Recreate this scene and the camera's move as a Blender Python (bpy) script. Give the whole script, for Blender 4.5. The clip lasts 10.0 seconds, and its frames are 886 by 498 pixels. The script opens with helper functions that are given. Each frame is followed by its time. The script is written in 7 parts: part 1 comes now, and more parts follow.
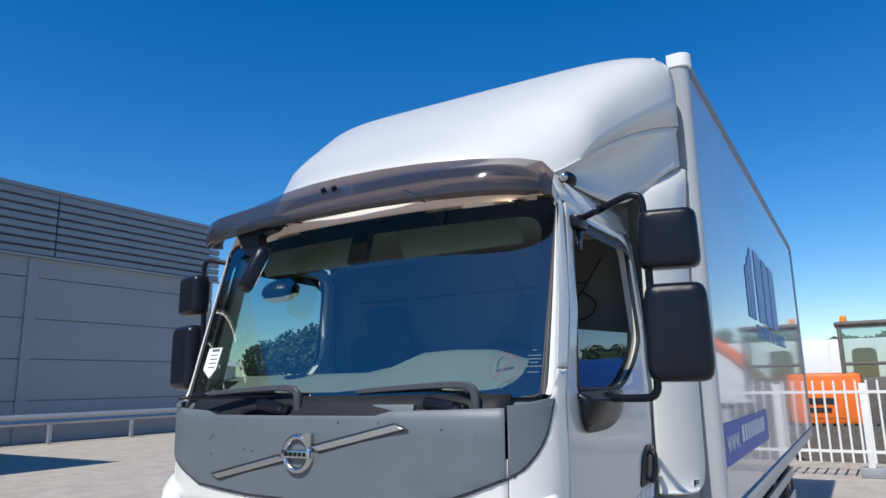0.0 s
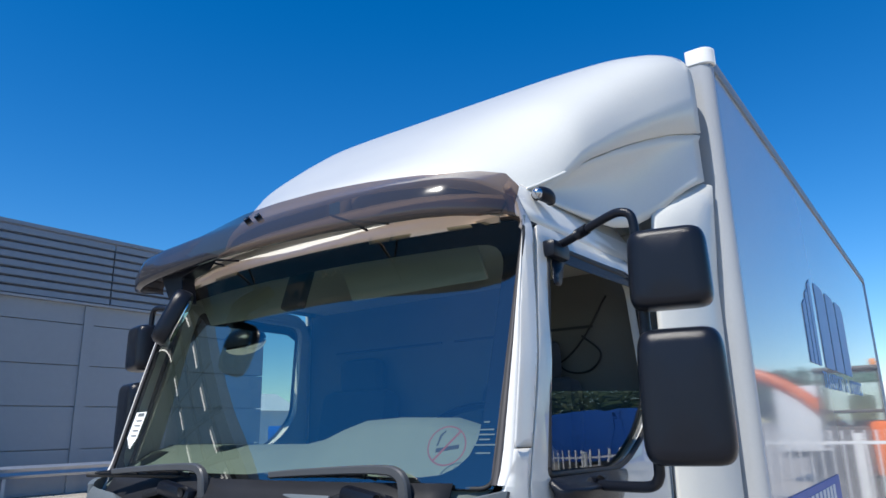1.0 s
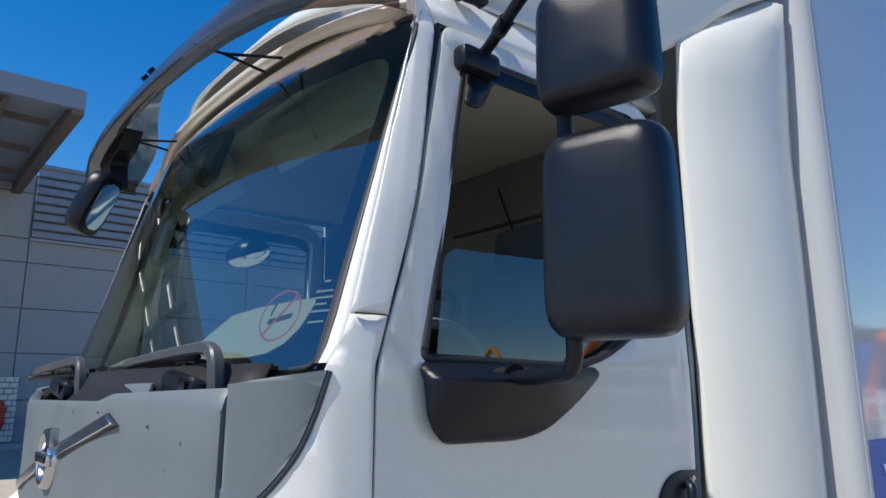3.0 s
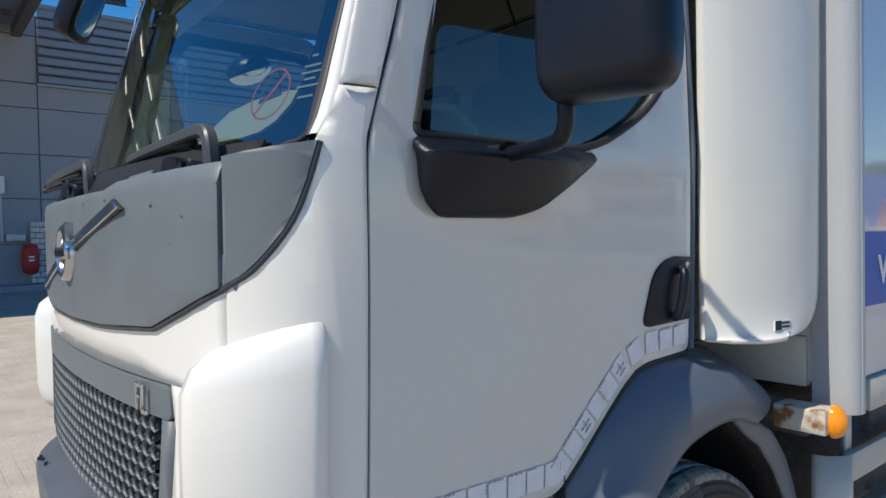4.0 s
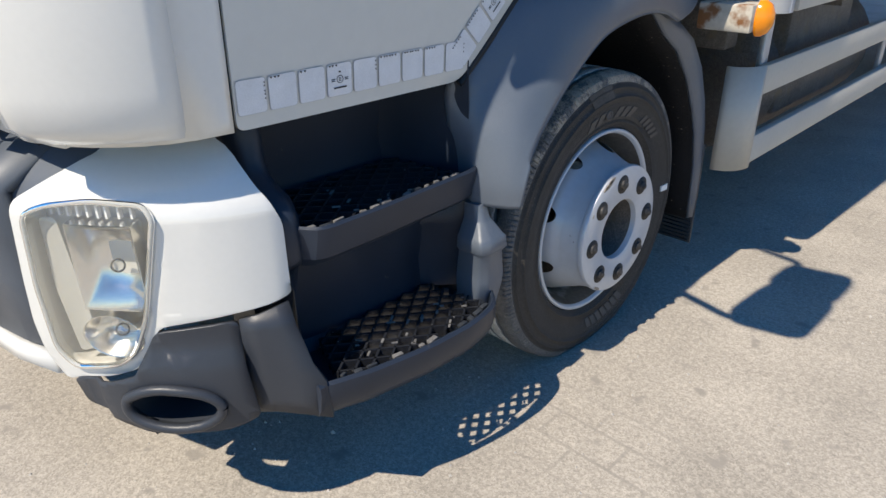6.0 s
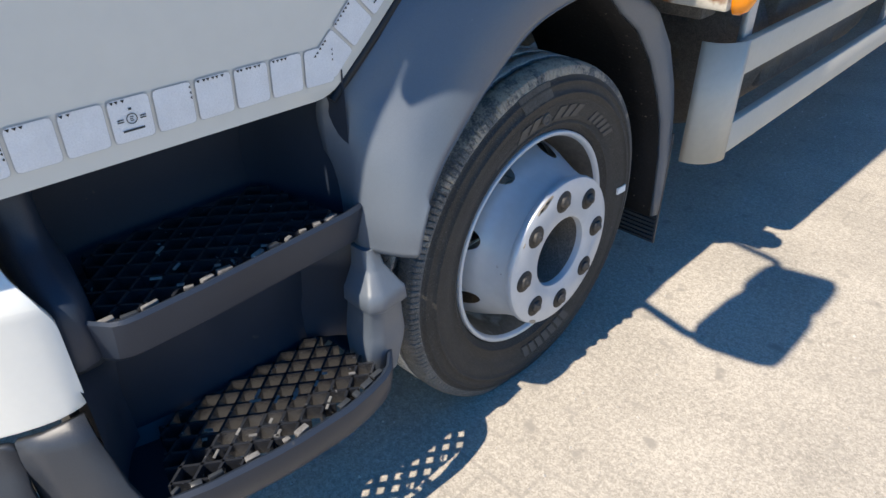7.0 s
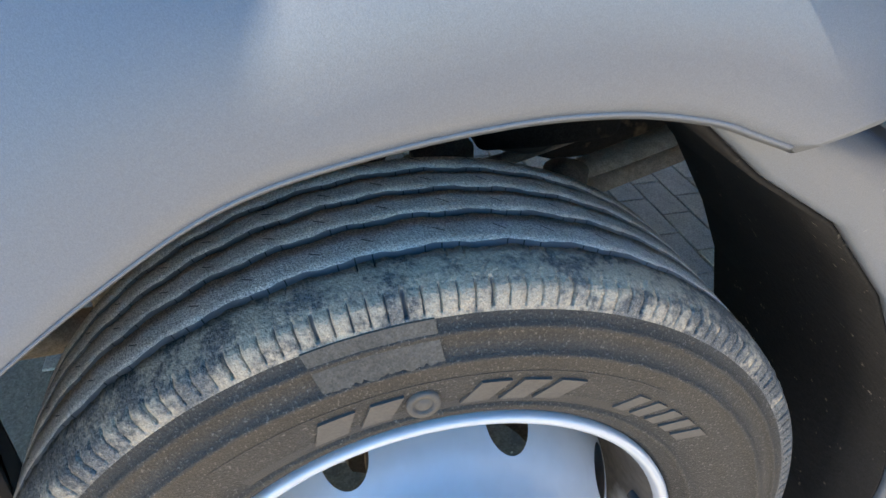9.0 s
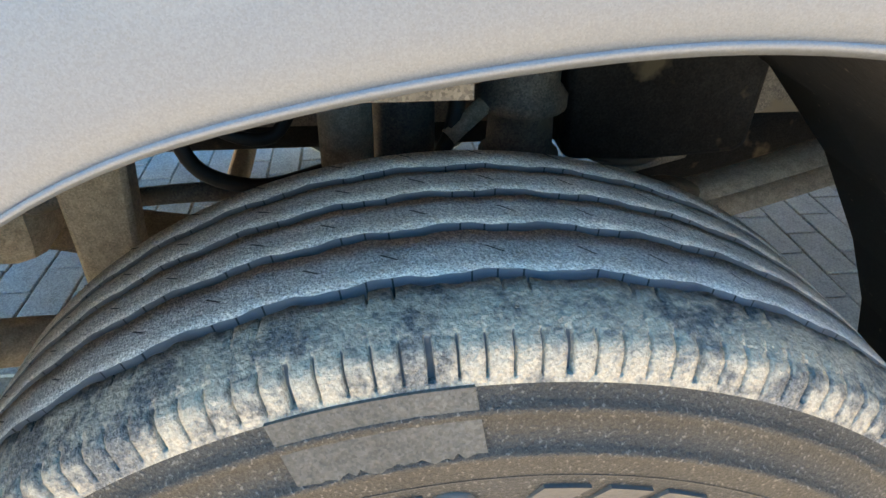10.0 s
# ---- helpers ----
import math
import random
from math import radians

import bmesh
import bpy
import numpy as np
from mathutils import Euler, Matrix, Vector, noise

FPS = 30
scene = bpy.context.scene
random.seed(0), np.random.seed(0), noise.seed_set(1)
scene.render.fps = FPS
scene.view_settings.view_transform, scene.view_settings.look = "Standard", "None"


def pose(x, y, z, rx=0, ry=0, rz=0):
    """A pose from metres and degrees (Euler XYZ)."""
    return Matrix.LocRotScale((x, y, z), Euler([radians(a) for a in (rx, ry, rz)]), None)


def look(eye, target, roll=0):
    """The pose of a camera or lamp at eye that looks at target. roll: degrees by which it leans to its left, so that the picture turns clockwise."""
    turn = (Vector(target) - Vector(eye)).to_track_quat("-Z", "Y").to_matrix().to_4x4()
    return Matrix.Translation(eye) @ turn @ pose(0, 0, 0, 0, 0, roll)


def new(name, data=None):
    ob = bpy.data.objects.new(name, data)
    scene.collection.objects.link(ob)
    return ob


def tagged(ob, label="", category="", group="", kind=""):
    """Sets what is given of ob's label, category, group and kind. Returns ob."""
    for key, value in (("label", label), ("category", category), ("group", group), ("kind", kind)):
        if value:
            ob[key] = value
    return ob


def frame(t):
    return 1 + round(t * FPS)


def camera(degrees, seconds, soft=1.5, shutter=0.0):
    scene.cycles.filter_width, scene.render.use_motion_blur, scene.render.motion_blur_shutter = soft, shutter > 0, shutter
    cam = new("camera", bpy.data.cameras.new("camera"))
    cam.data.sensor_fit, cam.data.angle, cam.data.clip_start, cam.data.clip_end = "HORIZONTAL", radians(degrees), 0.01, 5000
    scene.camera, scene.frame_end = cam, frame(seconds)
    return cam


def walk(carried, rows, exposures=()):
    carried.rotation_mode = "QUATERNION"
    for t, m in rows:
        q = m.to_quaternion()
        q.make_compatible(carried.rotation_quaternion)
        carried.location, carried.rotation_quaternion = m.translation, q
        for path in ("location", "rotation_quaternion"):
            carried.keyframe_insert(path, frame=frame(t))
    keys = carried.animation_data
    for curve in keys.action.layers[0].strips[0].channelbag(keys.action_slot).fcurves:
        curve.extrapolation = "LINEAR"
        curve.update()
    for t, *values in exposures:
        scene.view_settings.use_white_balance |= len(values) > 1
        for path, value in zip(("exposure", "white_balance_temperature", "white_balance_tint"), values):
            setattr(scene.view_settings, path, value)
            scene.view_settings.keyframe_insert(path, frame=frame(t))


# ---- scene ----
cam = camera(66.2, 10.0)
PATH = [
    (0, (1.931, -2.095, 1.71), (0.923, -0.412, 2.098), -1.1),
    (0.3, (1.906, -1.899, 1.745), (0.885, -0.23, 2.158), -1.4),
    (0.5, (1.903, -1.745, 1.764), (0.855, -0.093, 2.181), -1.3),
    (1, (1.954, -1.363, 1.813), (0.817, 0.202, 2.322), -1.3),
    (1.5, (1.958, -1.044, 1.843), (0.751, 0.454, 2.392), -1.2),
    (2, (1.981, -0.75, 1.781), (0.709, 0.679, 2.364), -1.1),
    (2.2, (1.994, -0.606, 1.744), (0.685, 0.777, 2.353), -1.2),
    (3.3, (2.072, -0.394, 1.578), (0.526, 0.845, 1.847), -0.6),
    (3.5, (2.077, -0.38, 1.556), (0.514, 0.857, 1.727), -1.2),
    (4, (2.072, -0.363, 1.481), (0.509, 0.884, 1.436), -1.1),
    (4.5, (2.067, -0.338, 1.391), (0.536, 0.92, 1.119), -0.8),
    (5, (2.055, -0.304, 1.285), (0.603, 0.982, 0.794), -0.8),
    (5.5, (2.048, -0.275, 1.202), (0.683, 1.018, 0.519), -0.8),
    (5.7, (2.017, -0.262, 1.174), (0.699, 1.029, 0.403), -0.7),
    (6.8, (1.884, 0.1, 1.231), (0.697, 1.299, 0.158), -0.8),
    (7, (1.836, 0.215, 1.24), (0.663, 1.42, 0.156), -0.4),
    (7.5, (1.802, 0.508, 1.242), (0.585, 1.666, 0.157), 0.3),
    (8, (1.731, 0.756, 1.196), (0.297, 1.63, 0.11), 0.6),
    (8.5, (1.595, 1.023, 1.185), (0.021, 1.566, 0.077), 0.7),
    (9, (1.423, 1.24, 1.101), (-0.172, 1.657, -0.032), 1.1),
    (9.5, (1.29, 1.303, 1.01), (-0.337, 1.588, -0.116), 0.7),
    (10, (1.283, 1.288, 1.004), (-0.387, 1.484, -0.079), 0.9),
]
walk(cam, [(t, look(eye, target, roll)) for t, eye, target, roll in PATH], exposures=[(0, -0.06, 6450, 10), (1.0, 0.12, 6400, 10), (2.2, 0.32, 6450, 10), (3.5, 0.06, 6900, 10), (5.0, 0.02, 7100, 10), (6.5, 0.35, 7100, 10), (7.5, 0.85, 7500, 10), (8.0, 1.22, 7900, 10), (8.5, 1.72, 7900, 10), (9.0, 2.15, 8900, 10), (9.5, 2.50, 9700, 10), (10, 2.86, 10800, 10)])

# ---------------------------------------------------------------- light
SUN = Vector((-0.030, -0.72, 1.0)).normalized()
world = bpy.data.worlds.new("sky")
scene.world = world
world.use_nodes = True
wn = world.node_tree
sky = wn.nodes.new("ShaderNodeTexSky")
sky.sky_type = "NISHITA"
sky.sun_disc = False
sky.sun_elevation = math.asin(SUN.z)
sky.sun_rotation = math.atan2(SUN.x, SUN.y)
sky.air_density, sky.dust_density, sky.ozone_density = 1.0, 0.1, 4.5
wn.nodes["Background"].inputs[1].default_value = 0.143
hue = wn.nodes.new("ShaderNodeHueSaturation")
hue.inputs["Saturation"].default_value = 1.38
hue.inputs["Hue"].default_value = 0.504
wn.links.new(sky.outputs[0], hue.inputs["Color"])
wn.links.new(hue.outputs[0], wn.nodes["Background"].inputs[0])
sun = new("sun", bpy.data.lights.new("sun", "SUN"))
sun.data.energy, sun.data.angle, sun.data.color = 5.0, radians(0.55), (1.0, 0.95, 0.87)
sun.matrix_world = look((0, 0, 0), -SUN)
sun.location = SUN * 60


# ---------------------------------------------------------------- materials
def mat(name, colour, rough=0.5, metal=0.0, vary=0.12, scale=8.0, bump=0.0, bscale=60.0, coat=0.0, spots=None, alpha=None, rvary=0.0, spec=0.5, grain=None):
    """A painted, plastic, metal or stone surface: colour varied at two scales, fine relief and optional dirt specks."""
    m = bpy.data.materials.new(name)
    m.use_nodes = True
    n, l = m.node_tree.nodes, m.node_tree.links
    b = n["Principled BSDF"]
    co = n.new("ShaderNodeTexCoord")
    big = n.new("ShaderNodeTexNoise")
    big.inputs["Scale"].default_value, big.inputs["Detail"].default_value = scale, 6
    fine = n.new("ShaderNodeTexNoise")
    fine.inputs["Scale"].default_value, fine.inputs["Detail"].default_value = bscale, 8
    l.new(co.outputs["Object"], big.inputs["Vector"])
    l.new(co.outputs["Object"], fine.inputs["Vector"])
    add = n.new("ShaderNodeMath")
    add.operation = "ADD"
    l.new(big.outputs["Fac"], add.inputs[0])
    l.new(fine.outputs["Fac"], add.inputs[1])
    ramp = n.new("ShaderNodeMapRange")
    ramp.inputs["From Min"].default_value, ramp.inputs["From Max"].default_value = 0.6, 1.4
    ramp.inputs["To Min"].default_value, ramp.inputs["To Max"].default_value = 1 - vary, 1 + vary
    l.new(add.outputs[0], ramp.inputs["Value"])
    mul = n.new("ShaderNodeVectorMath")
    mul.operation = "SCALE"
    mul.inputs[0].default_value = colour[:3]
    l.new(ramp.outputs[0], mul.inputs["Scale"])
    out = mul.outputs[0]
    if grain:
        vor = n.new("ShaderNodeTexVoronoi")
        vor.inputs["Scale"].default_value = grain[0]
        l.new(co.outputs["Object"], vor.inputs["Vector"])
        sep = n.new("ShaderNodeSeparateColor")
        l.new(vor.outputs["Color"], sep.inputs[0])
        gmap = n.new("ShaderNodeMapRange")
        gmap.inputs["To Min"].default_value, gmap.inputs["To Max"].default_value = 1 - grain[1], 1 + grain[1]
        l.new(sep.outputs[0], gmap.inputs["Value"])
        gs = n.new("ShaderNodeVectorMath")
        gs.operation = "SCALE"
        l.new(out, gs.inputs[0])
        l.new(gmap.outputs[0], gs.inputs["Scale"])
        out = gs.outputs[0]
    if spots:
        sp = n.new("ShaderNodeTexNoise")
        sp.inputs["Scale"].default_value, sp.inputs["Detail"].default_value = spots[1], 4
        l.new(co.outputs["Object"], sp.inputs["Vector"])
        sr = n.new("ShaderNodeMapRange")
        sr.inputs["From Min"].default_value, sr.inputs["From Max"].default_value = spots[2], spots[2] + 0.08
        l.new(sp.outputs["Fac"], sr.inputs["Value"])
        mx = n.new("ShaderNodeMix")
        mx.data_type = "RGBA"
        l.new(sr.outputs[0], mx.inputs["Factor"])
        l.new(out, mx.inputs["A"])
        mx.inputs["B"].default_value = (*spots[0], 1)
        out = mx.outputs["Result"]
    l.new(out, b.inputs["Base Color"])
    b.inputs["Roughness"].default_value, b.inputs["Metallic"].default_value = rough, metal
    b.inputs["Specular IOR Level"].default_value = spec
    b.inputs["Coat Weight"].default_value, b.inputs["Coat Roughness"].default_value = coat, 0.03
    if rvary:
        rr = n.new("ShaderNodeMapRange")
        rr.inputs["From Min"].default_value, rr.inputs["From Max"].default_value = 0.3, 0.7
        rr.inputs["To Min"].default_value, rr.inputs["To Max"].default_value = max(rough - rvary, 0.02), rough + rvary
        l.new(big.outputs["Fac"], rr.inputs["Value"])
        l.new(rr.outputs[0], b.inputs["Roughness"])
    if bump:
        bp = n.new("ShaderNodeBump")
        bp.inputs["Strength"].default_value, bp.inputs["Distance"].default_value = bump, 0.002
        l.new(fine.outputs["Fac"], bp.inputs["Height"])
        l.new(bp.outputs[0], b.inputs["Normal"])
    return m


def pane_mat(name, tint, ior=1.5, gloss=(1, 1, 1), rough=0.0, body=None, share=0.5):
    """A thin clear or tinted sheet: what is behind shows through the tint, and the surface mirrors by Fresnel."""
    m = bpy.data.materials.new(name)
    m.use_nodes = True
    n, l = m.node_tree.nodes, m.node_tree.links
    n.remove(n["Principled BSDF"])
    t, g, f, x = (n.new("ShaderNodeBsdf" + k) if k in ("Transparent", "Glossy") else n.new("ShaderNode" + k) for k in ("Transparent", "Glossy", "Fresnel", "MixShader"))
    t.inputs["Color"].default_value = (*tint, 1)
    g.inputs["Color"].default_value, g.inputs["Roughness"].default_value = (*gloss, 1), rough
    f.inputs["IOR"].default_value = ior
    l.new(f.outputs[0], x.inputs["Fac"])
    if body:
        d, x2 = n.new("ShaderNodeBsdfDiffuse"), n.new("ShaderNodeMixShader")
        d.inputs["Color"].default_value, x2.inputs["Fac"].default_value = (*body, 1), share
        l.new(t.outputs[0], x2.inputs[1])
        l.new(d.outputs[0], x2.inputs[2])
        l.new(x2.outputs[0], x.inputs[1])
    else:
        l.new(t.outputs[0], x.inputs[1])
    l.new(g.outputs[0], x.inputs[2])
    l.new(x.outputs[0], n["Material Output"].inputs["Surface"])
    return m


M_WHITE = mat("white_paint", (0.70, 0.69, 0.65), 0.22, vary=0.02, scale=3, bscale=90, coat=0.6)
# the cab's white paint again, darkened for the shade on its sides
M_SIDE = mat("white_paint_side_shade", (0.60, 0.595, 0.555), 0.09, vary=0.03, scale=2, bscale=40, coat=0.4)
M_FAIR = mat("white_fairing_paint", (0.62, 0.62, 0.58), 0.3, vary=0.03, scale=3, bscale=120, coat=0.3)
M_GREY = mat("grey_plastic", (0.115, 0.136, 0.150), 0.5, vary=0.10, scale=5, bump=0.12, bscale=500, spots=((0.05, 0.05, 0.05), 30, 0.74), rvary=0.08, grain=(1500, 0.07))
M_DGREY = mat("dark_grey_plastic", (0.036, 0.041, 0.051), 0.42, spec=0.4, vary=0.12, scale=6, bump=0.15, bscale=600, rvary=0.08, grain=(1500, 0.10))
M_ARCH = mat("arch_plastic", (0.094, 0.113, 0.140), 0.41, spec=0.7, vary=0.10, scale=7, bump=0.14, bscale=900, spots=((0.38, 0.36, 0.33), 95, 0.75), rvary=0.1, grain=(1900, 0.12))
M_BLACK = mat("black_plastic", (0.007, 0.009, 0.015), 0.28, spec=0.27, vary=0.2, scale=6, bump=0.22, bscale=900)
M_STEPWELL = mat("step_well_plastic", (0.020, 0.028, 0.044), 0.42, spec=0.36, vary=0.2, scale=7, bump=0.15, bscale=500, spots=((0.07, 0.068, 0.064), 40, 0.73))
M_STEP = mat("step_plastic", (0.036, 0.041, 0.048), 0.36, spec=0.5, vary=0.3, scale=9, bump=0.2, bscale=300, spots=((0.12, 0.115, 0.105), 60, 0.72))
M_SEAL = mat("rubber_seal", (0.012, 0.012, 0.013), 0.6, vary=0.2)
M_FRIT = mat("black_glass_border", (0.006, 0.007, 0.010), 0.06, vary=0.1)
M_UNDER = mat("chassis_black", (0.115, 0.102, 0.090), 0.65, vary=0.4, scale=9, bump=0.5, bscale=60, spots=((0.13, 0.105, 0.075), 14, 0.58), grain=(500, 0.4))
M_DUST = mat("dusty_steel", (0.34, 0.285, 0.22), 0.75, vary=0.35, scale=12, bump=0.6, bscale=90, grain=(600, 0.25))
M_CHROME = mat("chrome", (0.50, 0.51, 0.53), 0.22, metal=1.0, vary=0.05)
M_ALU = mat("white_aluminium", (0.47, 0.455, 0.41), 0.38, vary=0.06, scale=7, bump=0.1, spots=((0.32, 0.25, 0.17), 22, 0.74))
M_POST = mat("corner_post_paint", (0.36, 0.375, 0.39), 0.28, vary=0.03, scale=4)
M_GLASS = pane_mat("windscreen_glass", (0.64, 0.77, 0.71), 2.3)
M_DGLASS = pane_mat("door_glass", (0.72, 0.80, 0.78), 1.9)


def smoked(name, tint, body, share):
    """A smoked acrylic sheet: a glossy body that lets a share of the light behind through its tint."""
    m = mat(name, body, 0.10, vary=0.06, scale=5, spots=((0.10, 0.10, 0.10), 120, 0.74), spec=0.5)
    n, l = m.node_tree.nodes, m.node_tree.links
    t, x = n.new("ShaderNodeBsdfTransparent"), n.new("ShaderNodeMixShader")
    t.inputs["Color"].default_value, x.inputs["Fac"].default_value = (*tint, 1), share
    l.new(t.outputs[0], x.inputs[1])
    l.new(n["Principled BSDF"].outputs[0], x.inputs[2])
    l.new(x.outputs[0], n["Material Output"].inputs["Surface"])
    return m


M_BRONZE = smoked("bronze_acrylic", (0.76, 0.50, 0.32), (0.034, 0.036, 0.046), 0.87)
M_BRONZE_THIN = smoked("bronze_acrylic_top", (0.76, 0.53, 0.36), (0.038, 0.038, 0.046), 0.74)
M_LENS = pane_mat("lamp_lens", (0.97, 0.97, 0.96), 1.4, body=(0.62, 0.60, 0.55), share=0.10)
M_GROUND = mat("pavement_dust", (0.385, 0.345, 0.290), 0.9, vary=0.28, scale=2.4, bump=0.8, bscale=70, spots=((0.29, 0.262, 0.225), 13, 0.62), grain=(260, 0.22))


def add_joints(m, colour, size, cover):
    """Paving joints that show only where the dust has blown away, and dark grit."""
    n, l = m.node_tree.nodes, m.node_tree.links
    b = n["Principled BSDF"]
    src = b.inputs["Base Color"].links[0].from_socket
    co = n.new("ShaderNodeTexCoord")
    brick = n.new("ShaderNodeTexBrick")
    brick.inputs["Color1"].default_value = brick.inputs["Color2"].default_value = (0, 0, 0, 1)
    brick.inputs["Mortar"].default_value = (1, 1, 1, 1)
    for key, v in (("Scale", 1.0), ("Mortar Size", 0.006), ("Mortar Smooth", 0.6), ("Brick Width", size[0]), ("Row Height", size[1])):
        brick.inputs[key].default_value = v
    l.new(co.outputs["Object"], brick.inputs["Vector"])
    dust = n.new("ShaderNodeTexNoise")
    dust.inputs["Scale"].default_value, dust.inputs["Detail"].default_value = 0.8, 5
    l.new(co.outputs["Object"], dust.inputs["Vector"])
    dr = n.new("ShaderNodeMapRange")
    dr.inputs["From Min"].default_value, dr.inputs["From Max"].default_value = cover, cover + 0.2
    l.new(dust.outputs["Fac"], dr.inputs["Value"])
    fac = n.new("ShaderNodeMath")
    fac.operation = "MULTIPLY"
    l.new(brick.outputs["Color"], fac.inputs[0])
    l.new(dr.outputs[0], fac.inputs[1])
    grit = n.new("ShaderNodeTexVoronoi")
    grit.inputs["Scale"].default_value = 22
    l.new(co.outputs["Object"], grit.inputs["Vector"])
    gr = n.new("ShaderNodeMapRange")
    gr.inputs["From Min"].default_value, gr.inputs["From Max"].default_value = 0.10, 0.04
    l.new(grit.outputs["Distance"], gr.inputs["Value"])
    gm = n.new("ShaderNodeMath")
    gm.operation = "MULTIPLY"
    gm.inputs[1].default_value = 0.35
    l.new(gr.outputs[0], gm.inputs[0])
    mx = n.new("ShaderNodeMix")
    mx.data_type, mx.inputs["B"].default_value = "RGBA", (*colour, 1)
    l.new(fac.outputs[0], mx.inputs["Factor"])
    l.new(src, mx.inputs["A"])
    mg = n.new("ShaderNodeMix")
    mg.data_type, mg.inputs["B"].default_value = "RGBA", (0.16, 0.145, 0.13, 1)
    l.new(gm.outputs[0], mg.inputs["Factor"])
    l.new(mx.outputs["Result"], mg.inputs["A"])
    l.new(mg.outputs["Result"], b.inputs["Base Color"])


add_joints(M_GROUND, (0.27, 0.245, 0.21), (0.20, 0.10), 0.49)
M_PAVER = mat("grey_paver", (0.46, 0.445, 0.425), 0.9, vary=0.22, scale=14, bump=0.8, bscale=120, grain=(300, 0.25))
M_RUST = mat("rusty_painted_steel", (0.50, 0.46, 0.39), 0.6, vary=0.18, scale=20, bump=0.4, bscale=90, spots=((0.22, 0.095, 0.035), 13, 0.51))
M_PEBBLE = mat("pebble", (0.40, 0.37, 0.33), 0.9, vary=0.3, scale=40)
M_FLECK = mat("insect_speck", (0.03, 0.03, 0.032), 0.7, vary=0.3, scale=60)
M_PRINT = mat("grey_print", (0.13, 0.15, 0.15), 0.6, vary=0.1)
M_WALL = mat("grey_wall_panel", (0.28, 0.295, 0.32), 0.6, vary=0.04, scale=0.6, bscale=5)
M_SLAT = mat("slate_metal_cladding", (0.20, 0.235, 0.285), 0.45, vary=0.05, scale=0.8, bscale=6)
M_STEEL = mat("galvanised_steel", (0.42, 0.44, 0.47), 0.4, metal=0.6, vary=0.12, scale=5)
M_INT = mat("interior_dark", (0.035, 0.037, 0.04), 0.8, vary=0.2)
M_LINER = mat("headliner_fabric", (0.42, 0.40, 0.35), 0.9, vary=0.08, scale=5, bscale=200)
M_CABIN = mat("cab_lining", (0.14, 0.135, 0.12), 0.9, vary=0.1, scale=5, bscale=200)
M_DASH = mat("dashboard_vinyl", (0.15, 0.18, 0.165), 0.7, vary=0.1, scale=6, bump=0.2, bscale=300)
M_SEAT = mat("seat_cloth", (0.05, 0.055, 0.065), 0.95, vary=0.25, scale=12, bscale=300)
M_TYRE = mat("tyre_rubber", (0.030, 0.029, 0.028), 0.78, vary=0.25, scale=14, bump=0.5, bscale=160, spots=((0.13, 0.115, 0.095), 55, 0.57))
M_RIM = mat("silver_wheel_paint", (0.52, 0.545, 0.58), 0.30, metal=0.2, vary=0.06, scale=9, spots=((0.06, 0.05, 0.045), 75, 0.74))
M_NUT = mat("wheel_nut_steel", (0.035, 0.032, 0.03), 0.6, metal=0.0, vary=0.4, scale=60)
M_ORANGE = mat("orange_paint", (0.80, 0.17, 0.015), 0.35, vary=0.08, coat=0.3)
M_AMBER = mat("amber_lens", (0.85, 0.26, 0.0), 0.15, vary=0.1, scale=40, coat=0.5)
M_BLUE = mat("blue_sticker", (0.02, 0.10, 0.42), 0.4, spec=0.2, vary=0.06)
M_LOGO = mat("light_blue_sticker", (0.26, 0.42, 0.66), 0.5, spec=0.15, vary=0.05)
M_FENCE = mat("white_fence_paint", (0.76, 0.76, 0.74), 0.45, vary=0.05)
M_LEAF = mat("foliage", (0.05, 0.085, 0.03), 0.6, vary=0.5, scale=1.2, bscale=9)
M_BARK = mat("bark", (0.10, 0.08, 0.06), 0.9, vary=0.3)
M_PAPER = mat("white_paper", (0.80, 0.80, 0.78), 0.7, vary=0.03)
M_RED = mat("red_cloth", (0.50, 0.03, 0.02), 0.6, vary=0.1)
M_YELLOW = mat("plate_yellow", (0.80, 0.50, 0.02), 0.35, vary=0.05)
M_BRICK = mat("white_brick", (0.62, 0.60, 0.56), 0.8, vary=0.12)
M_WHITEPLAIN = mat("off_white_cladding", (0.74, 0.74, 0.72), 0.5, vary=0.04)


# ---------------------------------------------------------------- mesh helpers
def lerp(a, b, t):
    return a + (b - a) * t


def interp(x, table):
    """Piecewise linear through (x, value) pairs."""
    if x <= table[0][0]:
        return table[0][1]
    for (x0, v0), (x1, v1) in zip(table, table[1:]):
        if x <= x1:
            return lerp(v0, v1, (x - x0) / (x1 - x0))
    return table[-1][1]


def smooth_line(pts, n=6):
    """A Catmull-Rom line through pts."""
    p = [Vector(q) for q in pts]
    p = [2 * p[0] - p[1], *p, 2 * p[-1] - p[-2]]
    out = []
    for i in range(1, len(p) - 2):
        for k in range(n):
            t = k / n
            a, b, c, d = p[i - 1:i + 3]
            out.append(0.5 * (2 * b + (c - a) * t + (2 * a - 5 * b + 4 * c - d) * t * t + (3 * b - a - 3 * c + d) * t ** 3))
    out.append(p[-2])
    return out


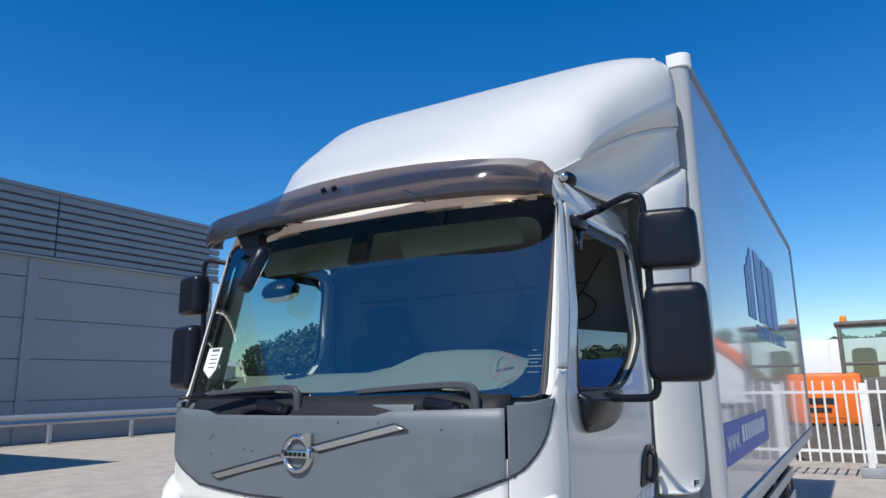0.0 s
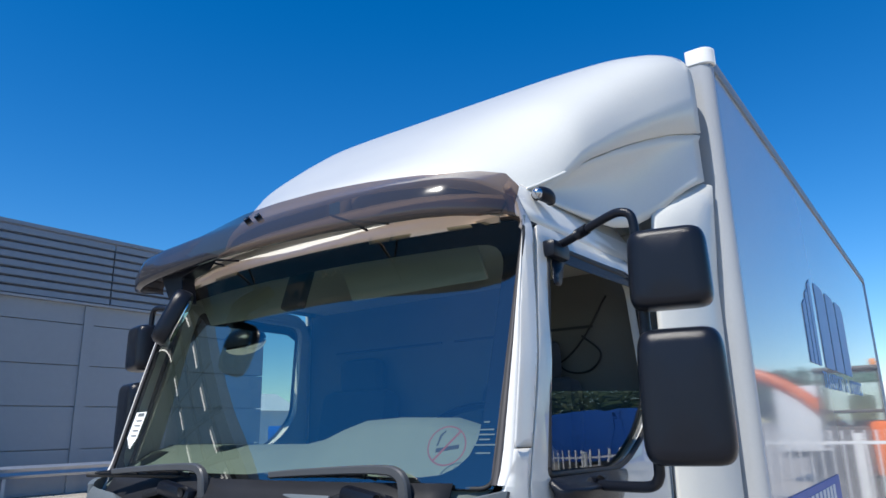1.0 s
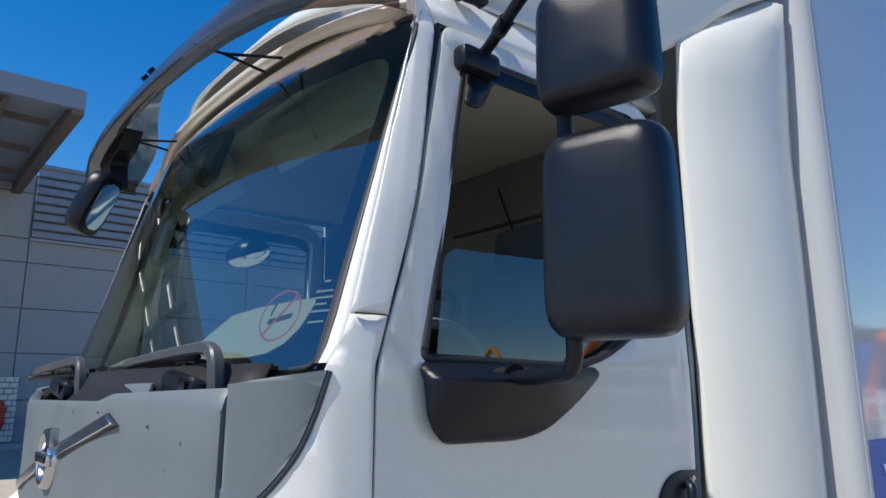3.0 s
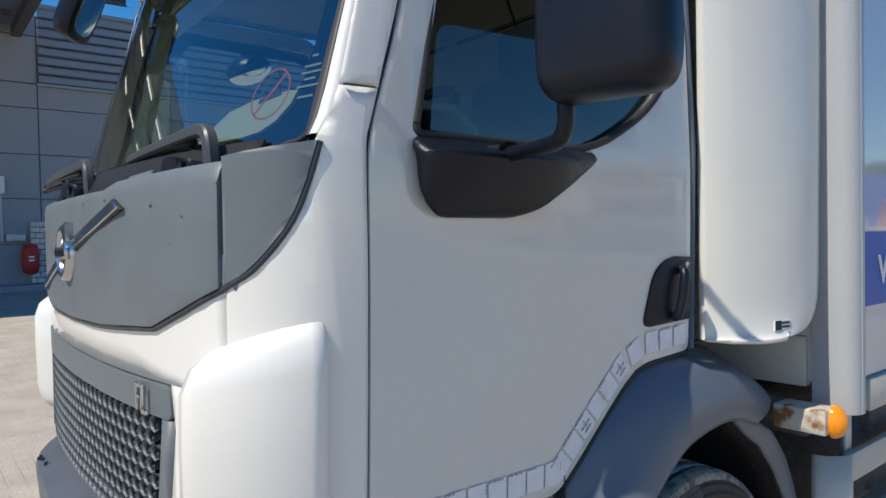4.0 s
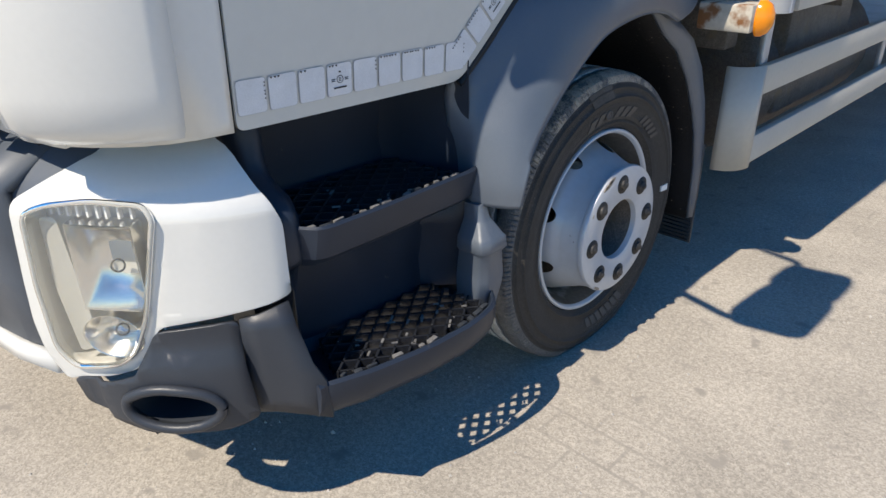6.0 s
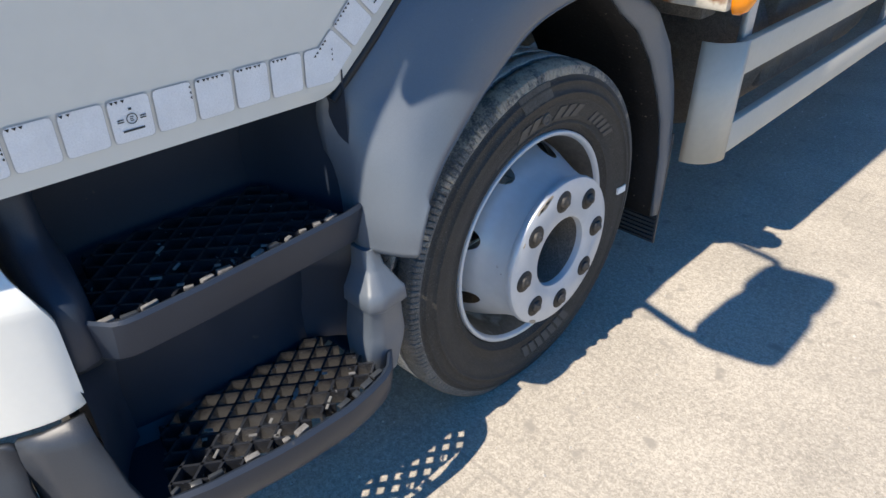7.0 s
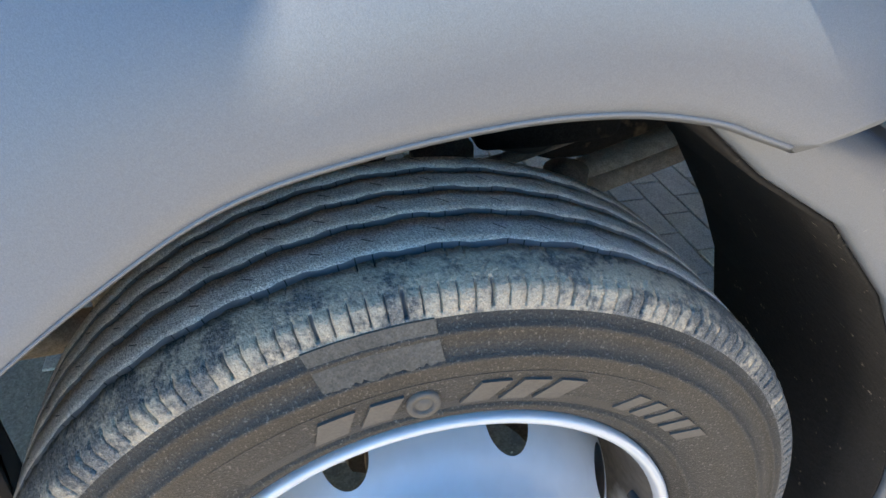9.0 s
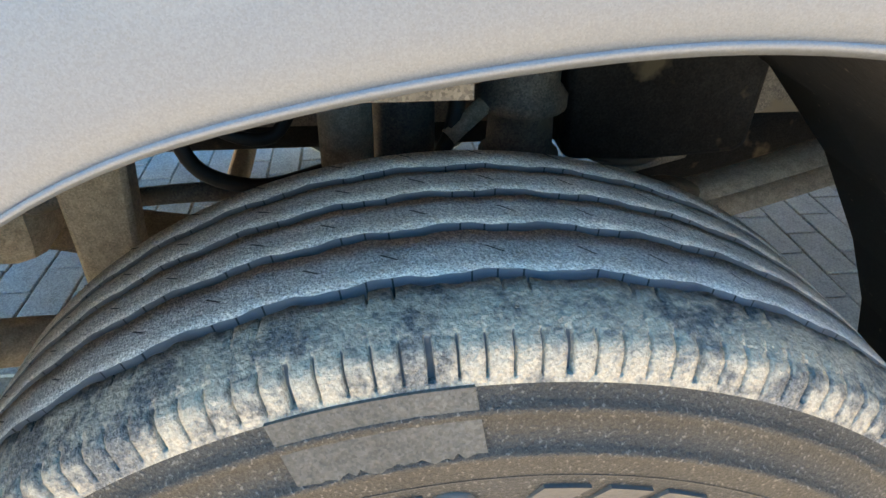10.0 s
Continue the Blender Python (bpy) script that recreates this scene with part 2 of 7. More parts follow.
def link_mesh(name, bm, material, parent=None, label="", sharp=35, solid=0.0, bevel=0.0):
    for e in bm.edges:
        if len(e.link_faces) == 2 and e.calc_face_angle(0) > radians(sharp):
            e.smooth = False
    for f in bm.faces:
        f.smooth = True
    me = bpy.data.meshes.new(name)
    bm.to_mesh(me)
    bm.free()
    for mm in material if isinstance(material, (list, tuple)) else [material]:
        me.materials.append(mm)
    ob = new(name, me)
    if parent:
        ob.parent = parent
    if label:
        tagged(ob, label)
    if solid:
        md = ob.modifiers.new("thickness", "SOLIDIFY")
        md.thickness, md.offset = abs(solid), -1 if solid > 0 else 1
    if bevel:
        md = ob.modifiers.new("round", "BEVEL")
        md.width, md.segments, md.limit_method, md.angle_limit = bevel, 2, "ANGLE", radians(40)
    return ob


def part(name, bm, material, parent, label="", **kw):
    return link_mesh(name, bm, material, parent, label, **kw)


def thing(name, label, category, group="", kind=""):
    return tagged(new(name), label, category, group, kind)


def box(bm, c, size, bevel=0.0, m=None, seg=2):
    r = bmesh.ops.create_cube(bm, size=1)["verts"]
    bmesh.ops.scale(bm, vec=size, verts=r)
    if bevel:
        es = list({e for v in r for e in v.link_edges})
        g = bmesh.ops.bevel(bm, geom=es, offset=bevel, segments=seg, affect="EDGES", profile=0.5)
        r = list({v for f in g["faces"] for v in f.verts} | {v for v in r if v.is_valid})
    mm = Matrix.Translation(c) @ (m or Matrix())
    bmesh.ops.transform(bm, matrix=mm, verts=r)
    return r


def boxed(c, size, bevel=0.0, m=None):
    bm = bmesh.new()
    box(bm, c, size, bevel, m)
    return bm


def grid(bm, rows, closed=False, flip=False):
    vs = [[bm.verts.new(p) for p in r] for r in rows]
    n = len(vs[0])
    for a, b in zip(vs, vs[1:]):
        for i in range(n if closed else n - 1):
            q = (a[i], a[(i + 1) % n], b[(i + 1) % n], b[i])
            bm.faces.new(q[::-1] if flip else q)
    return vs


def tube(bm, pts, r, seg=12, cap=True, n=0):
    p = smooth_line(pts, n) if n else [Vector(q) for q in pts]
    rows, up = [], None
    for i, q in enumerate(p):
        d = (p[min(i + 1, len(p) - 1)] - p[max(i - 1, 0)]).normalized()
        a = (up if up else (Vector((0, 0, 1)) if abs(d.z) < 0.9 else Vector((1, 0, 0))))
        s = d.cross(a).normalized()
        up = s.cross(d).normalized()
        rr = r(i / (len(p) - 1)) if callable(r) else r
        rows.append([q + s * rr * math.cos(k * 2 * math.pi / seg) + up * rr * math.sin(k * 2 * math.pi / seg) for k in range(seg)])
    vs = grid(bm, rows, closed=True)
    if cap:
        bm.faces.new(vs[0])
        bm.faces.new(vs[-1][::-1])


def lathe(bm, prof, c, seg=64, axis="x", a0=0.0, a1=2 * math.pi):
    """Turns (radius, along) pairs round an axis through c."""
    full = abs(a1 - a0 - 2 * math.pi) < 1e-6
    rows = []
    for r, a in prof:
        row = []
        for k in range(seg if full else seg + 1):
            t = a0 + (a1 - a0) * k / seg
            u, v = r * math.cos(t), r * math.sin(t)
            row.append(Vector(c) + (Vector((a, u, v)) if axis == "x" else Vector((u, a, v)) if axis == "y" else Vector((u, v, a))))
        rows.append(row)
    return grid(bm, rows, closed=full)


def prism(bm, outline, axis, a, b):
    """A flat outline pushed along an axis from a to b. The outline is (y, z) for x, (x, z) for y, (x, y) for z."""
    def p(q, s):
        return {"x": (s, q[0], q[1]), "y": (q[0], s, q[1]), "z": (q[0], q[1], s)}[axis]
    lo, hi = [bm.verts.new(p(q, a)) for q in outline], [bm.verts.new(p(q, b)) for q in outline]
    n = len(lo)
    bm.faces.new(lo)
    bm.faces.new(hi[::-1])
    for i in range(n):
        bm.faces.new((lo[i], hi[i], hi[(i + 1) % n], lo[(i + 1) % n]))
    bmesh.ops.recalc_face_normals(bm, faces=bm.faces)


def rounded(pts, r, n=5):
    """Rounds the corners of a closed outline. r may be one radius or one per corner."""
    out = []
    k = len(pts)
    for i in range(k):
        p0, p, p1 = (Vector(pts[(i + d) % k]) for d in (-1, 0, 1))
        rr = r[i] if isinstance(r, (list, tuple)) else r
        a, b = p0 - p, p1 - p
        rr = min(rr, a.length * 0.49, b.length * 0.49)
        if rr <= 0:
            out.append(tuple(p))
            continue
        s, e = p + a.normalized() * rr, p + b.normalized() * rr
        for j in range(n + 1):
            t = j / n
            out.append(tuple((1 - t) ** 2 * s + 2 * t * (1 - t) * p + t * t * e))
    return out


def sheet(outer, f, holes=(), us=(), vs=()):
    """A flat outline with holes, cut along us and vs and laid on the surface f(u, v)."""
    from mathutils import geometry
    loops = [[Vector((*q, 0)) for q in lp] for lp in (outer, *holes)]
    bm = bmesh.new()
    verts = [bm.verts.new(q) for lp in loops for q in lp]
    for t in geometry.tessellate_polygon(loops):
        try:
            bm.faces.new([verts[i] for i in t])
        except ValueError:
            pass
    bmesh.ops.dissolve_limit(bm, angle_limit=0.01, verts=bm.verts, edges=bm.edges) if not holes else None
    for axis, cuts in ((0, us), (1, vs)):
        for c in cuts:
            co, no = Vector((0, 0, 0)), Vector((0, 0, 0))
            co[axis], no[axis] = c, 1
            bmesh.ops.bisect_plane(bm, geom=[*bm.verts, *bm.edges, *bm.faces], plane_co=co, plane_no=no)
    bmesh.ops.triangulate(bm, faces=[q for q in bm.faces if len(q.verts) > 4])
    bmesh.ops.recalc_face_normals(bm, faces=bm.faces)
    if bm.faces and sum(q.normal.z * q.calc_area() for q in bm.faces) < 0:
        bmesh.ops.reverse_faces(bm, faces=bm.faces)
    for v in bm.verts:
        v.co = f(v.co.x, v.co.y)
    return bm


def frange(a, b, n):
    return [a + (b - a) * i / n for i in range(1, n)]


def text_mesh(s, size, thick=0.001):
    """Letters as a flat mesh round the origin, from the built-in font."""
    cu = bpy.data.curves.new("letters", "FONT")
    cu.body, cu.size, cu.extrude, cu.align_x, cu.align_y = s, size, thick, "CENTER", "CENTER"
    ob = bpy.data.objects.new("letters", cu)
    scene.collection.objects.link(ob)
    bpy.context.view_layer.update()
    me = bpy.data.meshes.new_from_object(ob)
    bpy.data.objects.remove(ob)
    bpy.data.curves.remove(cu)
    bm = bmesh.new()
    bm.from_mesh(me)
    bpy.data.meshes.remove(me)
    return bm


# ---------------------------------------------------------------- ground and surroundings
bm = bmesh.new()
n = 40
for i in range(n + 1):
    for j in range(n + 1):
        u, v = (i / n * 2 - 1), (j / n * 2 - 1)
        bm.verts.new((math.copysign(abs(u) ** 3, u) * 900, math.copysign(abs(v) ** 3, v) * 900, 0))
bm.verts.ensure_lookup_table()
for i in range(n):
    for j in range(n):
        a = i * (n + 1) + j
        bm.faces.new([bm.verts[k] for k in (a, a + n + 1, a + n + 2, a + 1)])
ground = tagged(link_mesh("ground", bm, M_GROUND), "dusty sand-coloured pavement of a dealer yard", "ground", kind="structure")


# ---------------------------------------------------------------- the truck: cab skin
SECTION = [(0, 0), (0.3, 0.008), (0.55, 0.03), (0.75, 0.063), (0.852, 0.093), (0.930, 0.148), (0.981, 0.222), (0.995, 0.30), (1.001, 0.40), (1.005, 0.55), (1.010, 0.8), (1.018, 1.08), (1.03, 1.28), (1.033, 1.36), (1.035, 1.5)]
SECTION = [tuple(p)[:2] for p in smooth_line([(*q, 0) for q in SECTION], 4)]
ARC = [0.0]
for (xa, ya), (xb, yb) in zip(SECTION, SECTION[1:]):
    ARC.append(ARC[-1] + math.hypot(xb - xa, yb - ya))
SX = [(a, p[0]) for a, p in zip(ARC, SECTION)]
SY = [(a, p[1]) for a, p in zip(ARC, SECTION)]
XS = [(p[0], a) for a, p in zip(ARC, SECTION)]
YS = [(p[1], a) for a, p in zip(ARC, SECTION)]
WIDEN = [(0.5, -0.05), (0.9, -0.024), (1.2, -0.008), (1.4, 0.0), (1.65, 0.003), (2.0, -0.008), (2.42, -0.042), (2.55, -0.085), (2.66, -0.16)]


def from_x(x):
    return math.copysign(interp(abs(x), XS), x)


def from_y(y):
    return interp(y, YS)


def skin(s, z, off=0.0, side=1):
    """The lower cab skin: s runs round the cab from the middle of its front, z is the height."""
    a = abs(s)
    x, y = interp(a, SX), interp(a, SY)
    x2, y2 = interp(a + 0.01, SX), interp(a + 0.01, SY)
    nx, ny = (y2 - y), -(x2 - x)
    k = math.hypot(nx, ny) or 1
    w = interp(z, WIDEN) * min(1, max(0, (a - 0.5) / 0.45))
    return Vector((math.copysign(1, s) * side * (x + w + nx / k * off), y + ny / k * off, z))


LEAN = [(0.0, 0.325), (0.80, 0.322), (0.96, 0.305), (1.073, 0.25), (1.163, 0.14), (1.263, 0.04), (1.363, 0.0)]
BACK = [(0.0, 0.09), (0.86, 0.092), (0.93, 0.088), (0.983, 0.060), (1.013, 0.028), (1.043, 0.004), (1.073, 0.0), (1.3, 0.0)]


def upper(s, z, off=0.0, side=1):
    """The leaning skin over the cowl: windscreen, pillars, window band of the doors."""
    p = skin(s, z, off, side)
    a = abs(s)
    p.y += interp(a, BACK) * min(1, max(0, (z - 1.62) / 0.06)) + interp(a, LEAN) * max(0, z - 1.65)
    return p


truck = thing("box_truck", "white box truck with a grey-fronted cab, parked on the pavement", "truck")
SC = from_x(0.852)
SF = from_x(0.981)
SD = from_y(0.320)
scuts = [q * s for q in (0.15, 0.3, 0.45, 0.6, 0.7, 0.78, 0.84, 0.88, 0.92, 0.96, 1.0, 1.04, 1.08, 1.13) for s in (1, -1)] + [0.0]

# grey panel under the windscreen: middle and two corner pieces
mid = [(-SC, 1.39), (-from_x(0.74), 1.345), (-from_x(0.62), 1.303), (-0.3, 1.283), (0.0, 1.278), (0.3, 1.283), (from_x(0.62), 1.303), (from_x(0.74), 1.345), (SC, 1.39),
       (SC + 0.002, 1.622), (0.42, 1.612), (0.36, 1.596), (-0.52, 1.594), (-0.58, 1.610), (-SC - 0.002, 1.622)]
bm = sheet(mid, lambda s, z: skin(s, z, 0.010 - 0.02 * max(0, (z - 1.59)) / 0.03), us=scuts, vs=(1.35, 1.42, 1.5, 1.58, 1.605))
front_panel = part("front_panel", bm, M_GREY, truck, "matt grey plastic front panel with dead insects", solid=0.025, bevel=0.004)
for k in (1, -1):
    rim2 = [tuple(q)[:2] for q in smooth_line([(a, b, 0) for a, b in ((SC + 0.012, 1.396), (from_x(0.91), 1.43), (from_x(0.952), 1.50), (from_x(0.97), 1.57), (SF, 1.652))], 5)]
    co = [(k * a, b) for a, b in rim2 + [(SC + 0.012, 1.628)]]
    part("corner_panel", sheet(co, lambda s, z: skin(s, z, 0.008), us=[k * q for q in scuts], vs=(1.45, 1.5, 1.58)), M_GREY, truck, solid=0.02 * 1, bevel=0.003)
    # dark seal under the grey panels
    low = [tuple(q)[:2] for q in smooth_line([(a, b, 0) for a, b in ((0.0, 1.278), (0.3, 1.283), (from_x(0.62), 1.303))], 5)][:-1] + [(from_x(0.62), 1.303), (from_x(0.68), 1.324), (from_x(0.74), 1.345), (from_x(0.80), 1.369), (SC, 1.390)] + rim2
    far_ = []
    for q in range(len(low)):
        a, b = low[max(q - 1, 0)], low[min(q + 1, len(low) - 1)]
        dx, dz = b[0] - a[0], b[1] - a[1]
        ln = math.hypot(dx, dz)
        far_.append((low[q][0] + dz / ln * 0.011, low[q][1] - dx / ln * 0.011))
    bm = bmesh.new()
    grid(bm, [[skin(k * a, b, 0.0005) for a, b in low], [skin(k * a, b, 0.0065) for a, b in low], [skin(k * lerp(a, c_, 0.5), lerp(b, e_, 0.5), 0.0075) for (a, b), (c_, e_) in zip(low, far_)], [skin(k * a, b, 0.006) for a, b in far_], [skin(k * a, b, -0.004) for a, b in far_]], flip=k > 0)
    part("panel_seal", bm, M_DGREY, truck, sharp=60)

# emblem: ring, bar and slanting strip
bm = bmesh.new()
lathe(bm, [(0.050, 0.0), (0.053, -0.018), (0.063, -0.025), (0.074, -0.020), (0.078, 0.0)], (0, -0.004, 1.449), 40, "y")
emblem = part("emblem", bm, M_CHROME, truck, "chrome ring badge")
bm = bmesh.new()
prism(bm, rounded([(0.030, 1.522), (0.056, 1.478), (0.078, 1.478), (0.078, 1.530)], 0.004), "y", -0.028, -0.008)
part("arrow", bm, M_CHROME, emblem)
part("nameplate", boxed((0, -0.022, 1.449), (0.150, 0.016, 0.032), 0.004), M_CHROME, emblem)
for i in range(5):
    part("letter_bar", boxed((-0.048 + i * 0.024, -0.0315, 1.449), (0.015, 0.004, 0.016), 0.001), M_BLACK, emblem)
d = Vector((0.975, 0, 0.2228)).normalized()
for a, b in ((-0.500, -0.086), (0.086, 0.485)):
    c = d * ((a + b) / 2)
    y = skin(from_x(c.x), 1.45, 0.010).y
    turn = Matrix.Rotation(-math.atan2(d.z, d.x), 4, "Y") @ Matrix.Rotation(0.045 * (1 if c.x > 0 else -1), 4, "Z")
    def slant(h, e):
        """A bar whose ends are cut level."""
        k_ = h * 1.35
        return [(a - c.length * (1 if c.x > 0 else -1) - e + k_, -h), (b - c.length * (1 if c.x > 0 else -1) + e + k_, -h), (b - c.length * (1 if c.x > 0 else -1) + e - k_, h), (a - c.length * (1 if c.x > 0 else -1) - e - k_, h)]
    where = Matrix.Translation((c.x, y, 1.45 + c.z)) @ turn
    bm = bmesh.new()
    prism(bm, slant(0.0185, 0.006), "y", -0.0025, 0.012)
    bmesh.ops.transform(bm, matrix=where, verts=bm.verts)
    rim_ = part("strip_rim", bm, M_SEAL, truck, bevel=0.002)
    bm = bmesh.new()
    prism(bm, slant(0.0125, 0.0), "y", -0.006, 0.010)
    bmesh.ops.transform(bm, matrix=where, verts=bm.verts)
    part("emblem_strip", bm, M_CHROME, rim_, "chrome slanting strip", bevel=0.003)
# dead insects on the grey panel
rng = random.Random(5)
for i in range(34):
    s_, z_ = rng.uniform(-0.78, 0.9), rng.uniform(1.34, 1.58)
    if abs(s_) > 0.6 and z_ < 1.44:
        continue
    r_ = rng.uniform(0.0018, 0.0045)
    bm = sheet([(s_ + r_ * rng.uniform(0.6, 1.4) * math.cos(q), z_ + r_ * rng.uniform(0.5, 1.2) * math.sin(q)) for q in [k * math.pi / 4 for k in range(8)]], lambda s, z: skin(s, z, 0.0115))
    part("insect_speck", bm, M_FLECK, front_panel)

# white skin under and beside the grey panel
band = [(-0.70, 1.19), (0.70, 1.19), (from_x(0.80), 1.19), (SC + 0.01, 1.19), (SC + 0.01, 1.45), (-SC - 0.01, 1.45), (-SC - 0.01, 1.19)]
part("front_band", sheet(band, lambda s, z: skin(s, z, 0.0), us=scuts, vs=(1.25, 1.3, 1.38)), M_WHITE, truck, solid=0.012)
for k in (1, -1):
    lower = [(SC + 0.013, 0.86), (SD - 0.006, 0.86), (SD - 0.006, 1.668), (SD + 0.008, 1.755), (1.065, 1.755), (1.057, 1.70), (1.043, 1.664), (SF - 0.010, 1.640), (from_x(0.96), 1.58), (SC + 0.013, 1.48)]
    part("cab_corner", sheet([(k * a, b) for a, b in lower], lambda s, z: upper(s, z, 0.003), us=[k * q for q in scuts], vs=(1.0, 1.2, 1.4, 1.5, 1.6, 1.64, 1.66, 1.68, 1.70, 1.73)), M_WHITE, truck, solid=0.02)
    lower = [(0.665, 0.865), (SC + 0.008, 0.855), (SC + 0.008, 1.19), (0.685, 1.19), (0.70, 1.10)]
    part("grille_side", sheet([(k * a, b) for a, b in lower], lambda s, z: skin(s, z, 0.0), us=[k * q for q in scuts], vs=(0.95, 1.05)), M_WHITE, truck, solid=0.02)

# grille: strip, backing, honeycomb
strip = rounded([(-0.690, 1.118), (0.690, 1.118), (0.683, 1.186), (-0.683, 1.186)], 0.02)
grille = part("grille", sheet([(-0.685, 0.80), (0.685, 0.80), (0.695, 1.13), (-0.695, 1.13)], lambda s, z: skin(s, z, -0.055), us=scuts, vs=(0.9, 1.0)), M_SEAL, truck, solid=0.01)
part("grille_strip", sheet(strip, lambda s, z: skin(s, z, 0.004), us=scuts), M_GREY, grille, solid=0.03, bevel=0.004)
for k in (1, -1):
    e = [(0.61, 0.85), (0.664, 0.86), (0.692, 1.116), (0.648, 1.116)]
    part("grille_edge", sheet([(k * a, b) for a, b in e], lambda s, z: skin(s, z, 0.003), us=[k * q for q in scuts], vs=(0.95, 1.03)), M_GREY, grille, solid=0.03)
bm = bmesh.new()
pitch, rows = 0.043, 9
for r in range(rows):
    z = 1.098 - r * 0.030
    wid = lerp(0.645, 0.61, r / rows)
    for i in range(-16, 17):
        s = (i + (0.5 if r % 2 else 0)) * pitch
        if abs(s) > wid - 0.02:
            continue
        hexa = [(s + 0.0255 * math.cos(a), z + 0.0185 * math.sin(a)) for a in [math.pi / 6 + q * math.pi / 3 for q in range(6)]]
        inner = [(s + (a - s) * 0.86, z + (b - z) * 0.83) for a, b in hexa]
        fo, fi, bk = ([bm.verts.new(skin(a, b, o + slope * (b - z))) for a, b in lp] for lp, o, slope in ((hexa, 0.0, 0), (inner, -0.003, 0), (inner, -0.018, -0.85)))
        if r < 7:
            bm.faces.new(bk[::-1])
        for q in range(6):
            bm.faces.new((fo[q], fo[(q + 1) % 6], fi[(q + 1) % 6], fi[q]))
            bm.faces.new((fi[q], fi[(q + 1) % 6], bk[(q + 1) % 6], bk[q]))
part("honeycomb", bm, M_GREY, grille, "grey honeycomb grille", sharp=20)
for i, (dx, dz, w_, h_) in enumerate(((-0.020, 0, 0.009, 0.058), (-0.006, 0.025, 0.028, 0.009), (-0.008, 0.001, 0.020, 0.008), (0.020, 0, 0.009, 0.058), (0.034, -0.025, 0.028, 0.009))):
    part("badge_bar", boxed((0.567 + dx, 0.019, 1.152 + dz), (w_, 0.008, h_), 0.001, Matrix.Rotation(0.09, 4, "Z")), M_CHROME, grille, "chrome badge bar")

# white air deflectors on the corners
for k in (1, -1):
    rows = []
    for z, d, a in ((1.335, -0.012, 0.10), (1.325, 0.012, 0.05), (1.295, 0.036, 0.02), (1.25, 0.045, 0.0), (1.10, 0.046, 0.0), (0.95, 0.044, 0.0), (0.90, 0.036, 0.0), (0.872, 0.020, 0.0), (0.862, -0.01, 0.0)):
        row = []
        for i in range(15):
            t = i / 14
            s = lerp(from_x(0.795) + a * 0.6, from_y(0.245) - a * 0.15, t)
            e = d * lerp(1.70, 0.78, t) * min(1, (t / 0.10) ** 0.4 if t < 0.10 else 1) * min(1, ((1 - t) / 0.04) ** 0.5 if t > 0.96 else 1)
            zz = z + (-0.055 * (1 - t) ** 1.5 if z > 1.2 else -0.0 * t)
            row.append(skin(s, zz, e if 0 < i < 14 else -0.01, k))
        rows.append(row)
    bm = bmesh.new()
    grid(bm, rows, flip=k < 0)
    part("corner_deflector", bm, M_WHITE, truck, "white bulging corner air deflector", sharp=50)

M_GLAZE = mat("glazing_rubber", (0.045, 0.040, 0.040), 0.5, vary=0.15)

# windscreen, black border, pillars, header
WT, WB, WE = 2.462, 1.655, 0.945


def screen(x, z, off=0.0):
    """The windscreen's evenly bowed and leaning surface."""
    a = abs(x) / 0.95
    wide = 1 + 0.012 * (z - WB) / 0.77
    return Vector((x * wide, 0.088 + 0.137 * a ** 2.2 + (0.325 - 0.035 * a ** 8) * (z - 1.65) - off, z))


glass = rounded([(-WE, WB), (WE, WB), (WE, WT), (-WE, WT)], [0.04, 0.04, 0.07, 0.07])
clear = rounded([(-WE + 0.055, WB + 0.028), (WE - 0.055, WB + 0.028), (WE - 0.055, WT - 0.082), (-WE + 0.055, WT - 0.082)], [0.15, 0.15, 0.10, 0.10])
bm = bmesh.new()
grid(bm, [[screen(-WE + 2 * WE * i / 56, lerp(WB, WT, j / 24)) for i in range(57)] for j in range(25)])
windscreen = part("windscreen", bm, M_GLASS, truck, "laminated windscreen mirroring blue sky")
windscreen.visible_shadow = False
xcuts = [-WE + 2 * WE * i / 28 for i in range(1, 28)]
zc = (1.75, 1.85, 1.95, 2.05, 2.15, 2.25, 2.35)
part("windscreen_border", sheet(glass, lambda x, z: screen(x, z, -0.004), holes=[clear], us=xcuts, vs=zc), M_FRIT, windscreen, "black printed glass border")
bm = bmesh.new()
tube(bm, [screen(a, b, 0.0) for a, b in glass + glass[:1]], 0.0065, 8)
part("windscreen_seal", bm, M_SEAL, windscreen)
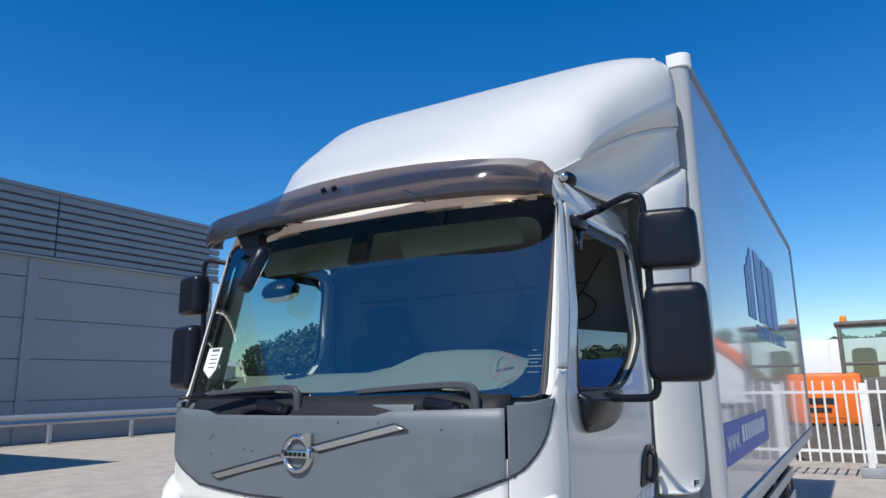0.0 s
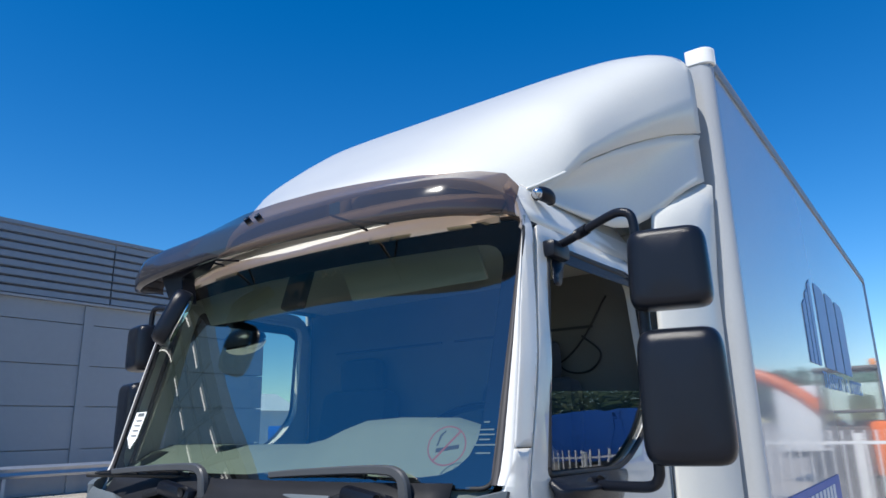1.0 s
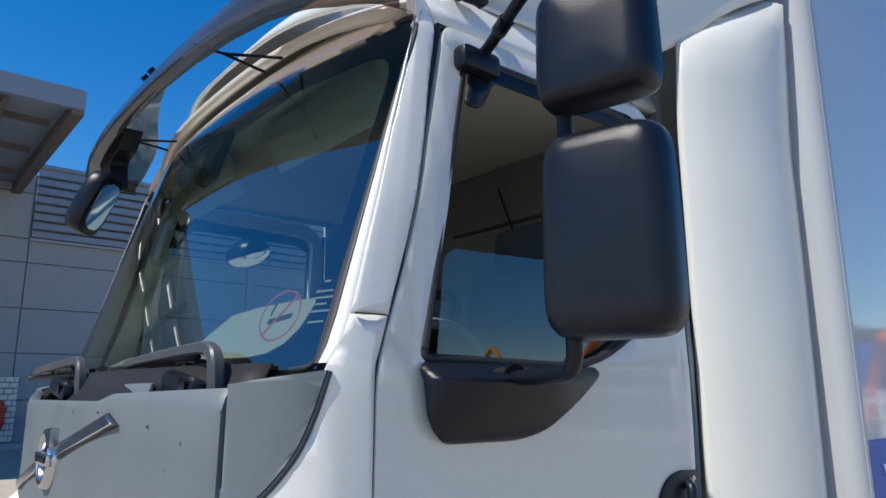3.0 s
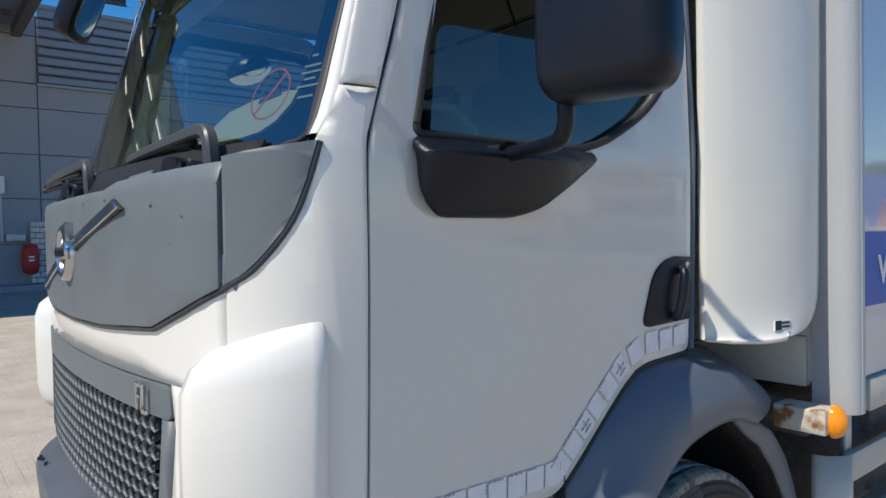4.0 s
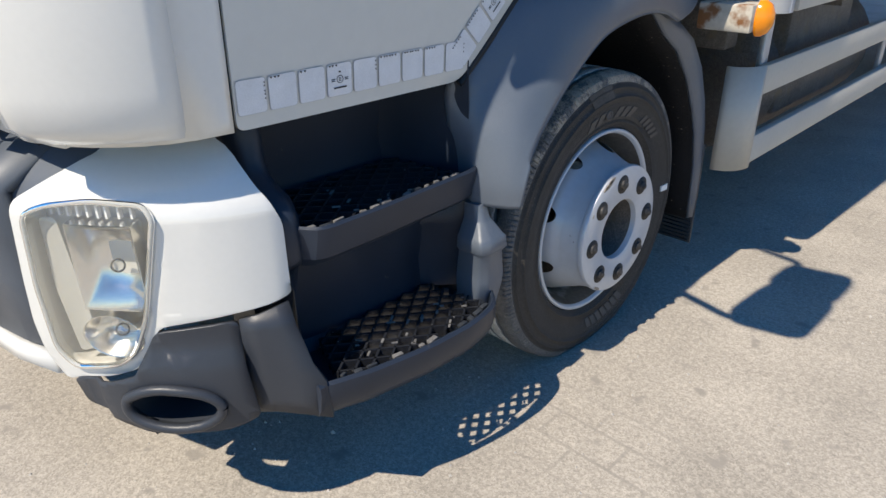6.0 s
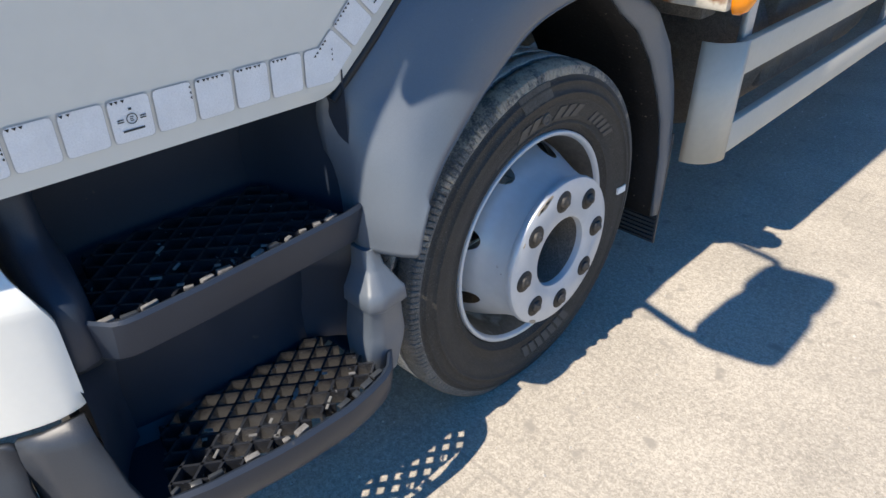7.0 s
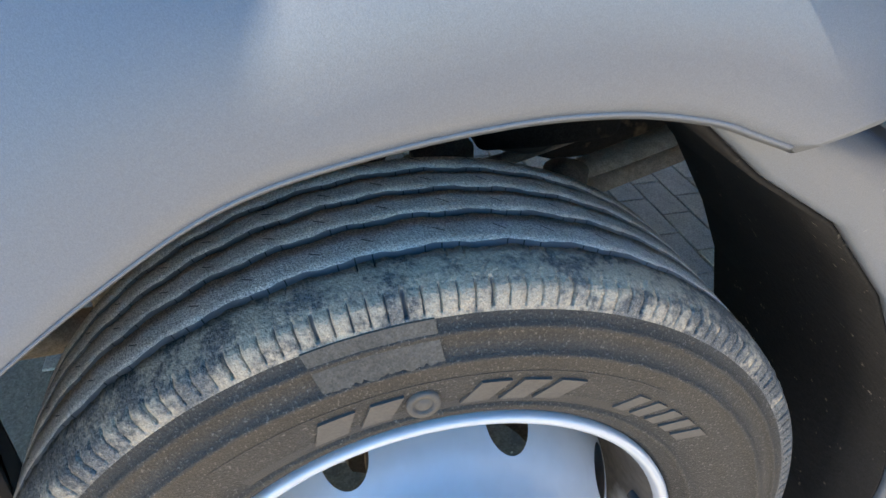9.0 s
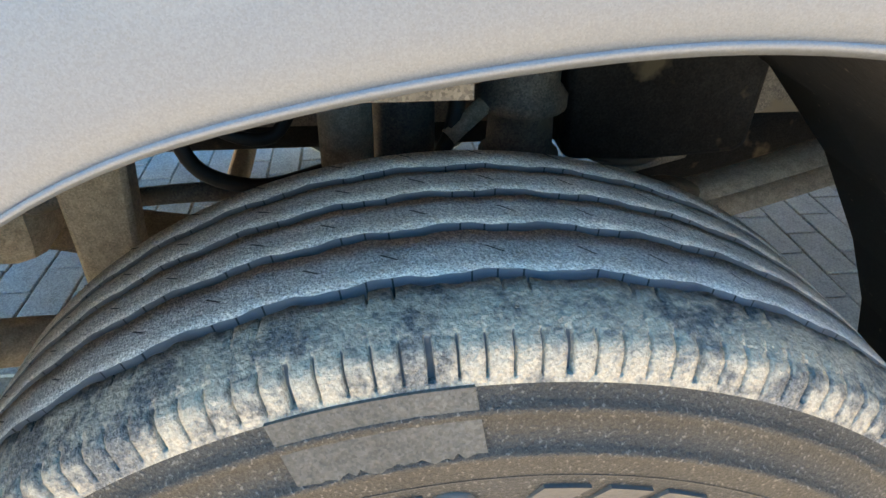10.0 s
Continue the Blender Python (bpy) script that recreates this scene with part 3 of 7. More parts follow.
for k in (1, -1):
    pl = [(1.065, 1.7575), (SD + 0.009, 1.7575), (SD + 0.015, 1.80), (SD + 0.155, 2.45), (SD + 0.12, 2.52), (0.98, 2.56), (0.98, 2.475), (1.063, 2.468), (1.098, 2.44), (1.103, 2.39), (1.085, 2.28), (1.071, 2.15), (1.066, 1.9)]
    lip = [1.665, 1.70, 1.7575, 1.90, 2.05, 2.15, 2.28, 2.37, 2.42, 2.445]
    edge_s = [(1.66, 1.038), (1.70, 1.059), (1.7575, 1.067), (1.9, 1.068), (2.15, 1.073), (2.28, 1.087), (2.39, 1.105), (2.445, 1.098)]
    bm = bmesh.new()
    rows = []
    for z in lip:
        a_, b_ = screen(k * 0.938, min(z, 2.45), 0.004), upper(k * interp(z, edge_s), z, 0.001)
        rows.append([a_.lerp(b_, q) + Vector((k * h, -1.1 * h, 0)) for q, h in ((0, 0), (0.2, 0.003), (0.38, 0.004), (0.44, 0.002), (0.44, 0.0035), (0.56, 0.0050), (0.70, 0.0055), (0.85, 0.0042), (1.0, 0.001), (1.12, -0.004))])
    grid(bm, [r[:4] for r in rows], flip=k < 0)
    part("glazing_strip", bm, M_GLAZE, truck, sharp=60)
    bm = bmesh.new()
    grid(bm, [r[4:] for r in rows], flip=k < 0)
    part("pillar_lip", bm, M_WHITE, truck, sharp=80)
    part("windscreen_pillar", sheet([(k * a, b) for a, b in pl], lambda s, z: upper(s, z, 0.003), us=[k * (1.04 + 0.012 * q) for q in range(22)], vs=[1.78 + 0.03 * q for q in range(26)]), M_WHITE, truck, solid=0.012, sharp=60)
    bm = bmesh.new()
    tube(bm, [upper(k * a, 1.757, 0.006) for a in (1.073, 1.10, SD)], 0.0014, 6)
    part("pillar_joint", bm, M_SEAL, truck)
hd = [(-0.985, 2.448), (0.985, 2.448), (0.985, 2.56), (0.70, 2.585), (-0.70, 2.585), (-0.985, 2.56)]
part("roof_header", sheet(hd, lambda s, z: upper(s, z, -0.006 - 0.5 * max(0, z - 2.5)), us=scuts, vs=(2.48, 2.51, 2.54)), M_WHITE, truck, solid=0.03)
rows = []
for y, z, w in ((0.36, 2.57, 0.86), (0.42, 2.62, 0.87), (0.55, 2.645, 0.88), (0.9, 2.66, 0.885), (1.36, 2.66, 0.885)):
    rows.append([(x * w, y + 0.10 * abs(x) ** 2.5, z - 0.06 * abs(x) ** 4) for x in [i / 8 - 1 for i in range(17)]])
bm = bmesh.new()
grid(bm, rows)
part("cab_roof", bm, M_WHITE, truck, solid=0.03)
for k in (1, -1):
    rf = [(SD + 0.16, 2.455), (from_y(1.36), 2.455), (from_y(1.36), 2.64), (SD + 0.18, 2.62), (SD + 0.05, 2.56)]
    part("roof_side", sheet([(k * a, b) for a, b in rf], lambda s, z: upper(s, z, 0.0), us=[k * q for q in (1.2, 1.4, 1.6, 1.8)], vs=(2.5, 2.55, 2.6)), M_WHITE, truck, solid=0.03)
part("cab_rear_wall", boxed((0, 1.375, 1.83), (1.96, 0.03, 1.53)), M_CABIN, truck)
part("cab_floor", boxed((0, 0.75, 0.98), (1.86, 1.22, 0.05)), M_INT, truck)

# doors
Y = from_y
DOOR = [(0.320, 0.86), (0.835, 0.86), (0.925, 0.943), (1.005, 1.024), (1.08, 1.096), (1.145, 1.133), (1.335, 1.148), (1.335, 2.0), (1.32, 2.36), (1.24, 2.452), (0.515, 2.45), (0.36, 1.86), (0.320, 1.68)]
HOLE = rounded([(0.422, 1.678), (0.94, 1.668), (1.16, 1.785), (1.265, 1.90), (1.262, 2.375), (0.578, 2.385)], [0.02, 0.12, 0.10, 0.05, 0.06, 0.04])
ycuts = [Y(q) for q in (0.335, 0.35, 0.365, 0.39, 0.415, 0.45, 0.50, 0.55, 0.7, 0.85, 1.0, 1.15, 1.25)]
zcuts = (0.95, 1.05, 1.2, 1.35, 1.5, 1.62, 1.66, 1.68, 1.75, 1.85, 2.0, 2.15, 2.3, 2.4)
DR = rounded(DOOR, [0.015, 0.03, 0.05, 0.05, 0.05, 0.05, 0.02, 0.05, 0.08, 0.08, 0.04, 0.1, 0.1], 4)
for k in (1, -1):
    door = part("door", sheet([(k * Y(a), b) for a, b in DR], lambda s, z: upper(s, z, 0.002), holes=[[(k * Y(a), b) for a, b in HOLE]], us=[k * q for q in ycuts], vs=zcuts),
                M_SIDE, truck, "glossy white driver door with the window half down" if k > 0 else "white passenger door", solid=0.045, bevel=0.003)
    bm = bmesh.new()
    tube(bm, [upper(k * Y(a), b, -0.001) for a, b in HOLE + HOLE[:1]], 0.010, 8)
    part("window_seal", bm, M_SEAL, door)
    top = 1.925 if k > 0 else 2.40
    g = [(0.47, 1.62), (1.0, 1.62), (1.29, 1.80), (1.29, top + 0.01), (0.50, top - 0.012)]
    g = rounded(g, [0.0, 0.0, 0.0, 0.03, 0.045])
    pane = part("window_pane", sheet([(k * Y(a), b) for a, b in g], lambda s, z: upper(s, z, -0.022), us=[k * q for q in ycuts], vs=(1.75, 1.85, 2.1)), M_DGLASS, door, "tinted window pane")
    pane.visible_shadow = False
    if k < 0:
        pane.data.flip_normals()
    ws = [(0.55, 2.245), (0.60, 2.395), (1.20, 2.395), (1.275, 2.335), (1.275, 2.30), (1.20, 2.335), (0.66, 2.335), (0.60, 2.245)]
    part("wind_shield", sheet([(k * Y(a), b) for a, b in rounded(ws, 0.02)], lambda s, z: upper(s, z, 0.004 + 0.10 * max(0, 2.40 - z)), us=[k * q for q in ycuts], vs=(2.28, 2.31, 2.34, 2.37)), M_BLACK, door, "smoked plastic wind shield over the window", solid=0.004)
    # black mirror base below the window
    base = [(0.405, 1.672), (0.94, 1.668), (0.955, 1.652), (0.80, 1.572), (0.735, 1.53), (0.665, 1.511), (0.458, 1.513), (0.418, 1.555)]
    def bulge(s, z):
        """A sloping ledge under the window, a crease, and a belly that runs in again below."""
        y = interp(abs(s), SY)
        plan = interp(y, [(0.405, 0.012), (0.43, 0.045), (0.47, 0.064), (0.53, 0.074), (0.66, 0.074), (0.74, 0.068), (0.80, 0.055), (0.87, 0.030), (0.955, 0.004)])
        ledge = max(0, min(1, (1.672 - z) / 0.034))
        belly = max(0.0, min(1, (z - 1.511) / 0.127)) ** 0.55 if z < 1.638 else 1
        return upper(s, z, 0.006 + plan * min(ledge, belly))
    part("mirror_base", sheet([(k * Y(a), b) for a, b in rounded(base, 0.03)], bulge, us=[k * Y(q / 100) for q in range(43, 95, 3)], vs=(1.515, 1.522, 1.532, 1.55, 1.57, 1.59, 1.61, 1.628, 1.638, 1.65, 1.66, 1.668)), M_BLACK, door, "black plastic mirror foot", solid=0.012, sharp=40)
    # flat dark ellipsoid laid on for the shade of the recess at the arm's foot
    bm = bmesh.new()
    bmesh.ops.create_uvsphere(bm, u_segments=24, v_segments=10, radius=1.0, matrix=pose(k * 1.058, 0.635, 1.649) @ Matrix.Rotation(k * 0.75, 4, "Y") @ Matrix.Diagonal((0.021, 0.072, 0.004, 1)))
    part("socket_shade", bm, M_SEAL, door)
    # handle
    hp = rounded([(1.132, 1.225), (1.345, 1.235), (1.345, 1.405), (1.235, 1.408), (1.175, 1.37)], [0.035, 0.01, 0.01, 0.05, 0.06])
    hp = [(min(a, 1.333), b) for a, b in hp]
    part("handle_plate", sheet([(k * Y(a), b) for a, b in hp], lambda s, z: skin(s, z, 0.008)), M_BLACK, door, solid=0.012, bevel=0.003)
    bm = bmesh.new()
    p = [skin(k * Y(a), b, o) for a, b, o in ((1.283, 1.375, 0.012), (1.275, 1.36, 0.028), (1.262, 1.30, 0.032), (1.255, 1.255, 0.026), (1.255, 1.245, 0.012))]
    tube(bm, p, 0.013, 10, n=4)
    part("handle_grip", bm, M_BLACK, door)
    bm = bmesh.new()
    tube(bm, [skin(k * Y(1.305), 1.385, 0.006), skin(k * Y(1.305), 1.385, 0.014)], 0.009, 12)
    part("lock", bm, M_CHROME, door)
    # black tube that draws the shade in the gap between door and arch
    bm = bmesh.new()
    tube(bm, [skin(k * Y(a), b, -0.004) for a, b in ((0.84, 0.852), (0.931, 0.936), (1.012, 1.017), (1.086, 1.088), (1.148, 1.125), (1.335, 1.140))], 0.0085, 8, n=3)
    part("door_gap_shade", bm, M_SEAL, door)
    # seam behind the front pillar
    bm = bmesh.new()
    tube(bm, [upper(k * Y(a), b, -0.012) for a, b in ((0.313, 0.86), (0.313, 1.4), (0.315, 1.68), (0.352, 1.86), (0.508, 2.45), (0.9, 2.458), (1.25, 2.458))], 0.010, 8)
    part("door_seam", bm, M_SEAL, truck)
    bm = bmesh.new()
    tube(bm, [upper(k * Y(a), b, -0.004) for a, b in ((1.352, 1.15), (1.352, 1.7), (1.352, 2.1), (1.34, 2.40))], 0.012, 8)
    part("rear_door_trim", bm, M_GREY, truck)

# reflective tape under the driver door
TAPE = [(0.318, 0.882), (0.842, 0.882), (0.925, 0.965), (1.085, 1.122), (1.15, 1.152), (1.33, 1.163)]
acc = [0.0]
for a, b in zip(TAPE, TAPE[1:]):
    acc.append(acc[-1] + math.hypot(b[0] - a[0], b[1] - a[1]))
M_TAPE = mat("reflective_tape", (0.70, 0.71, 0.73), 0.28, vary=0.10, scale=30, bump=0.5, bscale=420)
i, q = 0, 0.006
while q < acc[-1] - 0.05:
    tm = q + 0.026
    j = max(k for k in range(len(acc) - 1) if acc[k] <= tm)
    f = (tm - acc[j]) / (acc[j + 1] - acc[j])
    cy, cz = lerp(TAPE[j][0], TAPE[j + 1][0], f), lerp(TAPE[j][1], TAPE[j + 1][1], f)
    ang = math.atan2(TAPE[j + 1][1] - TAPE[j][1], TAPE[j + 1][0] - TAPE[j][0])
    cy, cz = cy - math.sin(ang) * 0.032, cz + math.cos(ang) * 0.032
    pts = rounded([(-0.0262, -0.0285), (0.0262, -0.0285), (0.0262, 0.0285), (-0.0262, 0.0285)], 0.006, 2)
    pts = [(Y(cy + a * math.cos(ang) - b * math.sin(ang)), cz + a * math.sin(ang) + b * math.cos(ang)) for a, b in pts]
    edge = [(Y(cy + a * math.cos(ang) - b * math.sin(ang)), cz + a * math.sin(ang) + b * math.cos(ang)) for a, b in rounded([(-0.0273, -0.0296), (0.0273, -0.0296), (0.0273, 0.0296), (-0.0273, 0.0296)], 0.006, 2)]
    tile = part("tape_tile", sheet(pts, lambda s, z: skin(s, z, 0.0042)), M_TAPE, truck)
    part("tape_edge", sheet(edge, lambda s, z: skin(s, z, 0.0033)), M_STEEL, tile)
    for e_ in range(random.Random(i).randint(2, 6)):
        u_ = -0.021 + 0.007 * e_ + random.Random(i * 9 + e_).uniform(-0.001, 0.001)
        nib = [(u_ - 0.0026, 0.0272), (u_ + 0.0026, 0.0272), (u_ + 0.0006, 0.0232)] if i % 4 else [(0.0252, -u_ - 0.0024), (0.0252, -u_ + 0.0024), (0.0225, -u_)]
        if abs(u_) > 0.022:
            continue
        pts = [(Y(cy + a * math.cos(ang) - b * math.sin(ang)), cz + a * math.sin(ang) + b * math.cos(ang)) for a, b in nib]
        part("tape_nick", sheet(pts, lambda s, z: skin(s, z, 0.0050)), M_SEAL, tile)
    if i in (3, 11, 14):
        def on_tape(pts):
            return [(Y(cy + a * math.cos(ang) - b * math.sin(ang)), cz + a * math.sin(ang) + b * math.cos(ang)) for a, b in pts]
        for u_, v_, w, h in ((0, -0.014, 0.028, 0.0028), (-0.0145, 0.002, 0.008, 0.0016), (0.0145, 0.002, 0.008, 0.0016), (-0.0145, -0.001, 0.008, 0.0016), (0.0145, -0.001, 0.008, 0.0016), (0, 0.014, 0.004, 0.003), (-0.0005, 0.001, 0.0045, 0.0012), (0, 0.0035, 0.0045, 0.0012), (0, -0.0015, 0.0045, 0.0012)):
            part("tape_print", sheet(on_tape([(u_ - w / 2, v_ - h / 2), (u_ + w / 2, v_ - h / 2), (u_ + w / 2, v_ + h / 2), (u_ - w / 2, v_ + h / 2)]), lambda s, z: skin(s, z, 0.0052)), M_FLECK, tile)
        ring = [(math.cos(e_ * math.pi / 10), math.sin(e_ * math.pi / 10)) for e_ in range(20)]
        part("tape_mark", sheet(on_tape([(0.0072 * a, 0.001 + 0.0072 * b) for a, b in ring]), lambda s, z: skin(s, z, 0.0052), holes=[on_tape([(0.0060 * a, 0.001 + 0.0060 * b) for a, b in ring])]), M_FLECK, tile)
    q += 0.0583
    i += 1

# closed underside of the cab and inner wing over the wheel
part("cab_underside", boxed((0, 0.80, 0.885), (1.80, 1.10, 0.05)), M_UNDER, truck)
for k in (1, -1):
    part("inner_wing", boxed((k * 0.74, 1.40, 0.975), (0.44, 0.80, 0.02)), M_UNDER, truck)
    part("wing_wall", boxed((k * 0.90, 1.30, 1.05), (0.02, 0.62, 0.16)), M_UNDER, truck)

# external sun visor of bronze acrylic
VB_Y = [(0, 0.100), (0.2, 0.102), (0.4, 0.110), (0.6, 0.128), (0.75, 0.155), (0.85, 0.195), (0.91, 0.25), (0.94, 0.31), (0.955, 0.40)]
VB_Z = [(0, 2.440), (0.2, 2.440), (0.4, 2.436), (0.6, 2.429), (0.8, 2.424), (0.9, 2.422), (0.955, 2.445)]
VT_Y = [(0, 0.255), (0.2, 0.268), (0.4, 0.305), (0.6, 0.36), (0.8, 0.428), (0.9, 0.445), (0.955, 0.432)]
VT_Z = [(0, 2.655), (0.2, 2.657), (0.4, 2.657), (0.6, 2.653), (0.8, 2.640), (0.9, 2.612), (0.955, 2.550)]
rows = []
for t in [i / 56 * 2 - 1 for i in range(57)]:
    x = 0.955 * math.sin(t * math.pi / 2)
    yb, zb, yt, zt = (interp(abs(x), q) for q in (VB_Y, VB_Z, VT_Y, VT_Z))
    r = [(x, yb + 0.035, zb + 0.002)]
    for fr in (0.0, 0.12, 0.3, 0.46, 0.56, 0.68, 0.84, 1.0):
        lean = 0.052 - 0.042 * (abs(x) / 0.955) ** 3
        y = yb + lean * (fr / 0.56) ** 1.4 - 0.008 * math.sin(math.pi * fr / 0.56) if fr <= 0.56 else lerp(yb + lean, yt, ((fr - 0.56) / 0.44) ** 0.9)
        r.append((x, y, lerp(zb, zt, fr)))
    rows.append(r)
bm = bmesh.new()
grid(bm, rows, flip=True)
for i_, f in enumerate(bm.faces):
    f.material_index = 0 if i_ % 8 < 5 else 1
visor = part("sun_visor", bm, [M_BRONZE, M_BRONZE_THIN], truck, "bronze tinted acrylic sun visor", sharp=60)
for x in (-0.03, 0.03):
    bm = bmesh.new()
    tube(bm, [(x, 0.158, 2.560), (x, 0.141, 2.573)], 0.012, 12)
    part("bolt", bm, M_BLACK, visor)
for x in (-0.40, 0.42):
    bm = bmesh.new()
    tube(bm, [(x - 0.05, 0.36, 2.50), (x - 0.01, 0.22, 2.495), (x, 0.13, 2.49)], 0.0045, 8)
    tube(bm, [(x + 0.05, 0.36, 2.505), (x - 0.01, 0.22, 2.495)], 0.0045, 8)
    part("visor_stay", bm, M_BLACK, visor)
for k in (1, -1):
    bm = bmesh.new()
    tube(bm, [(k * 0.925, 0.585, 2.560), (k * 0.94, 0.60, 2.575), (k * 0.952, 0.635, 2.570), (k * 0.95, 0.66, 2.555)], lambda t: 0.022 * (0.7 + 0.5 * math.sin(math.pi * t)), 12, n=4)
    side_lamp = part("side_lamp", bm, M_BLACK, truck)
    bm = bmesh.new()
    bmesh.ops.create_uvsphere(bm, u_segments=14, v_segments=8, radius=0.02, matrix=pose(k * 0.938, 0.585, 2.572))
    part("lens", bm, M_CHROME, side_lamp)

# roof air deflector
HTOP = [(0.40, 2.66), (0.45, 2.73), (0.56, 2.822), (0.686, 2.92), (0.753, 2.975), (0.984, 3.157), (1.17, 3.296), (1.365, 3.430), (1.5, 3.505), (1.6, 3.545), (1.70, 3.572)]
HW = [(0.40, 0.76), (0.46, 0.82), (0.55, 0.865), (0.75, 0.935), (0.95, 0.985), (1.15, 1.035), (1.3, 1.085), (1.45, 1.14), (1.6, 1.185), (1.70, 1.206)]
HC = [(0.40, 2.57), (0.55, 2.60), (0.63, 2.62), (0.77, 2.70), (0.937, 2.795), (1.128, 2.893), (1.3, 2.972), (1.45, 3.03), (1.70, 3.105)]
rows = []
for i in range(25):
    y = lerp(0.40, 1.70, i / 24)
    h, w, c = interp(y, HTOP), interp(y, HW), interp(y, HC)
    row = []
    for j in range(65):
        a = math.pi * j / 64
        e = lerp(0.50, 0.24, min(1, (y - 0.4) / 1.25))
        x = math.copysign(abs(math.cos(a)) ** e, math.cos(a)) * w
        zz = c + (h - c) * abs(math.sin(a)) ** lerp(0.75, 0.30, min(1, (y - 0.4) / 1.25))
        dy = 0.20 * (abs(x) / w) ** 3 * max(0, 1 - (y - 0.4) / 0.5)
        row.append((x, y + dy, zz))
    rows.append(row)
bm = bmesh.new()
grid(bm, rows)
deflector = part("roof_deflector", bm, M_FAIR, truck, "tall white roof air deflector", solid=0.012, sharp=60)
for k in (1, -1):
    # scooped lower wing between deflector and side fairing
    rows = []
    for i in range(17):
        y = lerp(0.62, 1.72, i / 16)
        w, c = interp(y, HW) - 0.006, interp(y, HC)
        zb = interp(y, [(0.62, 2.585), (1.0, 2.575), (1.2, 2.58), (1.32, 2.61), (1.42, 2.675), (1.52, 2.765), (1.62, 2.83), (1.72, 2.875)])
        wb = interp(y, [(0.62, 0.905), (1.0, 0.945), (1.2, 0.975), (1.32, 1.01), (1.42, 1.075), (1.52, 1.135), (1.62, 1.175), (1.72, 1.205)])
        rows.append([(k * (lerp(w, wb, t) - 0.035 * (1 - (i / 16) ** 3) * math.sin(math.pi * t) - 0.012 * (t > 0)), y, lerp(c, min(zb, c - 0.002), t)) for t in [j / 8 for j in range(9)]])
    bm = bmesh.new()
    grid(bm, rows, flip=k > 0)
    part("deflector_wing", bm, M_FAIR, deflector, solid=0.01, sharp=60)
    # tall side fairing behind the door
    rows = []
    for i in range(37):
        t = i / 36
        z = lerp(1.172, 2.87, t ** 2.4)
        yr = interp(z, [(1.172, 1.60), (1.174, 1.65), (1.180, 1.69), (1.192, 1.725), (1.21, 1.753), (1.235, 1.775), (1.27, 1.790), (1.32, 1.797), (1.4, 1.80), (1.95, 1.818), (2.6, 1.822), (2.87, 1.80)])
        yf = interp(z, [(1.172, 1.375), (2.66, 1.375), (2.785, 1.50), (2.87, 1.66)])
        xb = interp(z, [(1.17, 0.0), (2.4, 0.0), (2.83, 0.03)])
        rows.append([(k * (x + xb), lerp(yf, yr, u), z) for u, x in ((0.0, 1.036), (0.02, 1.056), (0.2, 1.108), (0.45, 1.160), (0.7, 1.180), (0.90, 1.188), (0.97, 1.183), (1.0, 1.158), (0.99, 1.11))])
    bm = bmesh.new()
    grid(bm, rows, flip=k < 0)
    fairing = part("side_fairing", bm, M_FAIR, truck, "white side fairing behind the cab", solid=0.012, sharp=50)
    if k > 0:
        tilt = Matrix.Rotation(-0.2, 4, "Z")
        part("sticker", boxed((1.1705, 1.578, 1.205), (0.004, 0.068, 0.028), m=tilt), M_WHITEPLAIN, fairing)
        part("sticker_block", boxed((1.1676, 1.558, 1.205), (0.0055, 0.024, 0.027), m=tilt), M_SEAL, fairing)
        for dz in (-0.005, 0.006):
            part("sticker_bar", boxed((1.1740, 1.590, 1.205 + dz), (0.004, 0.034, 0.006), m=tilt), M_SEAL, fairing)


# mirrors: two housings on a bent tube
def housing(bm, c, w, h, d, yaw, tilt=0, e=0.30):
    """A mirror shell: rounded rectangle that bulges to the front."""
    rows = []
    for t, f in ((0.0, 0.88), (0.05, 0.95), (0.2, 1.0), (0.55, 0.985), (0.82, 0.93), (0.95, 0.82), (1.0, 0.62)):
        row = []
        for a in [math.pi * 2 * i / 40 for i in range(40)]:
            x = math.copysign(abs(math.cos(a)) ** e, math.cos(a)) * w / 2 * f
            z = math.copysign(abs(math.sin(a)) ** e, math.sin(a)) * h / 2 * lerp(f, 1, 0.35)
            row.append(Vector((x * (1 - 0.05 * z / h), -d * t, z)))
        rows.append(row)
    rows.append([q * 0.3 + Vector((0, -d * 1.02 + 0.3 * d, 0)) for q in rows[-1]])
    m = Matrix.Translation(c) @ Matrix.Rotation(radians(yaw), 4, "Z") @ Matrix.Rotation(radians(tilt), 4, "X")
    rows = [[m @ q for q in r] for r in rows]
    vs = grid(bm, rows, closed=True)
    bm.faces.new(vs[0])
    bm.faces.new(vs[-1][::-1])
    bmesh.ops.recalc_face_normals(bm, faces=bm.faces)


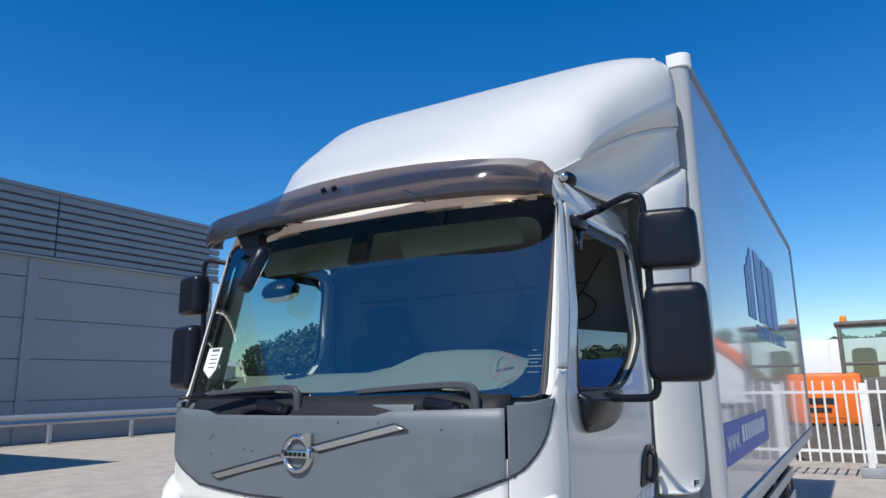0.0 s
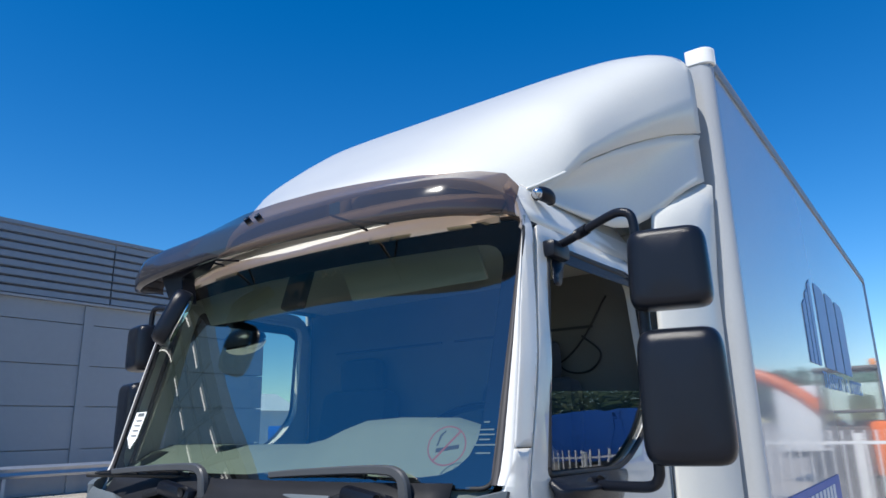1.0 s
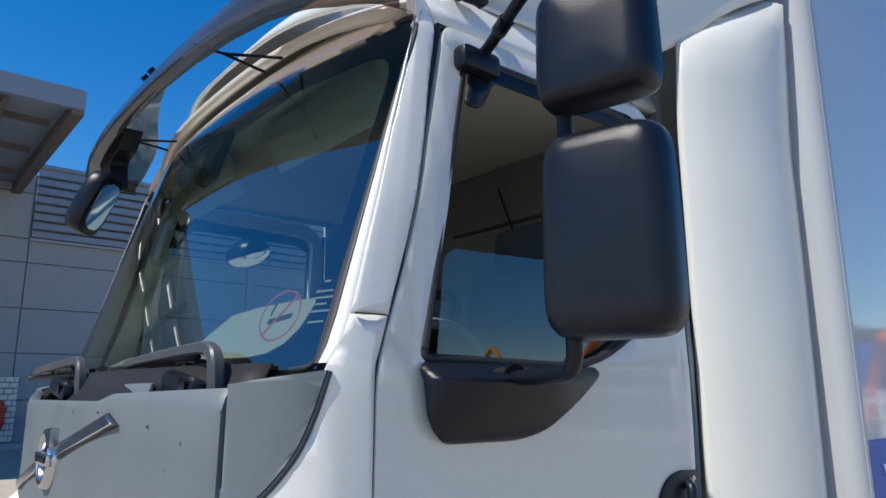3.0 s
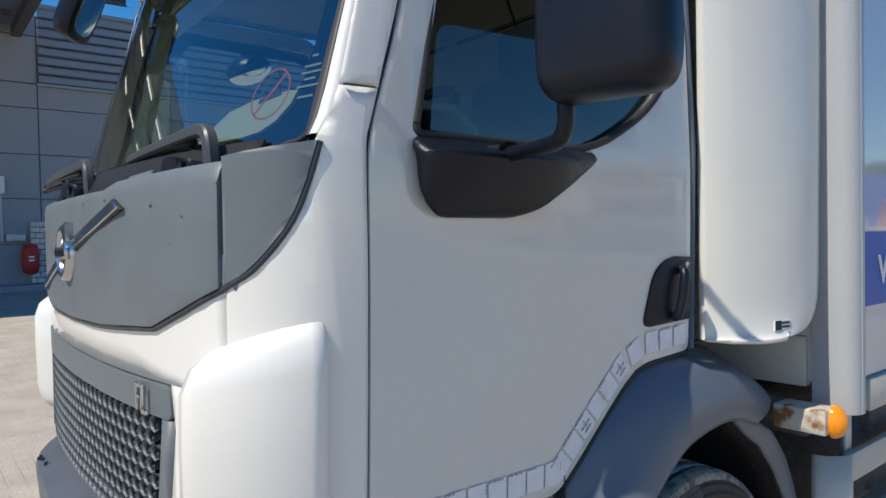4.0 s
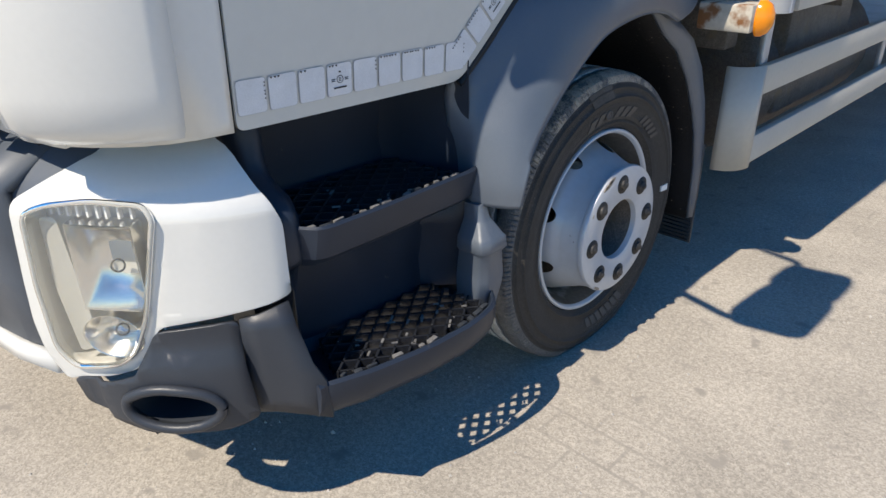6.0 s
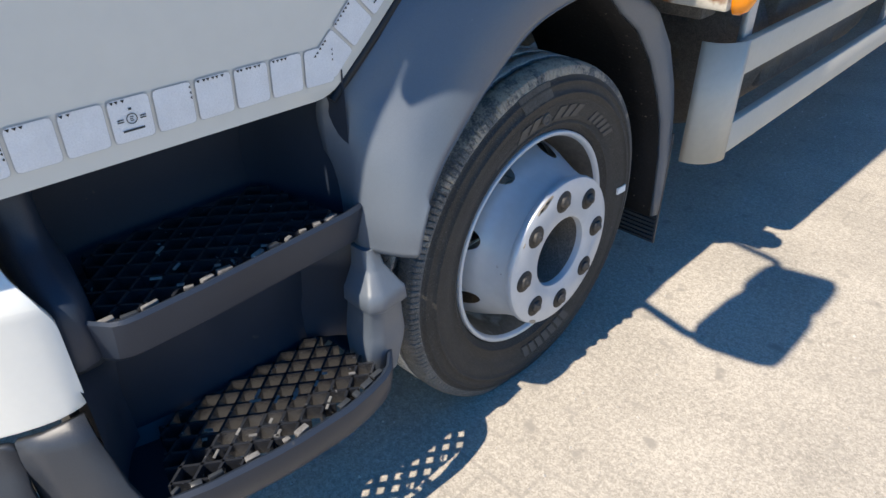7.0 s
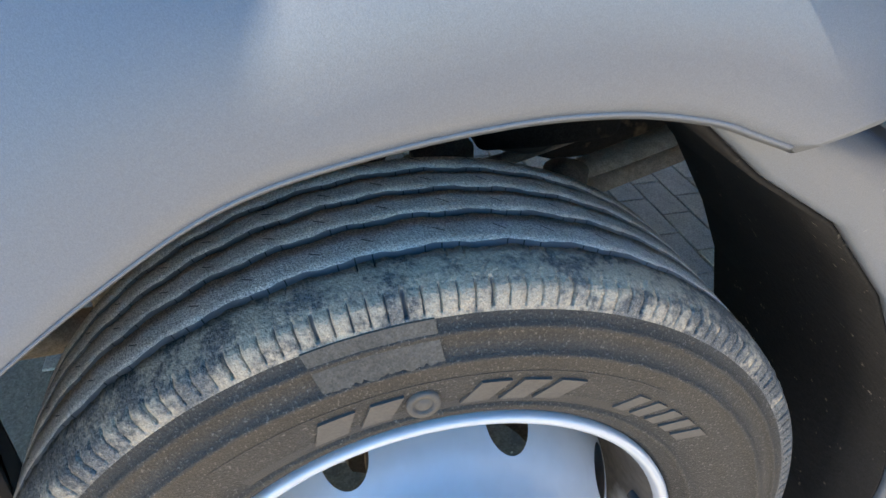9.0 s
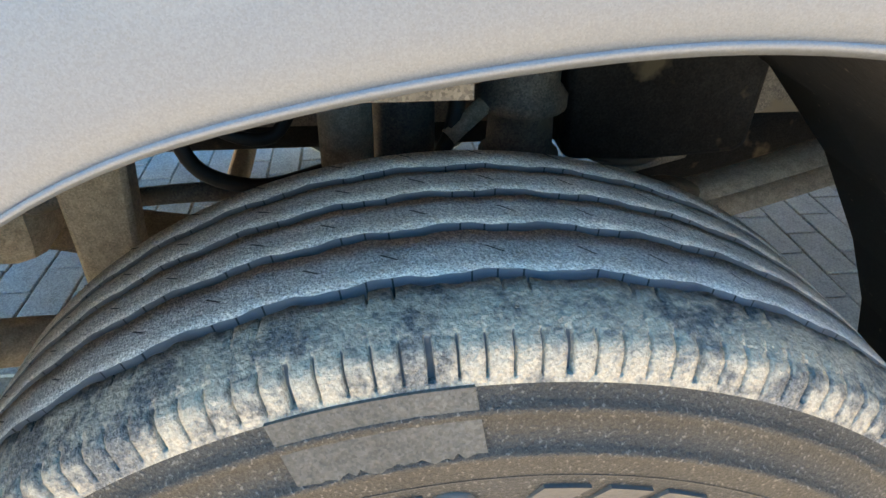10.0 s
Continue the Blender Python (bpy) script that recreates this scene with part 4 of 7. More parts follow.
for k in (1, -1):
    bm = bmesh.new()
    arm = [(0.985, 0.61, 2.385), (1.03, 0.60, 2.392), (1.17, 0.555, 2.424), (1.232, 0.54, 2.432), (1.268, 0.54, 2.412), (1.276, 0.54, 2.34)]
    tube(bm, [(k * a, b, c) for a, b, c in arm], 0.014, 12, n=5)
    arm = [(1.274, 0.555, 2.2), (1.274, 0.555, 1.9), (1.274, 0.555, 1.71), (1.270, 0.557, 1.668), (1.245, 0.567, 1.645), (1.18, 0.585, 1.640), (1.09, 0.607, 1.640), (1.02, 0.63, 1.638)]
    tube(bm, [(k * a, b, c) for a, b, c in arm], 0.0155, 12, n=5)
    tube(bm, [(k * 1.07, 0.587, 2.402), (k * 1.11, 0.575, 2.411)], 0.018, 12)
    tube(bm, [(k * 1.02, 0.63, 1.634), (k * 1.075, 0.612, 1.642)], 0.026, 14)
    assembly = part("mirror_arm", bm, M_BLACK, truck, "black bent tube mirror arm")
    part("arm_foot", boxed((k * 0.985, 0.60, 2.365), (0.05, 0.12, 0.06), 0.015), M_BLACK, assembly)
    for c, w, h in (((1.349, 0.590, 2.240), 0.225, 0.235), ((1.357 if k > 0 else 1.385, 0.590, 1.884), 0.238, 0.372)):
        bm = bmesh.new()
        housing(bm, (k * c[0], c[1], c[2]), w, h, 0.095, 13 * k)
        shell = part("mirror_housing", bm, M_BLACK, assembly, "black grained plastic mirror housing", sharp=60)
        bm = bmesh.new()
        g = rounded([(-w * 0.43, -h * 0.45), (w * 0.43, -h * 0.45), (w * 0.43, h * 0.45), (-w * 0.43, h * 0.45)], 0.03)
        prism(bm, g, "y", 0.0, 0.004)
        bmesh.ops.transform(bm, matrix=Matrix.Translation((k * c[0], c[1], c[2])) @ Matrix.Rotation(radians(13 * k), 4, "Z"), verts=bm.verts)
        part("mirror_glass", bm, mat("mirror_silver", (0.85, 0.86, 0.86), 0.02, metal=1.0, vary=0.01), shell)
# front mirror under the visor and kerb mirror at the passenger door
bm = bmesh.new()
housing(bm, (-0.405, 0.145, 2.235), 0.165, 0.225, 0.065, -36, -24, 0.55)
front_mirror = part("front_mirror", bm, M_BLACK, truck, "black front-view mirror on a bracket")
bm = bmesh.new()
g = rounded([(-0.052, -0.085), (0.052, -0.085), (0.062, 0.085), (-0.062, 0.085)], 0.045)
prism(bm, g, "y", 0.0, 0.004)
bmesh.ops.transform(bm, matrix=Matrix.Translation((-0.405, 0.145, 2.235)) @ Matrix.Rotation(radians(-36), 4, "Z") @ Matrix.Rotation(radians(-24), 4, "X"), verts=bm.verts)
part("mirror_glass", bm, mat("front_mirror_silver", (0.8, 0.82, 0.82), 0.03, metal=1.0, vary=0.01), front_mirror)
bm = bmesh.new()
prism(bm, rounded([(-0.43, 2.31), (-0.53, 2.33), (-0.62, 2.47), (-0.50, 2.50), (-0.30, 2.50), (-0.36, 2.44), (-0.46, 2.42)], 0.02), "y", 0.17, 0.23)
part("bracket", bm, M_BLACK, front_mirror, bevel=0.01)
for upper_half, name_ in ((True, "kerb_mirror"), (False, "kerb_mirror_glass")):
    bm = bmesh.new()
    bmesh.ops.create_uvsphere(bm, u_segments=28, v_segments=16, radius=0.105)
    bmesh.ops.delete(bm, geom=[v for v in bm.verts if (v.co.z < -0.02 if upper_half else v.co.z > -0.018)], context="VERTS")
    bmesh.ops.transform(bm, matrix=Matrix.Translation((-1.09, 0.98, 2.285)) @ Matrix.Rotation(0.35, 4, "X") @ Matrix.Diagonal((1.25, 1.0, 0.75 if upper_half else 0.62, 1)), verts=bm.verts)
    if upper_half:
        kerb = part(name_, bm, M_BLACK, truck, "round kerb mirror over the passenger door")
    else:
        part("mirror_glass", bm, mat("kerb_mirror_silver", (0.85, 0.87, 0.87), 0.03, metal=1.0, vary=0.01), kerb)
bm = bmesh.new()
tube(bm, [(-1.0, 0.92, 2.36), (-1.06, 0.94, 2.37), (-1.13, 0.98, 2.33)], 0.016, 10, n=4)
part("bracket", bm, M_BLACK, kerb)

# ---------------------------------------------------------------- the box
M_BOX = mat("white_box_panel", (0.50, 0.515, 0.53), 0.07, vary=0.03, scale=2, bscale=40, coat=0.4)
BX, BY0, BY1, BZ0, BZ1 = 1.262, 1.85, 8.90, 0.915, 3.53
cargo = part("cargo_box", boxed((0, (BY0 + BY1) / 2, (BZ0 + 0.1 + BZ1) / 2), (2 * BX - 0.012, BY1 - BY0 - 0.02, BZ1 - BZ0 - 0.11)), M_BOX, truck, "glossy white box body")
for k in (1, -1):
    bm = bmesh.new()
    prof = [(k * (BX + 0.006), BY0 + 0.05), (k * (BX + 0.006), BY0 + 0.03)]
    for i in range(9):
        a = math.pi / 2 * i / 8
        prof.append((k * (BX + 0.006 - 0.055 * (1 - math.cos(a))), BY0 + 0.03 - 0.05 * math.sin(a)))
    prof += [(k * (BX - 0.12), BY0 - 0.02), (k * (BX - 0.12), BY0 + 0.05)]
    prism(bm, prof, "z", BZ0 - 0.0, BZ1)
    part("corner_post", bm, M_POST, cargo, "silver-white rounded corner post", sharp=60)
    bm = bmesh.new()
    prism(bm, [(a * 1.012 + (0.0), (b - BY0) * 1.15 + BY0 - 0.003) for a, b in prof], "z", BZ1 - 0.012, BZ1 + 0.075)
    part("corner_cap", bm, M_WHITEPLAIN, cargo, "off-white plastic corner cap", bevel=0.02)
    part("roof_rail", boxed((k * (BX - 0.03), (BY0 + BY1) / 2, BZ1 + 0.012), (0.075, BY1 - BY0, 0.075), 0.012), M_SLAT, cargo, "grey aluminium roof rail")
    part("sill_rail", boxed((k * (BX - 0.02), (BY0 + 0.06 + BY1) / 2, BZ0 + 0.05), (0.06, BY1 - BY0 - 0.1, 0.10), 0.006), M_ALU, cargo, "aluminium bottom rail")
    part("rear_frame", boxed((k * (BX - 0.03), BY1, (BZ0 + BZ1) / 2), (0.075, 0.05, BZ1 - BZ0), 0.01), M_STEEL, cargo)
part("front_rail", boxed((0, BY0, BZ1 + 0.03), (2.2, 0.08, 0.10), 0.02), M_WHITEPLAIN, cargo)
part("front_wall", boxed((0, BY0 + 0.005, 2.25), (2.3, 0.02, 2.5)), M_FAIR, cargo)
part("front_sill", boxed((0, BY0 - 0.0, 1.06), (2.25, 0.04, 0.16), 0.01), M_ALU, cargo)


def on_side(pts, off=0.003, th=0.002):
    bm = bmesh.new()
    prism(bm, pts, "x", BX - 0.004 + 0.0, BX + off)
    return bm


part("blue_decal", on_side([(1.92, 1.235), (3.95, 1.235), (3.95, 1.462), (1.92, 1.462)], 0.0), M_BLUE, cargo, "blue lettered band")
for s, z, h in (("www.", 1.36, 0.13),):
    bm = text_mesh(s, 0.20, 0.001)
    bmesh.ops.transform(bm, matrix=pose(BX + 0.002, 2.25, 1.36, 90, 0, 90), verts=bm.verts)
    part("decal_lettering", bm, M_WHITEPLAIN, cargo)
for i in range(9):
    part("decal_bar", boxed((BX + 0.002, 2.62 + i * 0.13, 1.37), (0.003, 0.085, 0.10)), M_WHITEPLAIN, cargo)
for i in range(3):
    part("logo_stroke", on_side([(3.58 + i * 0.16, 2.17), (3.70 + i * 0.16, 2.17), (3.70 + i * 0.16, 2.60 + i * 0.09), (3.58 + i * 0.16, 2.55 + i * 0.09)], 0.0), M_LOGO, cargo)
# logo drawn as three plain blocks with a notch each
for i in range(3):
    y_ = 4.22 + i * 0.54
    shape = [(0, 0), (0.46, 0), (0.46, 0.56), (0.36, 0.62), (0.0, 0.62)]
    part("logo_block", on_side([(y_ + a, 2.17 + b) for a, b in rounded(shape, 0.03, 2)], 0.0), M_LOGO, cargo, "light blue logo block")
for s, y_ in (("TRANSPORT", 4.50), ("&", 5.22), ("LOGISTICS", 5.90)):
    bm = text_mesh(s, 0.165, 0.001)
    bmesh.ops.transform(bm, matrix=pose(BX + 0.001, y_, 2.07, 90, 0, 90) @ Matrix.Diagonal((1.12, 1, 1, 1)), verts=bm.verts)
    part("lettering", bm, M_LOGO, cargo, "light blue capitals")

# ---------------------------------------------------------------- chassis
for k in (1, -1):
    part("chassis_rail", boxed((k * 0.42, 4.4, 0.78), (0.07, 7.6, 0.24), 0.01), M_UNDER, truck)
    guard = part("side_guard", boxed((k * 1.153, 4.38, 0.680), (0.028, 4.65, 0.095), 0.006), M_ALU, truck, "white aluminium side guard rails")
    part("lower_rail", boxed((k * 1.153, 4.38, 0.448), (0.028, 4.65, 0.095), 0.006), M_ALU, guard)
    bm = bmesh.new()
    rows = []
    for i in range(9):
        a = math.pi / 2 * i / 8
        rows.append([(k * (1.171 - 0.088 * (1 - math.cos(a)) ** 1.0), 2.065 - 0.105 * math.sin(a), z) for z in (0.39, 0.732)])
    grid(bm, rows)
    part("guard_end", bm, M_ALU, guard, "curved white end plate", solid=0.004)
    for y in (2.12, 3.6, 5.2, 6.5):
        part("guard_post", boxed((k * 1.128, y, 0.62), (0.02, 0.05, 0.50), 0.004), M_STEEL, guard)
part("battery_box", boxed((0.86, 2.85, 0.66), (0.42, 0.7, 0.40), 0.02), M_UNDER, truck)
bm = bmesh.new()
lathe(bm, [(0.02, 2.35), (0.24, 2.35), (0.27, 2.38), (0.27, 3.6), (0.24, 3.63), (0.02, 3.63)], (0.80, 0, 0.58), 28, "y")
part("fuel_tank", bm, M_UNDER, truck)
part("crossmember", boxed((0.0, 2.05, 0.83), (2.1, 0.09, 0.12), 0.01), M_UNDER, truck)
for y in (2.6, 3.4, 4.2, 5.0, 5.8, 6.6, 7.4):
    part("floor_beam", boxed((0, y, 0.90), (2.4, 0.06, 0.07)), M_UNDER, truck)

# amber marker lamp on its rusty bracket
bracket = part("lamp_bracket", boxed((1.165, 1.73, 0.915), (0.15, 0.09, 0.072), 0.006), M_RUST, truck, "rust-stained white steel bracket")
part("bracket_arm", boxed((1.02, 1.76, 0.92), (0.20, 0.05, 0.06), 0.004), M_UNDER, bracket)
bm = bmesh.new()
lathe(bm, [(0.0, 0.040), (0.012, 0.038), (0.026, 0.028), (0.033, 0.012), (0.034, 0.0), (0.0, 0.0)], (1.24, 1.735, 0.915), 28, "x")
bmesh.ops.scale(bm, vec=(1, 1.0, 1.45), space=Matrix.Translation((-1.24, -1.735, -0.915)), verts=bm.verts)
part("amber_lamp", bm, M_AMBER, bracket, "amber oval marker lamp")

# ---------------------------------------------------------------- front wheel
WC = (0, 1.344, 0.384)
RT = 0.405


def grow(r):
    """Radii of the tyre beyond the bead."""
    return r if r < 0.29 else 0.29 + (r - 0.29) * 1.148


M_DUSTY = mat("dusty_tread", (0.12, 0.115, 0.11), 0.88, vary=0.35, scale=28, bump=1.0, bscale=360, spots=((0.30, 0.26, 0.21), 300, 0.60), grain=(1000, 0.45))


def add_dust(m, colour, low, high):
    """Dried dust that gathers in blotches towards the crown of the tyre and thins out down its sides."""
    n, l = m.node_tree.nodes, m.node_tree.links
    b = n["Principled BSDF"]
    under = b.inputs["Base Color"].links[0].from_socket
    co, sep = n.new("ShaderNodeTexCoord"), n.new("ShaderNodeSeparateXYZ")
    l.new(co.outputs["Object"], sep.inputs[0])
    up = n.new("ShaderNodeMapRange")
    up.inputs["From Min"].default_value, up.inputs["From Max"].default_value = low, high
    up.inputs["To Min"].default_value, up.inputs["To Max"].default_value = -0.26, 0.055
    l.new(sep.outputs[2], up.inputs["Value"])
    fac = None
    for scale, weight in ((32, 0.9), (190, 0.55)):
        tex = n.new("ShaderNodeTexNoise")
        tex.inputs["Scale"].default_value, tex.inputs["Detail"].default_value = scale, 5
        l.new(co.outputs["Object"], tex.inputs["Vector"])
        add = n.new("ShaderNodeMath")
        add.operation = "MULTIPLY_ADD"
        l.new(tex.outputs["Fac"], add.inputs[0])
        add.inputs[1].default_value = weight
        l.new(fac if fac else up.outputs[0], add.inputs[2])
        fac = add.outputs[0]
    cut = n.new("ShaderNodeMapRange")
    cut.interpolation_type = "SMOOTHSTEP"
    cut.inputs["From Min"].default_value, cut.inputs["From Max"].default_value = 0.62, 0.84
    l.new(fac, cut.inputs["Value"])
    speck = n.new("ShaderNodeTexVoronoi")
    speck.inputs["Scale"].default_value = 900
    l.new(co.outputs["Object"], speck.inputs["Vector"])
    shade = n.new("ShaderNodeMapRange")
    shade.inputs["To Min"].default_value, shade.inputs["To Max"].default_value = 0.7, 1.25
    l.new(speck.outputs["Color"], shade.inputs["Value"])
    tint = n.new("ShaderNodeVectorMath")
    tint.operation = "SCALE"
    tint.inputs[0].default_value = colour
    l.new(shade.outputs[0], tint.inputs["Scale"])
    mx = n.new("ShaderNodeMix")
    mx.data_type = "RGBA"
    l.new(cut.outputs[0], mx.inputs["Factor"])
    l.new(under, mx.inputs["A"])
    l.new(tint.outputs[0], mx.inputs["B"])
    l.new(mx.outputs["Result"], b.inputs["Base Color"])


add_dust(M_DUSTY, (0.42, 0.345, 0.265), 0.50, 0.79)
M_RIB = mat("worn_tread", (0.56, 0.51, 0.46), 0.85, vary=0.35, scale=25, bump=0.9, bscale=420, spots=((0.52, 0.44, 0.34), 150, 0.66), grain=(1100, 0.42))
M_GROOVE = mat("tread_groove", (0.13, 0.13, 0.135), 0.7, vary=0.2, scale=25)
M_SIDEWALL = mat("tyre_sidewall", (0.030, 0.0275, 0.025), 0.7, vary=0.35, scale=16, bump=0.8, bscale=420, spots=((0.115, 0.106, 0.096), 420, 0.60), grain=(1300, 0.5))
M_PATCH = mat("sidewall_scuff", (0.090, 0.079, 0.067), 0.9, vary=0.3, scale=30, bump=0.6, bscale=220, grain=(700, 0.22))
M_MOULD = mat("moulded_lettering", (0.085, 0.076, 0.068), 0.75, vary=0.2, scale=30, bump=0.3, bscale=300)
M_WELL = mat("dirty_rim_well", (0.12, 0.10, 0.08), 0.6, vary=0.45, scale=12, bump=0.4, bscale=90, spots=((0.34, 0.33, 0.31), 9, 0.60))
M_HATCH = mat("hatched_rubber", (0.030, 0.029, 0.028), 0.6, vary=0.15, scale=40, bump=0.5, bscale=700)


def tyre_mesh(k):
    """The tyre: wavy grooves, notched shoulder, ringed sidewall. Faces carry one of four rubbers."""
    angles = []
    per = 38
    for p_ in range(per):
        for m_ in range(5):
            mid_, half_ = (p_ + m_ / 5) * 0.0645, 0.0015 if m_ == 0 else 0.0005
            for u_, c_ in ((-half_ - 0.0005, 0), (-half_, 1 + (m_ == 0)), (half_, 1 + (m_ == 0)), (half_ + 0.0005, 0)):
                angles.append((mid_ + u_, c_, m_))
            for u_ in (0.3, 0.55, 0.8):
                angles.append((mid_ + half_ + 0.0008 + u_ * (0.0129 - 2 * half_ - 0.0016), 0, -1))
    angles = sorted((2 * math.pi * a / (per * 0.0645), c_, m_) for a, c_, m_ in angles)
    seg = len(angles)
    side = [(0.262, 1.022), (0.266, 1.034), (0.274, 1.043), (0.283, 1.048), (0.284, 1.051), (0.289, 1.051), (0.290, 1.049), (0.315, 1.060), (0.332, 1.064), (0.345, 1.064), (0.346, 1.066), (0.350, 1.066), (0.351, 1.063), (0.366, 1.058), (0.367, 1.060), (0.371, 1.059), (0.372, 1.056), (0.380, 1.053)]
    prof = [(r, x, 3, 0, 0) for r, x in side]
    prof += [(0.383, 1.052, 0, 0, 0.0), (0.3845, 1.0515, 0, 0, 1.0), (0.3935, 1.048, 0, 0, 1.0), (0.3965, 1.044, 0, 0, 1.0), (0.3972, 1.0405, 0, 0, 0.8), (0.3980, 1.038, 0, 0, 0)]
    for x in (1.031, 1.023, 1.014):
        prof.append((RT - 0.0045 + (1.03 - x) * 0.12, x, 0, 0, 0))
    for i, g in enumerate((1.000, 0.953, 0.912, 0.874)):
        top = RT - 0.0012 - 0.0006 * abs(i - 1.5)
        prof += [(top, g + 0.0046, 0 if i == 0 else 1, 1, 0), (RT - 0.009, g + 0.0026, 2, 1, 0), (RT - 0.010, g - 0.0018, 2, 1, 0), (top, g - 0.0040, 2, 1, 0)]
        prof += [(top + 0.0004, g - 0.014, 1, 0, 0), (top + 0.0004, g - 0.026, 1, 0, 0)]
    prof += [(0.397, 0.840, 1, 0, 0), (0.386, 0.832, 3, 0, 0), (0.35, 0.815, 3, 0, 0), (0.27, 0.84, 3, 0, 0)]
    bm = bmesh.new()
    rows = []
    for n_, (r, x, m_, wav, notch) in enumerate(prof):
        row = []
        for a, cut, slot in angles:
            deep = notch * (0.006 if cut == 2 else 0.004) if cut else 0.0
            rr = r - deep * 0.5
            xx = x - deep + ((0.0017 * math.sin(a * 46 + x * 40) + 0.0006 * math.sin(a * 131)) if wav else 0)
            if wav and m_ != 2 and x > 0.99 and cut and slot in (1, 2):
                rr -= 0.006
            if m_ == 0 and not notch:
                rr += 0.0012 * noise.noise((a * 60, x * 90, 0))
            rr = grow(rr)
            row.append((k * xx, WC[1] + rr * math.cos(a), max(WC[2] + rr * math.sin(a), 0.001)))
        rows.append(row)
    vs = grid(bm, rows, closed=True, flip=k > 0)
    bm.faces.ensure_lookup_table()
    for j in range(len(prof) - 1):
        for i in range(seg):
            tick = prof[j][3] and prof[j][2] == 2 and prof[j + 1][2] == 2 and angles[i][1] and angles[(i + 1) % seg][1] and angles[i][2] in (1, 2, 3)
            bm.faces[j * seg + i].material_index = 4 if tick else 2 if angles[i][1] and prof[j][4] and angles[(i + 1) % seg][1] else prof[j + 1][2] if prof[j + 1][2] != 1 or prof[j][2] != 2 else 1
    return bm


def side_block(r0, r1, a0, a1, x, th, slant=0.0, n=6, jag=0.0):
    """A raised block on the sidewall between two radii and two angles in degrees."""
    bm = bmesh.new()
    rows = []
    for i in range(n + 1):
        row = []
        for r, dx in ((r0, -0.003), (r0, th), (r1, th - (r1 - r0) * 0.02), (r1, -0.003)):
            r += jag * noise.noise((i * 1.3, r * 300, 1.0)) if r == r0 else 0
            a = radians(lerp(a0, a1, i / n) + slant * (r - r0) / (r1 - r0) + 300 * jag * noise.noise((r * 200, a0, i)) * (i in (0, n)))
            row.append((interp(r, [(0.26, 1.030), (0.290, 1.049), (0.315, 1.060), (0.332, 1.064), (0.351, 1.064), (0.380, 1.053)]) + dx, WC[1] + grow(r) * math.cos(a), WC[2] + grow(r) * math.sin(a)))
        rows.append(row)
    vs = grid(bm, rows, closed=True)
    bm.faces.new(vs[0])
    bm.faces.new(vs[-1][::-1])
    bmesh.ops.recalc_face_normals(bm, faces=bm.faces)
    return bm


